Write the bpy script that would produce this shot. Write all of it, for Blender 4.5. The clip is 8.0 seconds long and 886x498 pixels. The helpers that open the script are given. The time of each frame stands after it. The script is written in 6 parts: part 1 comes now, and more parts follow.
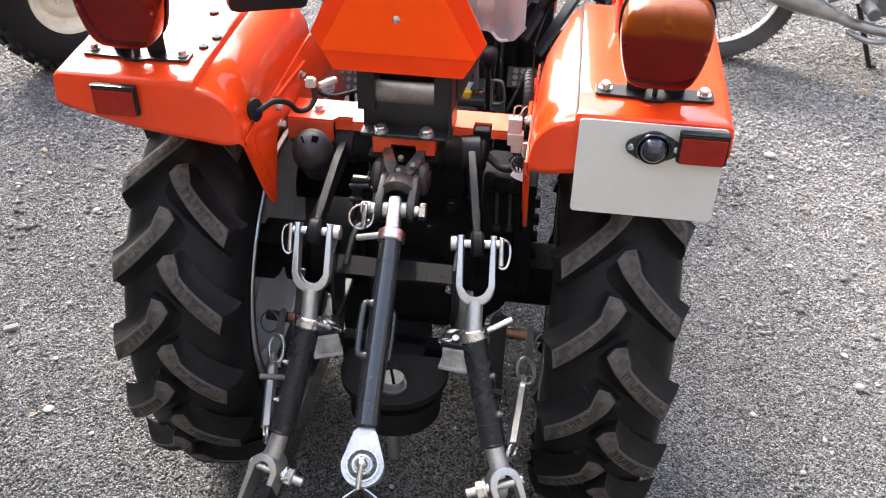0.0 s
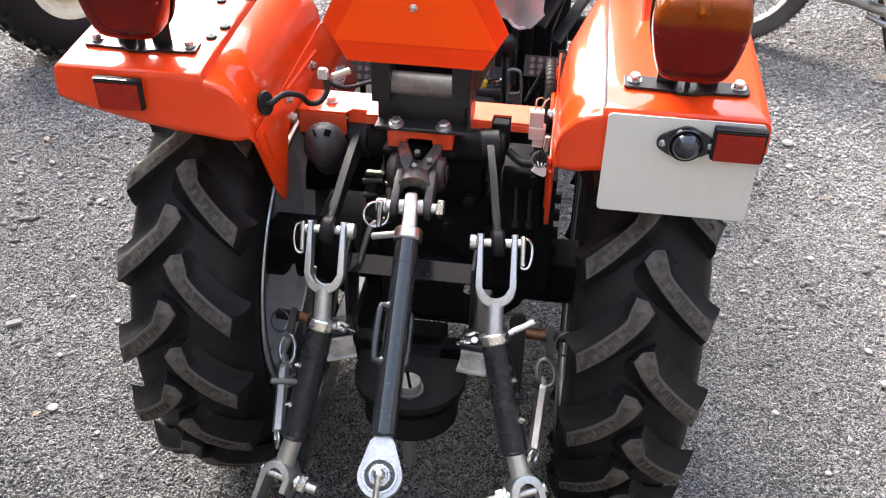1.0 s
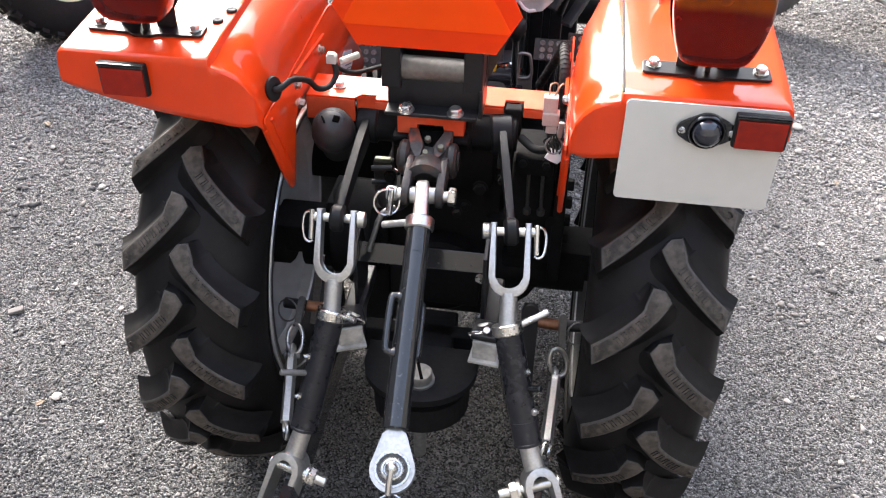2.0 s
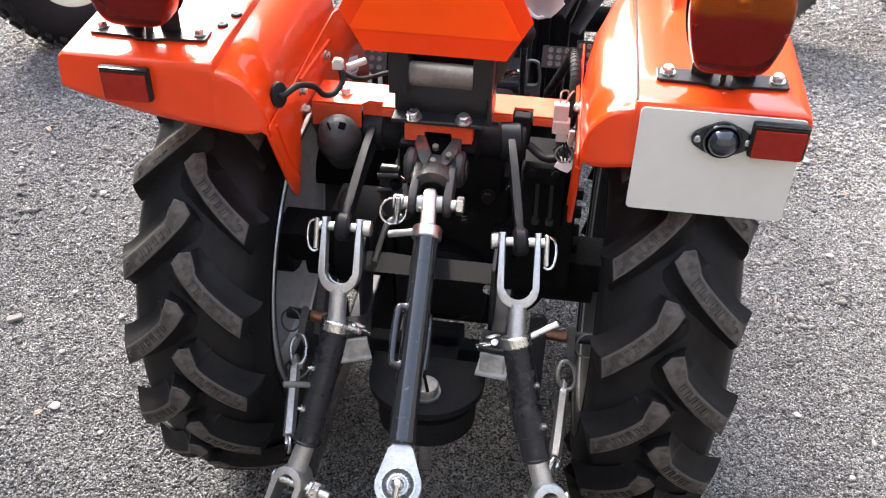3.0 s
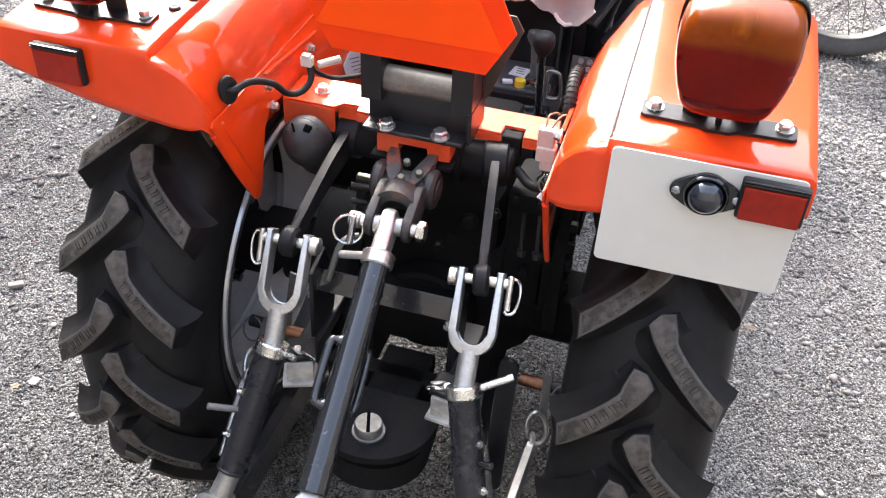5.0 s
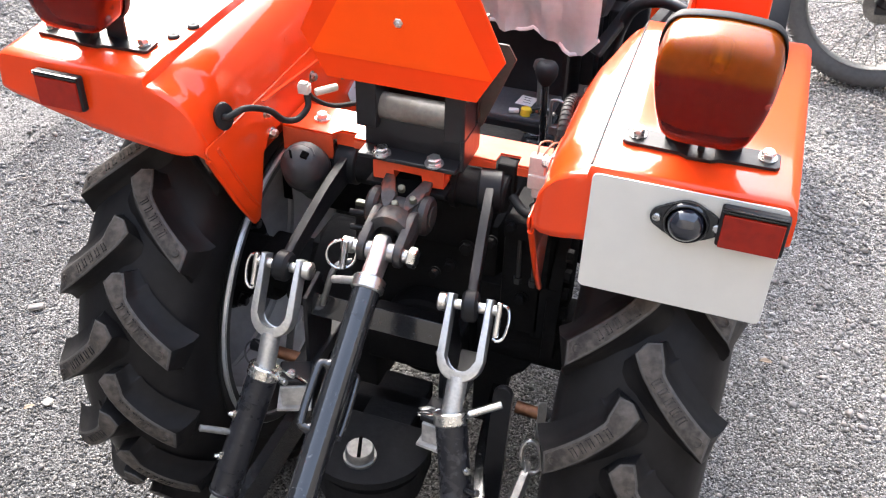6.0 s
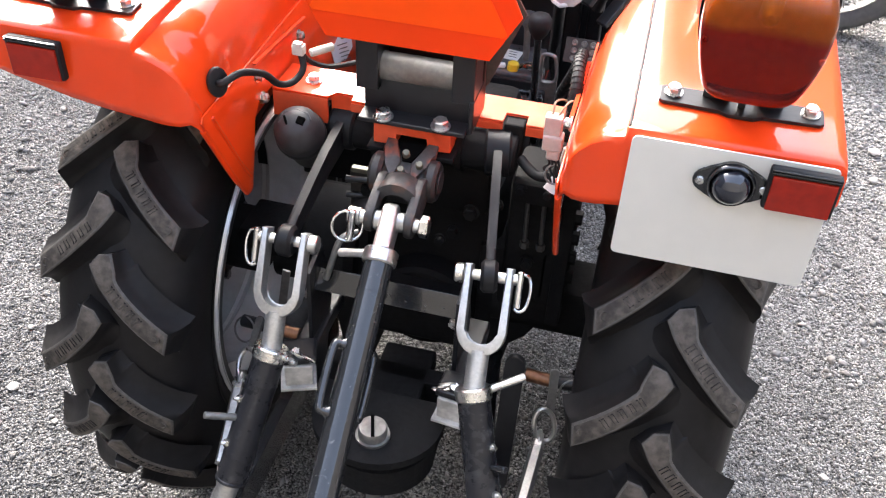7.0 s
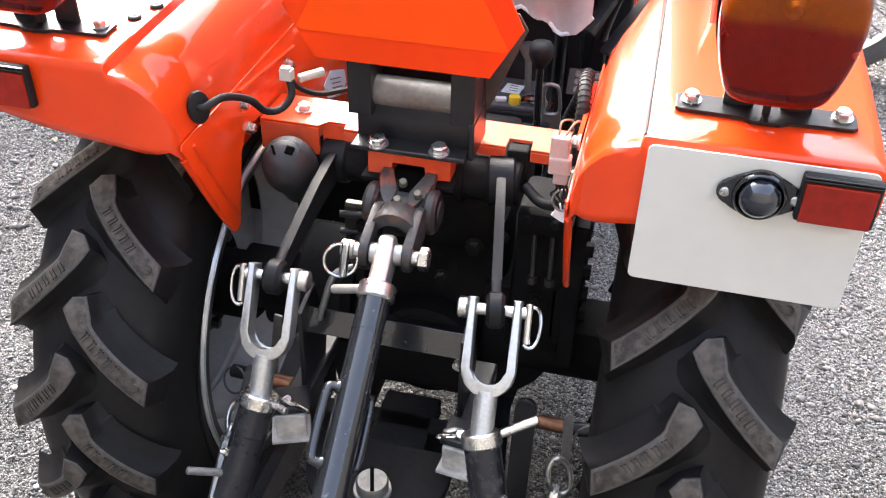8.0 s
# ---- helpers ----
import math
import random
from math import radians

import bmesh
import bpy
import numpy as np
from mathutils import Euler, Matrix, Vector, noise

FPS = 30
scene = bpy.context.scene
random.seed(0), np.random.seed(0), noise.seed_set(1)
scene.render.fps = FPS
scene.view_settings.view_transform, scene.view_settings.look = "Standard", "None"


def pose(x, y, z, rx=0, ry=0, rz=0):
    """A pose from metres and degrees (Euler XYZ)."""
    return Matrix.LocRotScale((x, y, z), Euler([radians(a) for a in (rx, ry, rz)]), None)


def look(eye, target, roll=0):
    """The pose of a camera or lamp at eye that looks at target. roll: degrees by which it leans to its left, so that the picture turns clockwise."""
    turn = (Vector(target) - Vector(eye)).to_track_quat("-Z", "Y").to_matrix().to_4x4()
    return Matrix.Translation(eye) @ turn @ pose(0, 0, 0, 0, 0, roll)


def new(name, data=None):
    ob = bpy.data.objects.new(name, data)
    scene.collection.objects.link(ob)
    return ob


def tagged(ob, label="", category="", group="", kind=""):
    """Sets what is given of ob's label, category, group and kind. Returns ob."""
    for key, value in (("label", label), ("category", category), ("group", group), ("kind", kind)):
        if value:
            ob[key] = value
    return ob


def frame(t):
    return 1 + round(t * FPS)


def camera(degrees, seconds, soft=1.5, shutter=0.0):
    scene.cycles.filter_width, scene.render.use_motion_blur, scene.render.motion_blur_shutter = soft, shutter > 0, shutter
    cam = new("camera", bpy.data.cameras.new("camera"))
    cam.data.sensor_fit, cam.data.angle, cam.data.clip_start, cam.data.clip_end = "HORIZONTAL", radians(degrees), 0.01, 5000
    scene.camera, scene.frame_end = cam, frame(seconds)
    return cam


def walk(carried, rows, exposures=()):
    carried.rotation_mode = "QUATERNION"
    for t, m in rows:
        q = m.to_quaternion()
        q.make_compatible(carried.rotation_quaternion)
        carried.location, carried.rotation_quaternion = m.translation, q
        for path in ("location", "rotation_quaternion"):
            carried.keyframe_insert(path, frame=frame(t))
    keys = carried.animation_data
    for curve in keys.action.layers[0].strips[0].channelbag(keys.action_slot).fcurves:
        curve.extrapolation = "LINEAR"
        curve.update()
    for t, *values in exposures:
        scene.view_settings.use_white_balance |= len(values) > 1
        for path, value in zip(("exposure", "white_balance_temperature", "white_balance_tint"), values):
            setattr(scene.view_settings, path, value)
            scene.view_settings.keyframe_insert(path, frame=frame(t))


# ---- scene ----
cam = camera(51.1, 8.0, soft=1.2)
PATH = [
    (0, (0.231, -1.462, 1.445), (0.022, 0.156, 0.288), 1.3),
    (0.5, (0.222, -1.438, 1.445), (-0.003, 0.183, 0.296), 1.0),
    (1, (0.201, -1.405, 1.43), (-0.012, 0.191, 0.243), 1.1),
    (1.5, (0.187, -1.388, 1.422), (-0.018, 0.188, 0.208), 1.2),
    (1.7, (0.183, -1.384, 1.422), (-0.022, 0.189, 0.204), 1.0),
    (2.8, (0.173, -1.369, 1.409), (-0.048, 0.212, 0.204), 1.6),
    (3, (0.167, -1.359, 1.406), (-0.044, 0.225, 0.203), 1.4),
    (3.5, (0.14, -1.315, 1.391), (-0.005, 0.258, 0.164), 0.8),
    (4, (0.174, -1.287, 1.386), (-0.005, 0.274, 0.149), 1.3),
    (4.5, (0.233, -1.221, 1.381), (-0.086, 0.309, 0.135), 1.6),
    (4.7, (0.269, -1.197, 1.375), (-0.093, 0.327, 0.131), 2.0),
    (5.8, (0.367, -1.165, 1.37), (-0.138, 0.359, 0.177), 3.6),
    (6, (0.371, -1.166, 1.373), (-0.13, 0.366, 0.188), 1.8),
    (6.5, (0.338, -1.146, 1.368), (-0.146, 0.363, 0.148), 2.2),
    (7, (0.261, -1.139, 1.353), (-0.079, 0.373, 0.089), 3.1),
    (7.5, (0.238, -1.152, 1.343), (-0.052, 0.45, 0.181), 2.7),
    (8, (0.256, -1.095, 1.274), (-0.117, 0.495, 0.12), 1.5),
]
walk(cam, [(t, look(eye, target, roll)) for t, eye, target, roll in PATH], exposures=[(0, 1.95), (3.0, 2.04), (3.5, 2.09), (4.5, 2.19), (6.0, 2.30), (7.0, 2.31), (8.0, 2.38)])


# ---- light ----
SUN_EL, SUN_ROT = radians(42), radians(-33)
world = bpy.data.worlds.new("overcast_sky")
scene.world = world
world.use_nodes = True
wn, wl = world.node_tree.nodes, world.node_tree.links
sky = wn.new("ShaderNodeTexSky")
sky.sky_type = "NISHITA"
sky.sun_disc = False
sky.sun_elevation, sky.sun_rotation = SUN_EL, SUN_ROT
sky.air_density, sky.dust_density, sky.ozone_density = 1.0, 4.0, 1.0
pale = wn.new("ShaderNodeHueSaturation")
pale.inputs["Saturation"].default_value = 0.72
wl.new(sky.outputs["Color"], pale.inputs["Color"])
wl.new(pale.outputs["Color"], wn["Background"].inputs["Color"])
wn["Background"].inputs["Strength"].default_value = 0.268

sun = new("sun", bpy.data.lights.new("sun", "SUN"))
sun.data.energy, sun.data.angle, sun.data.color = 1.08, radians(40), (1.0, 0.995, 0.985)
sun_way = Vector((math.sin(SUN_ROT) * math.cos(SUN_EL), math.cos(SUN_ROT) * math.cos(SUN_EL), math.sin(SUN_EL)))
sun.matrix_world = look(sun_way * 20, (0, 0, 0))


# ---- materials ----
def material(name, colour, rough=0.5, metal=0.0, vary=0.12, scale=30.0, bump=0.0, bump_scale=200.0, coat=0.0, dust=None, dust_amount=0.0, dust_scale=14.0, spec=0.5, dust_from=0.42):
    """Principled surface with two scales of colour change, roughness change, fine relief and optional dust patches."""
    m = bpy.data.materials.new(name)
    m.use_nodes = True
    n, l = m.node_tree.nodes, m.node_tree.links
    b = n["Principled BSDF"]
    tc = n.new("ShaderNodeTexCoord")
    big, fine = n.new("ShaderNodeTexNoise"), n.new("ShaderNodeTexNoise")
    big.inputs["Scale"].default_value, big.inputs["Detail"].default_value = scale * 0.25, 4
    fine.inputs["Scale"].default_value, fine.inputs["Detail"].default_value = scale * 4, 6
    l.new(tc.outputs["Object"], big.inputs["Vector"])
    l.new(tc.outputs["Object"], fine.inputs["Vector"])
    mix = n.new("ShaderNodeMix")
    mix.data_type = "FLOAT"
    mix.inputs["Factor"].default_value = 0.45
    l.new(big.outputs["Fac"], mix.inputs["A"])
    l.new(fine.outputs["Fac"], mix.inputs["B"])
    ramp = n.new("ShaderNodeValToRGB")
    lo = [c * (1 - vary) for c in colour]
    hi = [min(1.0, c * (1 + vary)) for c in colour]
    ramp.color_ramp.elements[0].position, ramp.color_ramp.elements[1].position = 0.35, 0.65
    ramp.color_ramp.elements[0].color, ramp.color_ramp.elements[1].color = (*lo, 1), (*hi, 1)
    l.new(mix.outputs["Result"], ramp.inputs["Fac"])
    colour_out = ramp.outputs["Color"]
    if dust:
        spot = n.new("ShaderNodeTexNoise")
        spot.inputs["Scale"].default_value, spot.inputs["Detail"].default_value = dust_scale, 8
        l.new(tc.outputs["Object"], spot.inputs["Vector"])
        cut = n.new("ShaderNodeMapRange")
        cut.inputs["From Min"].default_value, cut.inputs["From Max"].default_value = dust_from, dust_from + 0.26 * (0.4 if dust_from > 0.5 else 1)
        cut.inputs["To Max"].default_value = dust_amount
        l.new(spot.outputs["Fac"], cut.inputs["Value"])
        over = n.new("ShaderNodeMix")
        over.data_type = "RGBA"
        over.inputs["B"].default_value = (*dust, 1)
        l.new(cut.outputs["Result"], over.inputs["Factor"])
        l.new(colour_out, over.inputs["A"])
        colour_out = over.outputs["Result"]
    l.new(colour_out, b.inputs["Base Color"])
    rr = n.new("ShaderNodeMapRange")
    rr.inputs["To Min"].default_value, rr.inputs["To Max"].default_value = max(0.02, rough - 0.08), min(1.0, rough + 0.08)
    l.new(mix.outputs["Result"], rr.inputs["Value"])
    l.new(rr.outputs["Result"], b.inputs["Roughness"])
    b.inputs["Metallic"].default_value = metal
    b.inputs["Specular IOR Level"].default_value = spec
    if coat:
        b.inputs["Coat Weight"].default_value, b.inputs["Coat Roughness"].default_value = coat, 0.06
    if bump:
        bn, bb = n.new("ShaderNodeTexNoise"), n.new("ShaderNodeBump")
        bn.inputs["Scale"].default_value, bn.inputs["Detail"].default_value = bump_scale, 5
        bb.inputs["Strength"].default_value, bb.inputs["Distance"].default_value = bump, 0.002
        l.new(tc.outputs["Object"], bn.inputs["Vector"])
        l.new(bn.outputs["Fac"], bb.inputs["Height"])
        l.new(bb.outputs["Normal"], b.inputs["Normal"])
    return m


def light_dust_ramp(n, l, colour):
    """Uneven light put into the gravel's colour, plus brownish dust far off; ragged edge."""
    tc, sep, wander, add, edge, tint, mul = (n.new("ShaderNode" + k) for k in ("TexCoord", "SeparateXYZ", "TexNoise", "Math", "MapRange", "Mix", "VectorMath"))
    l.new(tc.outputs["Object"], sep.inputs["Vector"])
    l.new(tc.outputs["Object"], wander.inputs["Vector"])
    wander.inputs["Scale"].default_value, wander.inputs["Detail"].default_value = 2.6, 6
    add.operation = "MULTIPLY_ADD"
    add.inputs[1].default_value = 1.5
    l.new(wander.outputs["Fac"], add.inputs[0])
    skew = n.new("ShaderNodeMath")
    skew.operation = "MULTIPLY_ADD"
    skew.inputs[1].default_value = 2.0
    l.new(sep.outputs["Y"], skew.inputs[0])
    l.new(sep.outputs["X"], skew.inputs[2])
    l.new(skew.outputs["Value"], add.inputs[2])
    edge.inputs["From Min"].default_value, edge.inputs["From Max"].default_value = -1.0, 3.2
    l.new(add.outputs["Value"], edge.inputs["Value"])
    # A darkens the near left, B lightens and browns the far right
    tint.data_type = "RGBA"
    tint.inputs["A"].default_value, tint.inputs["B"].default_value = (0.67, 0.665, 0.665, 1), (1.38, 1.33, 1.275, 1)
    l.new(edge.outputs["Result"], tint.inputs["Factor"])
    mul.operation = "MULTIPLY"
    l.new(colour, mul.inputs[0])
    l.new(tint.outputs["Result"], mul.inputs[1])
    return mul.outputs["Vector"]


def stone_material():
    """Crushed stone: each chip of its own grey, blue-grey or brown, over broad dusty and dark patches."""
    m = material("crushed_stone", (0.5, 0.5, 0.5), 0.95, vary=0.12, scale=160, spec=0.1)
    n, l = m.node_tree.nodes, m.node_tree.links
    b = n["Principled BSDF"]
    grain = b.inputs["Base Color"].links[0].from_socket
    geo, ramp = n.new("ShaderNodeNewGeometry"), n.new("ShaderNodeValToRGB")
    stops = ((0.0, (0.215, 0.212, 0.211)), (0.25, (0.30, 0.295, 0.292)), (0.5, (0.385, 0.38, 0.382)), (0.66, (0.44, 0.41, 0.385)), (0.82, (0.465, 0.465, 0.48)), (1.0, (0.53, 0.52, 0.50)))
    while len(ramp.color_ramp.elements) < len(stops):
        ramp.color_ramp.elements.new(0.5)
    for e, (at, c) in zip(ramp.color_ramp.elements, stops):
        e.position, e.color = at, (*c, 1)
    l.new(geo.outputs["Random Per Island"], ramp.inputs["Fac"])
    patch, level = n.new("ShaderNodeTexNoise"), n.new("ShaderNodeMapRange")
    patch.inputs["Scale"].default_value, patch.inputs["Detail"].default_value = 3.2, 5
    level.inputs["From Min"].default_value, level.inputs["From Max"].default_value = 0.36, 0.64
    level.inputs["To Min"].default_value, level.inputs["To Max"].default_value = 0.82, 1.40
    l.new(n["Texture Coordinate"].outputs["Object"], patch.inputs["Vector"])
    l.new(patch.outputs["Fac"], level.inputs["Value"])
    one, two = n.new("ShaderNodeVectorMath"), n.new("ShaderNodeVectorMath")
    one.operation, two.operation = "MULTIPLY", "SCALE"
    l.new(grain, one.inputs[0])
    l.new(ramp.outputs["Color"], one.inputs[1])
    l.new(one.outputs["Vector"], two.inputs[0])
    l.new(level.outputs["Result"], two.inputs["Scale"])
    l.new(light_dust_ramp(n, l, two.outputs["Vector"]), b.inputs["Base Color"])
    return m


ORANGE = material("orange_paint", (0.80, 0.058, 0.008), 0.30, vary=0.05, scale=6, coat=0.9, bump=0.07, bump_scale=22, spec=0.12)
ORANGE_DULL = material("dusty_orange_paint", (0.66, 0.075, 0.022), 0.5, vary=0.10, scale=30, bump=0.12, bump_scale=90, spec=0.3, dust=(0.50, 0.20, 0.12), dust_amount=0.22, dust_scale=22)
SIGN_ORANGE = material("sign_orange", (0.98, 0.085, 0.004), 0.5, vary=0.03, scale=8, spec=0.15)
SIGN_BORDER = material("sign_border_red", (0.84, 0.055, 0.005), 0.45, vary=0.04, scale=8, spec=0.15)
BLACK = material("black_enamel", (0.010, 0.010, 0.012), 0.34, vary=0.3, scale=25, bump=0.12, bump_scale=120, dust=(0.04, 0.038, 0.036), dust_amount=0.15, dust_scale=9, spec=0.4)
BLACK_GLOSS = material("glossy_black_enamel", (0.013, 0.0135, 0.015), 0.16, vary=0.2, scale=30, bump=0.05, bump_scale=60, dust=(0.20, 0.20, 0.20), dust_amount=0.4, dust_scale=160, dust_from=0.64, coat=0.6, spec=0.5)
CAST = material("black_casting", (0.009, 0.009, 0.0095), 0.72, vary=0.35, scale=30, bump=0.3, bump_scale=160, dust=(0.025, 0.022, 0.020), dust_amount=0.15, dust_scale=11, spec=0.08)
RUST = material("rusty_casting", (0.050, 0.044, 0.040), 0.55, vary=0.4, scale=40, bump=0.35, bump_scale=180, dust=(0.26, 0.06, 0.026), dust_amount=0.7, dust_scale=45, dust_from=0.52)
BOWL = material("dull_lamp_bowl", (0.20, 0.19, 0.18), 0.4, vary=0.2, scale=30)
# near-black that stands in for the shade inside slots and hollows
SLOT_SHADE = material("slot_shade", (0.003, 0.003, 0.003), 0.9, spec=0.02)
FORK = material("oily_casting", (0.030, 0.028, 0.027), 0.45, vary=0.4, scale=40, bump=0.35, bump_scale=170, dust=(0.13, 0.06, 0.035), dust_amount=0.5, dust_scale=50, dust_from=0.58, spec=0.4)
RUBBER = material("tyre_rubber", (0.0125, 0.0115, 0.0115), 0.48, vary=0.25, scale=20, bump=0.10, bump_scale=150, dust=(0.016, 0.015, 0.014), dust_amount=0.35, dust_scale=7, spec=0.14)
LUG_EDGE = material("scuffed_lug_edge", (0.062, 0.056, 0.050), 0.55, vary=0.4, scale=60, bump=0.2)
LUG_TOP = material("dusty_lug_rubber", (0.042, 0.034, 0.027), 0.75, vary=0.45, scale=45, bump=0.5, bump_scale=260, dust=(0.115, 0.096, 0.080), dust_amount=0.75, dust_scale=75)
PLASTIC = material("black_plastic", (0.012, 0.012, 0.013), 0.6, vary=0.2, scale=40, bump=0.1, spec=0.25)
CABLE = material("cable_sheath", (0.016, 0.016, 0.016), 0.65, vary=0.3, scale=60, spec=0.25)
ZINC = material("zinc_plate", (0.67, 0.66, 0.635), 0.28, metal=1.0, vary=0.14, scale=50, bump=0.08, bump_scale=220, dust=(0.30, 0.28, 0.25), dust_amount=0.22, dust_scale=45)
CASTZINC = material("forged_zinc", (0.50, 0.49, 0.47), 0.40, metal=0.85, vary=0.22, scale=60, bump=0.24, bump_scale=380, dust=(0.32, 0.30, 0.26), dust_amount=0.2, dust_scale=60)
CHROME = material("chrome", (0.72, 0.72, 0.72), 0.16, metal=1.0, vary=0.1, scale=20, dust=(0.3, 0.28, 0.25), dust_amount=0.3)
MUFFLER = material("dull_chrome", (0.40, 0.39, 0.38), 0.32, metal=0.9, vary=0.2, scale=30, bump=0.1, dust=(0.20, 0.19, 0.17), dust_amount=0.5, dust_scale=16)
SILVER = material("silver_rim_paint", (0.76, 0.76, 0.75), 0.24, metal=0.25, vary=0.12, scale=12, bump=0.08, dust=(0.25, 0.24, 0.23), dust_amount=0.3, dust_scale=8)
STEEL_DARK = material("dark_steel", (0.06, 0.058, 0.055), 0.5, metal=0.5, vary=0.3, scale=60)
STEEL = material("dull_steel", (0.23, 0.225, 0.215), 0.45, metal=0.75, vary=0.25, scale=40, bump=0.15)
DISC = material("silver_disc_paint", (0.52, 0.52, 0.52), 0.26, metal=0.3, vary=0.15, scale=12, bump=0.06)
COPPER = material("copper_pin", (0.27, 0.13, 0.075), 0.36, metal=0.85, vary=0.2, scale=50, dust=(0.10, 0.06, 0.04), dust_amount=0.5, dust_scale=60)
GREYPAINT = material("grey_block_paint", (0.58, 0.56, 0.52), 0.5, vary=0.14, scale=50, bump=0.15, dust=(0.12, 0.11, 0.10), dust_amount=0.55, dust_scale=38)
PLATE = material("number_plate_cream", (0.68, 0.655, 0.60), 0.42, vary=0.03, scale=10, bump=0.03)
WHITE_PL = material("white_connector_plastic", (0.54, 0.51, 0.46), 0.45, vary=0.1, scale=60)
RED_REF = material("red_reflector", (0.31, 0.013, 0.005), 0.14, vary=0.2, scale=26, spec=0.3, coat=0.25, bump=0.08, bump_scale=420)
CREAM = material("cream_rim_paint", (0.74, 0.70, 0.52), 0.4, vary=0.08, scale=14, dust=(0.35, 0.30, 0.22), dust_amount=0.4, dust_scale=10)
OLD_RUBBER = material("worn_grey_rubber", (0.085, 0.085, 0.086), 0.75, vary=0.2, scale=20, bump=0.2, dust=(0.15, 0.145, 0.14), dust_amount=0.5, dust_scale=8)
WIRE_TAN = material("tan_wire", (0.25, 0.17, 0.11), 0.5)
WORN = material("worn_black_paint", (0.017, 0.017, 0.020), 0.28, vary=0.3, scale=30, bump=0.15, bump_scale=140, dust=(0.09, 0.09, 0.09), dust_amount=0.3, dust_scale=60, dust_from=0.58, spec=0.32)
FORGED = material("forged_black_arm", (0.009, 0.009, 0.010), 0.46, vary=0.3, scale=30, bump=0.15, bump_scale=140, dust=(0.03, 0.03, 0.03), dust_amount=0.3, dust_scale=50, dust_from=0.58, spec=0.22)
HEM = material("bunched_film", (0.80, 0.81, 0.80), 0.3, vary=0.1, scale=40, bump=0.5, bump_scale=60)
LABEL = material("white_label", (0.75, 0.74, 0.72), 0.5, vary=0.04)
STICKER = material("pale_sticker", (0.52, 0.56, 0.58), 0.4, vary=0.12, scale=120)
INK = material("grey_print", (0.10, 0.10, 0.10), 0.6)
YELLOW = material("yellow_cap", (0.75, 0.50, 0.03), 0.45)
GREENGREY = material("bare_plate_back", (0.16, 0.16, 0.12), 0.45, metal=0.4, vary=0.25, scale=30)
LEAF = material("dry_leaf", (0.27, 0.20, 0.14), 0.8, vary=0.3, scale=80)
PEBBLE = material("pale_pebble", (0.40, 0.375, 0.345), 0.85, vary=0.2, scale=120, bump=0.5, bump_scale=300)
BLUEMETAL = stone_material()


def grit_material():
    """A bed of fine chips: each cell of its own grey, dark joints between."""
    m = material("dark_grit_bed", (0.215, 0.213, 0.212), 0.95, vary=0.15, scale=10, spec=0.1)
    n, l = m.node_tree.nodes, m.node_tree.links
    b = n["Principled BSDF"]
    tc = n["Texture Coordinate"]
    old = b.inputs["Base Color"].links[0].from_socket
    cells = n.new("ShaderNodeTexVoronoi")
    cells.inputs["Scale"].default_value = 260
    warp, add = n.new("ShaderNodeTexNoise"), n.new("ShaderNodeVectorMath")
    warp.inputs["Scale"].default_value = 90
    wide = n.new("ShaderNodeVectorMath")
    wide.operation = "SCALE"
    wide.inputs["Scale"].default_value = 0.008
    l.new(tc.outputs["Object"], warp.inputs["Vector"])
    l.new(warp.outputs["Color"], wide.inputs[0])
    l.new(tc.outputs["Object"], add.inputs[0])
    l.new(wide.outputs["Vector"], add.inputs[1])
    l.new(add.outputs["Vector"], cells.inputs["Vector"])
    grey = n.new("ShaderNodeSeparateColor")
    l.new(cells.outputs["Color"], grey.inputs["Color"])
    level = n.new("ShaderNodeMapRange")
    level.inputs["To Min"].default_value, level.inputs["To Max"].default_value = 0.25, 1.75
    l.new(grey.outputs["Red"], level.inputs["Value"])
    joint = n.new("ShaderNodeMapRange")
    joint.inputs["From Min"].default_value, joint.inputs["From Max"].default_value = 0.35, 0.75
    joint.inputs["To Min"].default_value, joint.inputs["To Max"].default_value = 1.0, 0.3
    l.new(cells.outputs["Distance"], joint.inputs["Value"])
    both, mul = n.new("ShaderNodeMath"), n.new("ShaderNodeVectorMath")
    both.operation, mul.operation = "MULTIPLY", "SCALE"
    l.new(level.outputs["Result"], both.inputs[0])
    l.new(joint.outputs["Result"], both.inputs[1])
    l.new(old, mul.inputs[0])
    l.new(both.outputs["Value"], mul.inputs["Scale"])
    l.new(light_dust_ramp(n, l, mul.outputs["Vector"]), b.inputs["Base Color"])
    bump = n.new("ShaderNodeBump")
    bump.inputs["Strength"].default_value, bump.inputs["Distance"].default_value = 1.0, 0.004
    bump.invert = True
    l.new(cells.outputs["Distance"], bump.inputs["Height"])
    l.new(bump.outputs["Normal"], b.inputs["Normal"])
    return m


SAND = grit_material()


def lens_material(name, colour, rough=0.06):
    m = material(name, colour, rough, vary=0.10, scale=16, coat=0.35, bump=0.05, bump_scale=40)
    b = m.node_tree.nodes["Principled BSDF"]
    b.inputs["Transmission Weight"].default_value = 0.82
    b.inputs["IOR"].default_value = 1.30
    return m


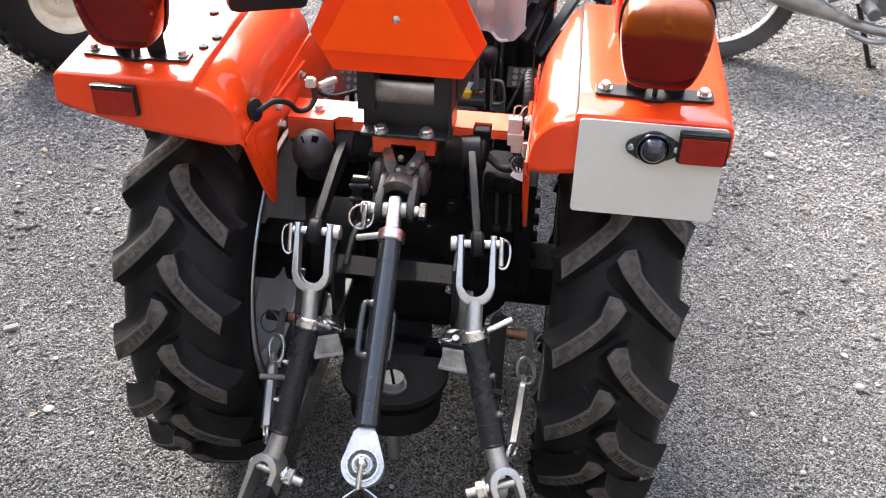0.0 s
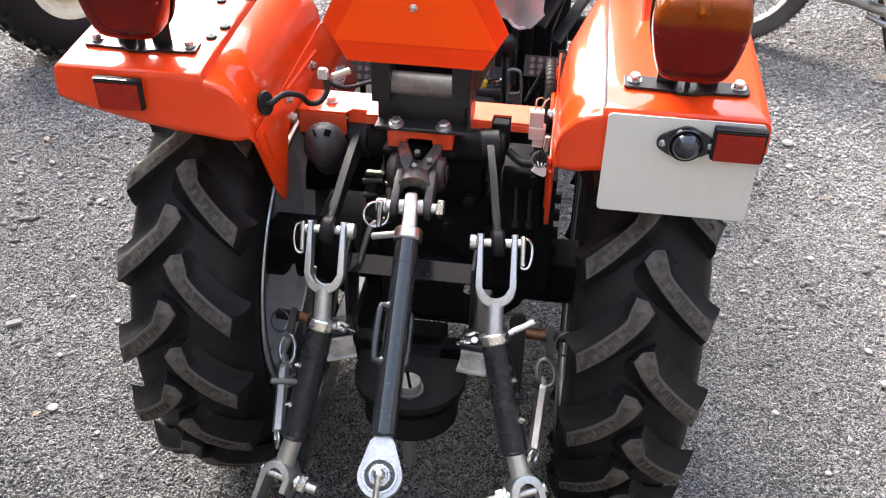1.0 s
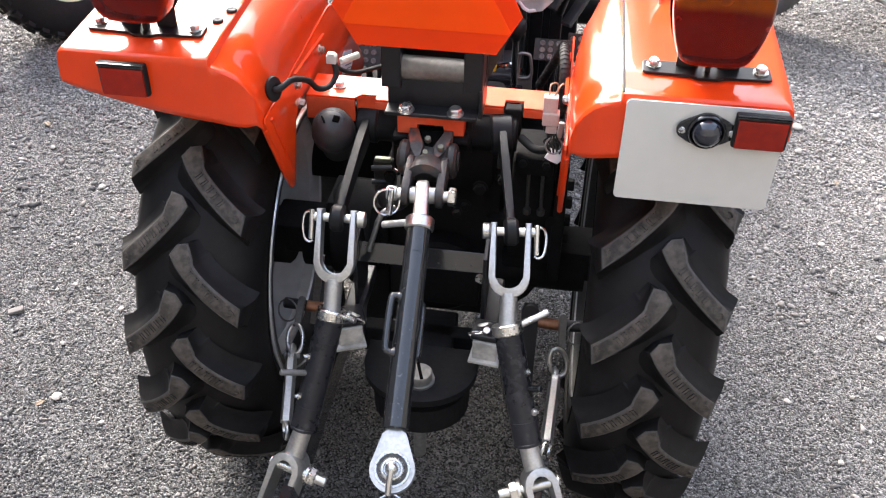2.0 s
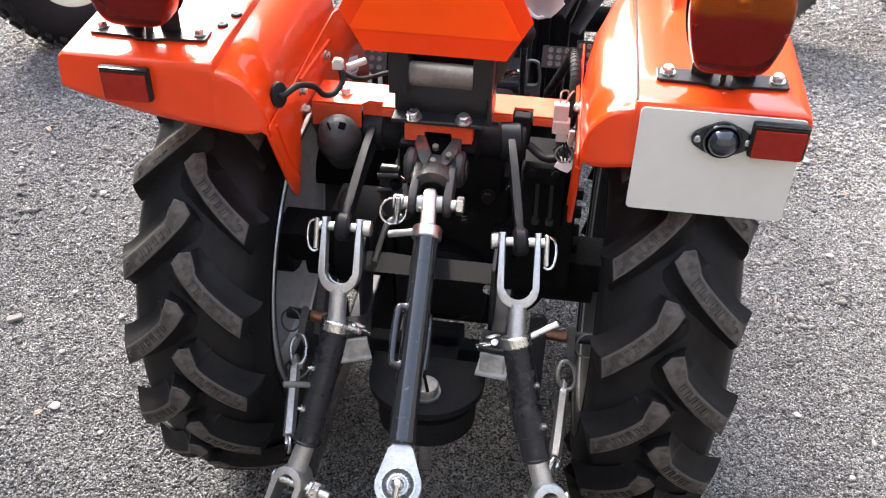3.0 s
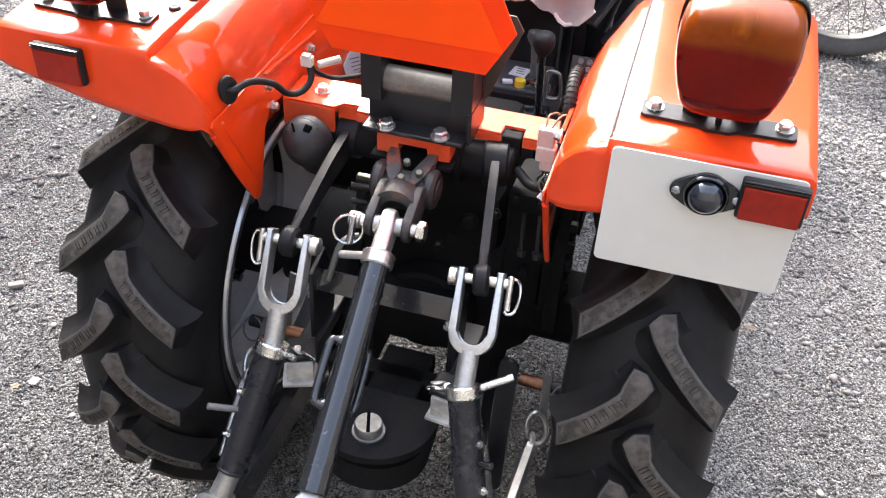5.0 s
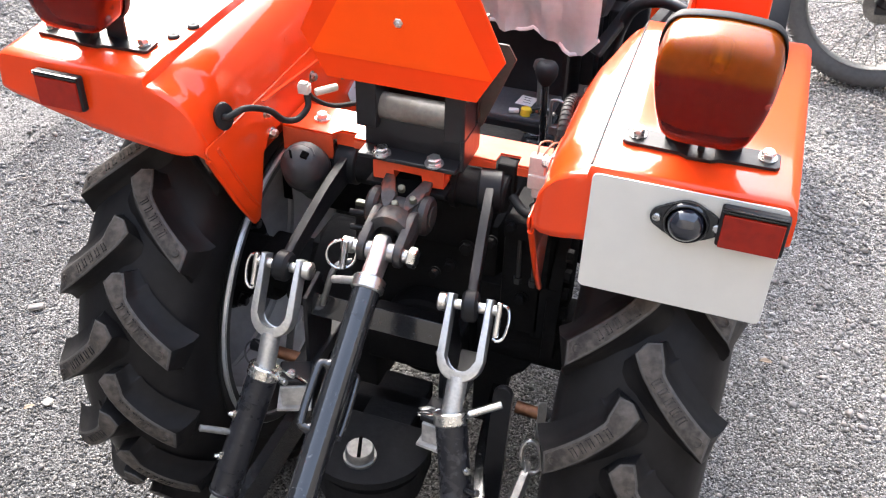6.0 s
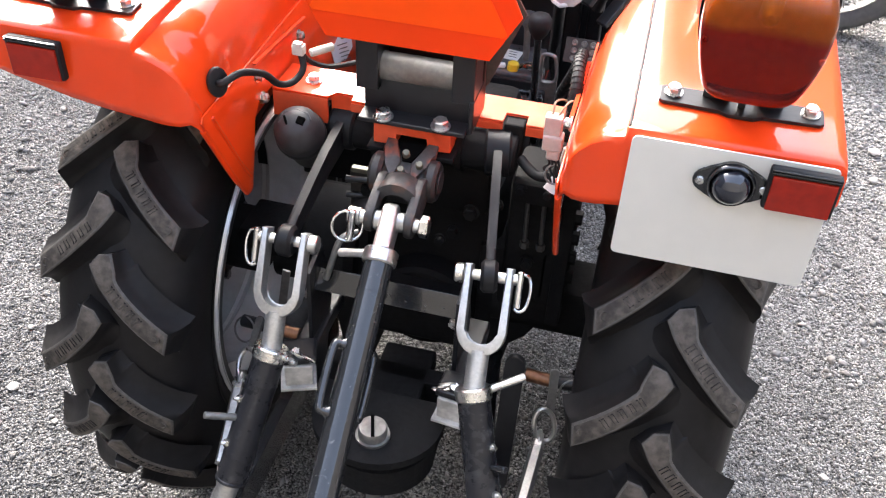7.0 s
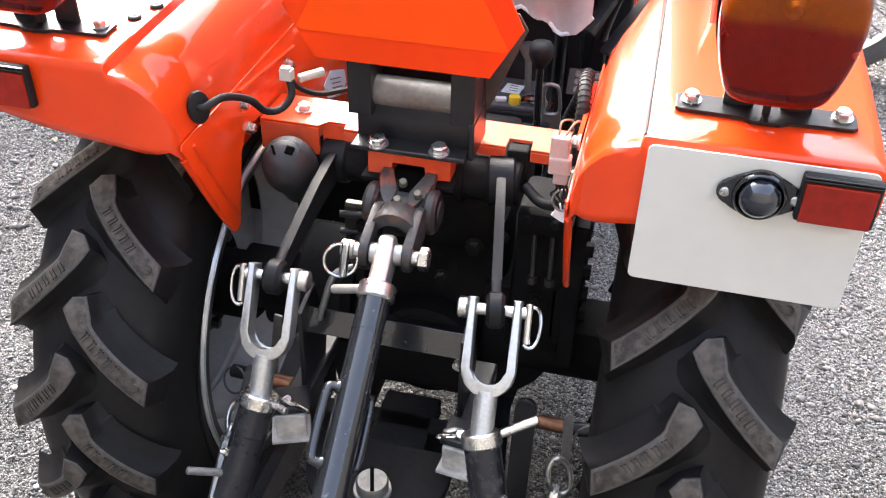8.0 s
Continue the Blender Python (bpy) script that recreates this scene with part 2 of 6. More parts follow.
def tail_lens_material():
    """Deep red plastic that turns amber over the upper part, the joint of the two colours blurred in the moulding."""
    m = lens_material("tail_lens", (0.5, 0.1, 0.01), 0.05)
    m.node_tree.nodes["Principled BSDF"].inputs["Coat Weight"].default_value = 0.10
    n, l = m.node_tree.nodes, m.node_tree.links
    b = n["Principled BSDF"]
    sep, step, warp, add = n.new("ShaderNodeSeparateXYZ"), n.new("ShaderNodeMapRange"), n.new("ShaderNodeTexNoise"), n.new("ShaderNodeMath")
    l.new(n["Texture Coordinate"].outputs["Object"], sep.inputs["Vector"])
    l.new(n["Texture Coordinate"].outputs["Object"], warp.inputs["Vector"])
    warp.inputs["Scale"].default_value, warp.inputs["Detail"].default_value = 26, 3
    add.operation = "MULTIPLY_ADD"
    add.inputs[1].default_value = 0.022
    l.new(warp.outputs["Fac"], add.inputs[0])
    l.new(sep.outputs["Z"], add.inputs[2])
    step.interpolation_type = "SMOOTHSTEP"
    step.inputs["From Min"].default_value, step.inputs["From Max"].default_value = 1.010, 1.023
    l.new(add.outputs["Value"], step.inputs["Value"])
    tint = n.new("ShaderNodeMix")
    tint.data_type = "RGBA"
    tint.inputs["A"].default_value, tint.inputs["B"].default_value = (0.40, 0.008, 0.003, 1), (0.80, 0.17, 0.004, 1)
    l.new(step.outputs["Result"], tint.inputs["Factor"])
    l.new(tint.outputs["Result"], b.inputs["Base Color"])
    return m


TAIL_LENS = tail_lens_material()
DOME = material("black_glass_dome", (0.014, 0.016, 0.024), 0.05, vary=0.1, scale=20, coat=0.8, spec=0.5)
FILM = material("clear_plastic_film", (0.86, 0.87, 0.86), 0.16, vary=0.08, scale=20, bump=0.5, bump_scale=25)
FILM.node_tree.nodes["Principled BSDF"].inputs["Transmission Weight"].default_value = 0.42
FILM.node_tree.nodes["Principled BSDF"].inputs["IOR"].default_value = 1.10


# ---- mesh helpers ----
def part(name, bm, mat, parent=None, label="", smooth=False):
    """Link a bmesh as one mesh object; mat: one material or a list."""
    me = bpy.data.meshes.new(name)
    bmesh.ops.recalc_face_normals(bm, faces=bm.faces)
    if smooth:
        for f in bm.faces:
            f.smooth = True
        for e in bm.edges:
            if len(e.link_faces) == 2 and e.calc_face_angle(0) > radians(38):
                e.smooth = False
    bm.to_mesh(me)
    bm.free()
    for m in mat if isinstance(mat, list) else [mat]:
        me.materials.append(m)
    ob = new(name, me)
    if parent:
        ob.parent = parent
    if label:
        tagged(ob, label)
    return ob


def empty(name, place, label, category, group=""):
    ob = new(name)
    ob.empty_display_size = 0.1
    ob.location = place
    return tagged(ob, label, category, group)


def aim(p0, p1):
    """The pose at p0 whose z runs to p1."""
    d = Vector(p1) - Vector(p0)
    return Matrix.Translation(p0) @ d.to_track_quat("Z", "Y").to_matrix().to_4x4(), d.length


def cyl(bm, p0, p1, r0, r1=None, n=20, slot=0, bevel=0.0):
    """A capped cylinder or cone from p0 to p1, with a chamfer of width bevel at both ends."""
    m, length = aim(p0, p1)
    r1 = r0 if r1 is None else r1
    rings = [(0, r0), (length, r1)] if not bevel else [(0, r0 - bevel), (bevel, r0), (length - bevel, r1), (length, r1 - bevel)]
    lathe(bm, rings, m, n, slot)


def lathe(bm, rings, m, n=24, slot=0, closed=False, cap=True):
    """Rings (height, radius) turned round the z of pose m."""
    loops = []
    for h, r in rings:
        loops.append([bm.verts.new(m @ Vector((r * math.cos(2 * math.pi * k / n), r * math.sin(2 * math.pi * k / n), h))) for k in range(n)])
    pairs = list(zip(loops, loops[1:]))
    if closed:
        pairs.append((loops[-1], loops[0]))
    for a, b in pairs:
        for k in range(n):
            f = bm.faces.new((a[k], a[(k + 1) % n], b[(k + 1) % n], b[k]))
            f.material_index = slot
    if cap and not closed:
        bm.faces.new(list(reversed(loops[0]))).material_index = slot
        bm.faces.new(loops[-1]).material_index = slot


def box(bm, centre, size, turn=None, bevel=0.0, slot=0):
    m = Matrix.Translation(centre) @ (turn.to_4x4() if turn else Matrix()) @ Matrix.Diagonal((*size, 1))
    made = bmesh.ops.create_cube(bm, size=1, matrix=m)["verts"]
    faces = {f for v in made for f in v.link_faces}
    for f in faces:
        f.material_index = slot
    if bevel:
        bmesh.ops.bevel(bm, geom=list({e for f in faces for e in f.edges}), offset=bevel, segments=2, affect="EDGES", profile=0.5)


def prism(bm, outline, depth, m, bevel=0.0, slot=0):
    """An outline of (x, y) in pose m, made depth thick along its z."""
    low = [bm.verts.new(m @ Vector((x, y, 0))) for x, y in outline]
    top = [bm.verts.new(m @ Vector((x, y, depth))) for x, y in outline]
    k = len(outline)
    faces = [bm.faces.new(list(reversed(low))), bm.faces.new(top)]
    faces += [bm.faces.new((low[i], low[(i + 1) % k], top[(i + 1) % k], top[i])) for i in range(k)]
    for f in faces:
        f.material_index = slot
    if bevel:
        edges = list({e for f in faces[:2] for e in f.edges})
        bmesh.ops.bevel(bm, geom=edges, offset=bevel, segments=2, affect="EDGES", profile=0.5)


def tube(bm, points, r, n=10, slot=0, closed=False):
    """A round tube swept along points."""
    pts = [Vector(p) for p in points]
    loops, side = [], None
    count = len(pts)
    for i, p in enumerate(pts):
        a = pts[i - 1] if i or closed else p
        b = pts[(i + 1) % count] if i < count - 1 or closed else p
        way = (b - a).normalized()
        if side is None:
            side = way.orthogonal().normalized()
        side = (side - way * side.dot(way)).normalized()
        up = way.cross(side)
        loops.append([bm.verts.new(p + r * (math.cos(2 * math.pi * k / n) * side + math.sin(2 * math.pi * k / n) * up)) for k in range(n)])
    pairs = list(zip(loops, loops[1:]))
    for a, b in pairs:
        for k in range(n):
            bm.faces.new((a[k], a[(k + 1) % n], b[(k + 1) % n], b[k])).material_index = slot
    if closed:
        a, b = loops[-1], loops[0]
        best = min(range(n), key=lambda s: (a[0].co - b[s].co).length)
        for k in range(n):
            bm.faces.new((a[k], a[(k + 1) % n], b[(k + 1 + best) % n], b[(k + best) % n])).material_index = slot
    else:
        bm.faces.new(list(reversed(loops[0]))).material_index = slot
        bm.faces.new(loops[-1]).material_index = slot


def curve_points(points, steps=6):
    """A smooth line through points (Catmull-Rom)."""
    p = [Vector(q) for q in points]
    p = [2 * p[0] - p[1]] + p + [2 * p[-1] - p[-2]]
    out = []
    for i in range(1, len(p) - 2):
        for s in range(steps):
            t = s / steps
            out.append(0.5 * ((2 * p[i]) + (p[i + 1] - p[i - 1]) * t + (2 * p[i - 1] - 5 * p[i] + 4 * p[i + 1] - p[i + 2]) * t * t + (3 * p[i] - p[i - 1] - 3 * p[i + 1] + p[i + 2]) * t ** 3))
    return out + [p[-2]]


def ring_points(centre, radius, axis, n=20, stretch=1.0):
    m = aim(centre, Vector(centre) + Vector(axis))[0]
    return [m @ Vector((radius * stretch * math.cos(2 * math.pi * k / n), radius * math.sin(2 * math.pi * k / n), 0)) for k in range(n)]


def hex_bolt(bm, base, way, r=0.009, high=0.007, washer=0.013, slot=0):
    """A hexagon head on a washer, standing on base."""
    base, way = Vector(base), Vector(way).normalized()
    cyl(bm, base, base + way * 0.002, washer, n=20, slot=slot)
    cyl(bm, base + way * 0.002, base + way * (0.002 + high), r, n=6, slot=slot, bevel=r * 0.12)
    cyl(bm, base + way * (0.002 + high), base + way * (0.003 + high), r * 0.7, n=14, slot=slot)


def hull_link(r0, r1, length, n=14):
    """The outline of a bar with round ends of radius r0 at 0 and r1 at length, along x."""
    out = []
    for k in range(n + 1):
        a = math.pi / 2 + math.pi * k / n
        out.append((r0 * math.cos(a), r0 * math.sin(a)))
    for k in range(n + 1):
        a = -math.pi / 2 + math.pi * k / n
        out.append((length + r1 * math.cos(a), r1 * math.sin(a)))
    return out


# ---- the ground ----
def ground_height(x, y):
    return 0.012 * noise.noise((x * 0.7, y * 0.7, 3.1)) + 0.004 * noise.noise((x * 3.1, y * 3.1, 7.7))


def build_ground():
    bm = bmesh.new()
    xs = [-400, -80, -20, -8] + [-4 + 0.1 * k for k in range(81)] + [8, 20, 80, 400]
    ys = [-400, -80, -20, -6] + [-3 + 0.1 * k for k in range(91)] + [10, 20, 80, 400]
    grid = [[bm.verts.new((x, y, ground_height(x, y) - 0.004 if abs(x) < 5 and -4 < y < 7 else -0.004)) for x in xs] for y in ys]
    for a, b in zip(grid, grid[1:]):
        for k in range(len(xs) - 1):
            bm.faces.new((a[k], a[k + 1], b[k + 1], b[k]))
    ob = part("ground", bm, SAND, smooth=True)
    return tagged(ob, "dark grey crushed-stone yard with loose fine gravel", "ground", kind="structure")


def build_gravel():
    """Loose chippings lying over the yard, thinning out with distance."""
    rng = np.random.default_rng(5)
    want = []
    for x0, x1, y0, y1, count, small, large in ((-1.5, 1.5, -0.75, 0.9, 140000, 0.0014, 0.0044), (-2.4, 2.2, 0.9, 2.7, 95000, 0.0026, 0.0078), (-4.0, 4.0, 2.7, 5.5, 30000, 0.005, 0.012), (-1.5, 1.5, -0.75, 1.2, 2600, 0.0045, 0.0085), (-2.4, 2.2, 0.3, 2.7, 6500, 0.006, 0.013)):
        size = small + (large - small) * rng.random(count) ** 2.2
        want.append(np.stack([x0 + (x1 - x0) * rng.random(count), y0 + (y1 - y0) * rng.random(count), size], 1))
    p = np.concatenate(want)
    count = len(p)
    base = np.array([(1, 0, 0), (0, 1, 0), (-1, 0, 0), (0, -1, 0), (0, 0, 1), (0, 0, -1)], float)
    tris = np.array([(0, 1, 4), (1, 2, 4), (2, 3, 4), (3, 0, 4), (1, 0, 5), (2, 1, 5), (3, 2, 5), (0, 3, 5)])
    z = np.array([ground_height(x, y) for x, y, _ in p])
    shape = base[None] * (0.65 + 0.7 * rng.random((count, 6, 1))) + 0.28 * (rng.random((count, 6, 3)) - 0.5)
    shape *= np.stack([0.85 + 0.7 * rng.random(count), 0.55 + 0.4 * rng.random(count), 0.40 + 0.35 * rng.random(count)], 1)[:, None, :]
    a = rng.random(count) * 2 * math.pi
    b = (rng.random(count) - 0.5) * 1.4
    ca, sa, cb, sb = np.cos(a)[:, None], np.sin(a)[:, None], np.cos(b)[:, None], np.sin(b)[:, None]
    x, y, zz = shape[:, :, 0], shape[:, :, 1], shape[:, :, 2]
    y, zz = y * cb - zz * sb, y * sb + zz * cb
    x, y = x * ca - y * sa, x * sa + y * ca
    verts = np.stack([x, y, zz], 2) * p[:, 2][:, None, None]
    verts += np.stack([p[:, 0], p[:, 1], z + p[:, 2] * (0.10 + 0.25 * rng.random(count)) - 0.003], 1)[:, None, :]
    faces = (tris[None] + 6 * np.arange(count)[:, None, None]).reshape(-1, 3)
    me = bpy.data.meshes.new("gravel")
    me.vertices.add(count * 6)
    me.vertices.foreach_set("co", verts.reshape(-1).astype(np.float32))
    me.loops.add(len(faces) * 3)
    me.loops.foreach_set("vertex_index", faces.reshape(-1).astype(np.int32))
    me.polygons.add(len(faces))
    me.polygons.foreach_set("loop_start", np.arange(0, len(faces) * 3, 3, dtype=np.int32))
    me.polygons.foreach_set("loop_total", np.full(len(faces), 3, dtype=np.int32))
    me.update(calc_edges=True)
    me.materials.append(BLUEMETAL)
    return tagged(new("gravel", me), "loose angular grey stone chippings spread over the yard", "gravel", kind="stuff")


build_ground()
build_gravel()


WALL = material("rendered_wall", (0.20, 0.19, 0.175), 0.9, vary=0.2, scale=3, bump=0.3, bump_scale=40)


def build_wall(name, centre, size, label):
    """A plain wall added out of view to block sky light and darken reflections."""
    bm = bmesh.new()
    box(bm, centre, size)
    return tagged(part(name, bm, WALL), label, "wall", kind="structure")


build_wall("unseen_wall_south", (0.2, -4.6, 2.2), (9.6, 0.25, 4.6), "unseen plain grey wall added to block light from behind")
build_wall("unseen_wall_west", (-4.7, -0.7, 2.6), (0.25, 7.5, 5.4), "unseen plain grey side wall added to darken reflections")
build_wall("unseen_wall_east", (5.1, -0.7, 2.0), (0.25, 7.5, 4.2), "unseen plain grey east wall added to darken reflections")
build_wall("unseen_wall_north", (7.0, 7.2, 3.1), (16.0, 0.3, 6.4), "unseen plain grey wall added to darken the fender's reflections")

# ---- the tractor ----
MID = 0.010
tractor = empty("tractor", (MID, -0.07, 0.0), "small glossy orange compact tractor with a three-point hitch, parked on gravel", "tractor")


def tpart(name, bm, mat, parent=None, label="", smooth=False):
    """A part of the tractor, from a bmesh in world places."""
    shift = tractor.location
    ob = part(name, bm, mat, parent or tractor, label, smooth)
    if parent is None or parent == tractor:
        ob.location = -Vector(shift)
    return ob


# rear wheels
TYRE_R, AXLE_Y, AXLE_Z = 0.41, -0.07, 0.405


def lug_mesh(side):
    """One tread bar, at the rearmost point of a wheel about the x axis; side: which half of the tread it lies on."""
    left = [(0.000, 0.007), (-0.0105, -0.008), (0.005, -0.034), (0.040, -0.074), (0.085, -0.1165)]
    right = [(0.016, 0.0105), (0.0235, -0.014), (0.027, -0.026), (0.053, -0.054), (0.088, -0.086)]

    def place(s, a, r):
        phi = a / TYRE_R
        return Vector((side * s, -r * math.cos(phi), r * math.sin(phi)))

    def top(s):
        return 0.406 - 2.4 * s * s

    def foot(s):
        return 0.380 - 4.2 * s * s
    def smooth(line):
        return line[:1] + [(p.x, p.y) for p in curve_points([Vector((u, v, 0)) for u, v in line[1:]], 3)]
    left, right = smooth(left), smooth(right)
    # flanks run out in a hollow curve to the carcass
    flank = ((1.0, 0.019), (0.80, 0.0095), (0.45, 0.0040), (0.0, 0.0))
    bm = bmesh.new()
    rings = []
    for k, ((ls, la), (rs, ra)) in enumerate(zip(left, right)):
        ease = 0.35 if k == 0 else 0.7 if k == 1 else 1.0
        flare = 0.016 if k == len(left) - 1 else 0.0
        ring = [bm.verts.new(place(min(ls - 0.8 * w * ease, 0.090) + flare * d, la - 0.9 * w * ease, top(ls) + (foot(ls) - top(ls)) * d)) for d, w in flank]
        ring += [bm.verts.new(place(min(rs + 0.8 * w * ease, 0.090) + flare * d, ra + 0.9 * w * ease, top(rs) + (foot(rs) - top(rs)) * d)) for d, w in reversed(flank)]
        rings.append(ring)
    for p, q in zip(rings, rings[1:]):
        for k in range(8):
            bm.faces.new((p[k], p[(k + 1) % 8], q[(k + 1) % 8], q[k])).material_index = 1 if k == 3 else 0
    bm.faces.new(rings[0])
    bm.faces.new(list(reversed(rings[-1])))
    # rounded arrises
    rim = [e for e in bm.edges if len(e.link_faces) == 2 and len({f.material_index for f in e.link_faces}) == 2]
    bmesh.ops.recalc_face_normals(bm, faces=bm.faces)
    bmesh.ops.bevel(bm, geom=rim, offset=0.0022, segments=2, affect="EDGES", profile=0.5, material=2)
    # worn raised lettering as plain bars
    lie, over = (0.712, -0.702), (0.702, 0.712)
    for k in range(5):
        f = -0.06 + 0.26 * k
        s0, a0 = 0.0220 + 0.0330 * f, -0.0370 - 0.0345 * f
        for du, dv, wu, wv in ((-0.0020, 0.0, 0.0013, 0.0052), (0.0022, 0.0, 0.0008, 0.0052)):
            def corner(pu, pv, lift):
                s, a = s0 + lie[0] * (du + pu * wu) + over[0] * (dv + pv * wv), a0 + lie[1] * (du + pu * wu) + over[1] * (dv + pv * wv)
                return bm.verts.new(place(s, a, top(s) + lift))
            q = [corner(u, v, 0.0011) for u, v in ((-1, -1), (1, -1), (1, 1), (-1, 1))]
            w = [corner(u * 1.35, v * 1.2, -0.0006) for u, v in ((-1, -1), (1, -1), (1, 1), (-1, 1))]
            bm.faces.new(q).material_index = 1
            for i in range(4):
                bm.faces.new((w[i], w[(i + 1) % 4], q[(i + 1) % 4], q[i])).material_index = 0
    # a small raised ring near the shoulder
    loops = [[bm.verts.new(place(0.0755 + r * math.cos(2 * math.pi * k / 12), -0.0920 + r * math.sin(2 * math.pi * k / 12), top(0.0755) + lift)) for k in range(12)] for r, lift in ((0.0062, -0.001), (0.0058, 0.0009), (0.0044, 0.0009), (0.0040, -0.001))]
    for p, q in zip(loops, loops[1:]):
        for k in range(12):
            bm.faces.new((p[k], p[(k + 1) % 12], q[(k + 1) % 12], q[k])).material_index = 1
    bmesh.ops.recalc_face_normals(bm, faces=bm.faces)
    for f in bm.faces:
        f.smooth = True
    for e in bm.edges:
        if len(e.link_faces) == 2 and e.calc_face_angle(0) > radians(42):
            e.smooth = False
    me = bpy.data.meshes.new("tread_lug")
    bm.to_mesh(me)
    bm.free()
    me.materials.append(RUBBER)
    me.materials.append(LUG_TOP)
    me.materials.append(LUG_EDGE)
    return me


LUGS = {1: lug_mesh(1), -1: lug_mesh(-1)}


def build_wheel(x, out, phase_outer, phase_inner):
    """A rear wheel at x; out: +1 or -1, the way to its outer side."""
    turn = Matrix.Translation((x, AXLE_Y, AXLE_Z)) @ Euler((0, radians(90), 0)).to_matrix().to_4x4()
    bm = bmesh.new()
    # rim: a drop-centre barrel with flanges, and a dished disc
    barrel = [(-0.088, 0.256), (-0.092, 0.254), (-0.090, 0.242), (-0.078, 0.236), (-0.045, 0.230), (-0.030, 0.212), (0.030, 0.212), (0.045, 0.230), (0.078, 0.236), (0.090, 0.242), (0.092, 0.254), (0.088, 0.256)]
    inner = [(h, r - 0.004) for h, r in reversed(barrel)]
    lathe(bm, barrel + inner, turn, 72, closed=True)
    rim = tpart("rear_wheel", bm, SILVER, None, "silver-painted steel rear wheel", smooth=True)
    o = out
    bm = bmesh.new()
    dish = [(o * 0.056, 0.2305), (o * 0.064, 0.222), (o * 0.082, 0.180), (o * 0.088, 0.148), (o * 0.086, 0.122), (o * 0.070, 0.100), (o * 0.052, 0.088), (o * 0.048, 0.03)]
    lathe(bm, dish + [(h - o * 0.006, r) for h, r in reversed(dish)], turn, 60, closed=True)
    tpart("wheel_disc", bm, DISC, rim, "silver-grey dished wheel disc", smooth=True)
    # shade on the inner part of the rim, put in as a dark band
    bm = bmesh.new()
    band = [(-o * 0.0940, 0.2520), (-o * 0.0925, 0.2430), (-o * 0.087, 0.2385), (-o * 0.078, 0.2315), (-o * 0.050, 0.2265)]
    lathe(bm, band + [(h, r - 0.002) for h, r in reversed(band)], turn, 72, closed=True)
    tpart("rim_shade_band", bm, STEEL_DARK, rim, "dark band for the shade inside the rim", smooth=True)
    # carcass
    bm = bmesh.new()
    half = [(0.0, 0.3815), (0.03, 0.378), (0.058, 0.368), (0.077, 0.357), (0.088, 0.342), (0.0935, 0.325), (0.0965, 0.306), (0.0960, 0.286), (0.0930, 0.270), (0.0880, 0.258), (0.082, 0.250)]
    loop = [(-h, r) for h, r in reversed(half[1:])] + half
    inside = [(h * 0.86, r - 0.012) for h, r in reversed(loop)]
    lathe(bm, loop + inside, turn, 108, closed=True)
    for sgn in (-1, 1):
        # moulded sidewall rib
        lathe(bm, [(sgn * 0.0935, 0.274), (sgn * 0.0970, 0.277), (sgn * 0.0970, 0.281), (sgn * 0.0925, 0.279)], turn, 72, closed=True)
    tyre = tpart("tyre", bm, RUBBER, rim, "black rubber farm tyre with chevron lugs", smooth=True)
    for s, phase in ((out, phase_outer), (-out, phase_inner)):
        for k in range(18):
            ob = new("tread_lug", LUGS[s])
            ob.parent = rim
            ob.matrix_basis = Matrix.Translation((x, AXLE_Y, AXLE_Z)) @ Matrix.Rotation(-radians(phase + 20 * k), 4, "X")
    bm = bmesh.new()
    cyl(bm, (x - out * 0.060, AXLE_Y, AXLE_Z), (x + out * 0.048, AXLE_Y, AXLE_Z), 0.052, n=32, bevel=0.006)
    cyl(bm, (x + out * 0.016, AXLE_Y, AXLE_Z), (x + out * 0.049, AXLE_Y, AXLE_Z), 0.084, n=40, bevel=0.006)
    tpart("hub", bm, CAST, rim, "black cast hub", smooth=True)
    for k in range(6):
        a = math.pi * k / 3
        bm = bmesh.new()
        hex_bolt(bm, (x + out * 0.052, AXLE_Y + 0.070 * math.cos(a), AXLE_Z + 0.070 * math.sin(a)), (out, 0, 0), 0.011, 0.010, 0.014)
        tpart("wheel_bolt", bm, ZINC, rim)
        bm = bmesh.new()
        hex_bolt(bm, (x + out * 0.016, AXLE_Y + 0.068 * math.cos(a), AXLE_Z + 0.068 * math.sin(a)), (-out, 0, 0), 0.009, 0.012, 0.012)
        tpart("wheel_nut", bm, BLACK, rim)
    return rim


build_wheel(-0.326, -1, 2.6, 12.6)
build_wheel(0.350, 1, 3, 13.2)


# fenders
def fender_top(y):
    """Height of a fender's flat top along the tractor."""
    rows = ((-0.40, 0.891), (-0.362, 0.8950), (-0.30, 0.9010), (-0.20, 0.9085), (-0.10, 0.9135), (-0.02, 0.9150), (0.005, 0.909), (0.03, 0.885), (0.045, 0.850), (0.05, 0.80))
    for (y0, z0), (y1, z1) in zip(rows, rows[1:]):
        if y <= y1:
            return z0 + (z1 - z0) * (y - y0) / (y1 - y0)
    return rows[-1][1]


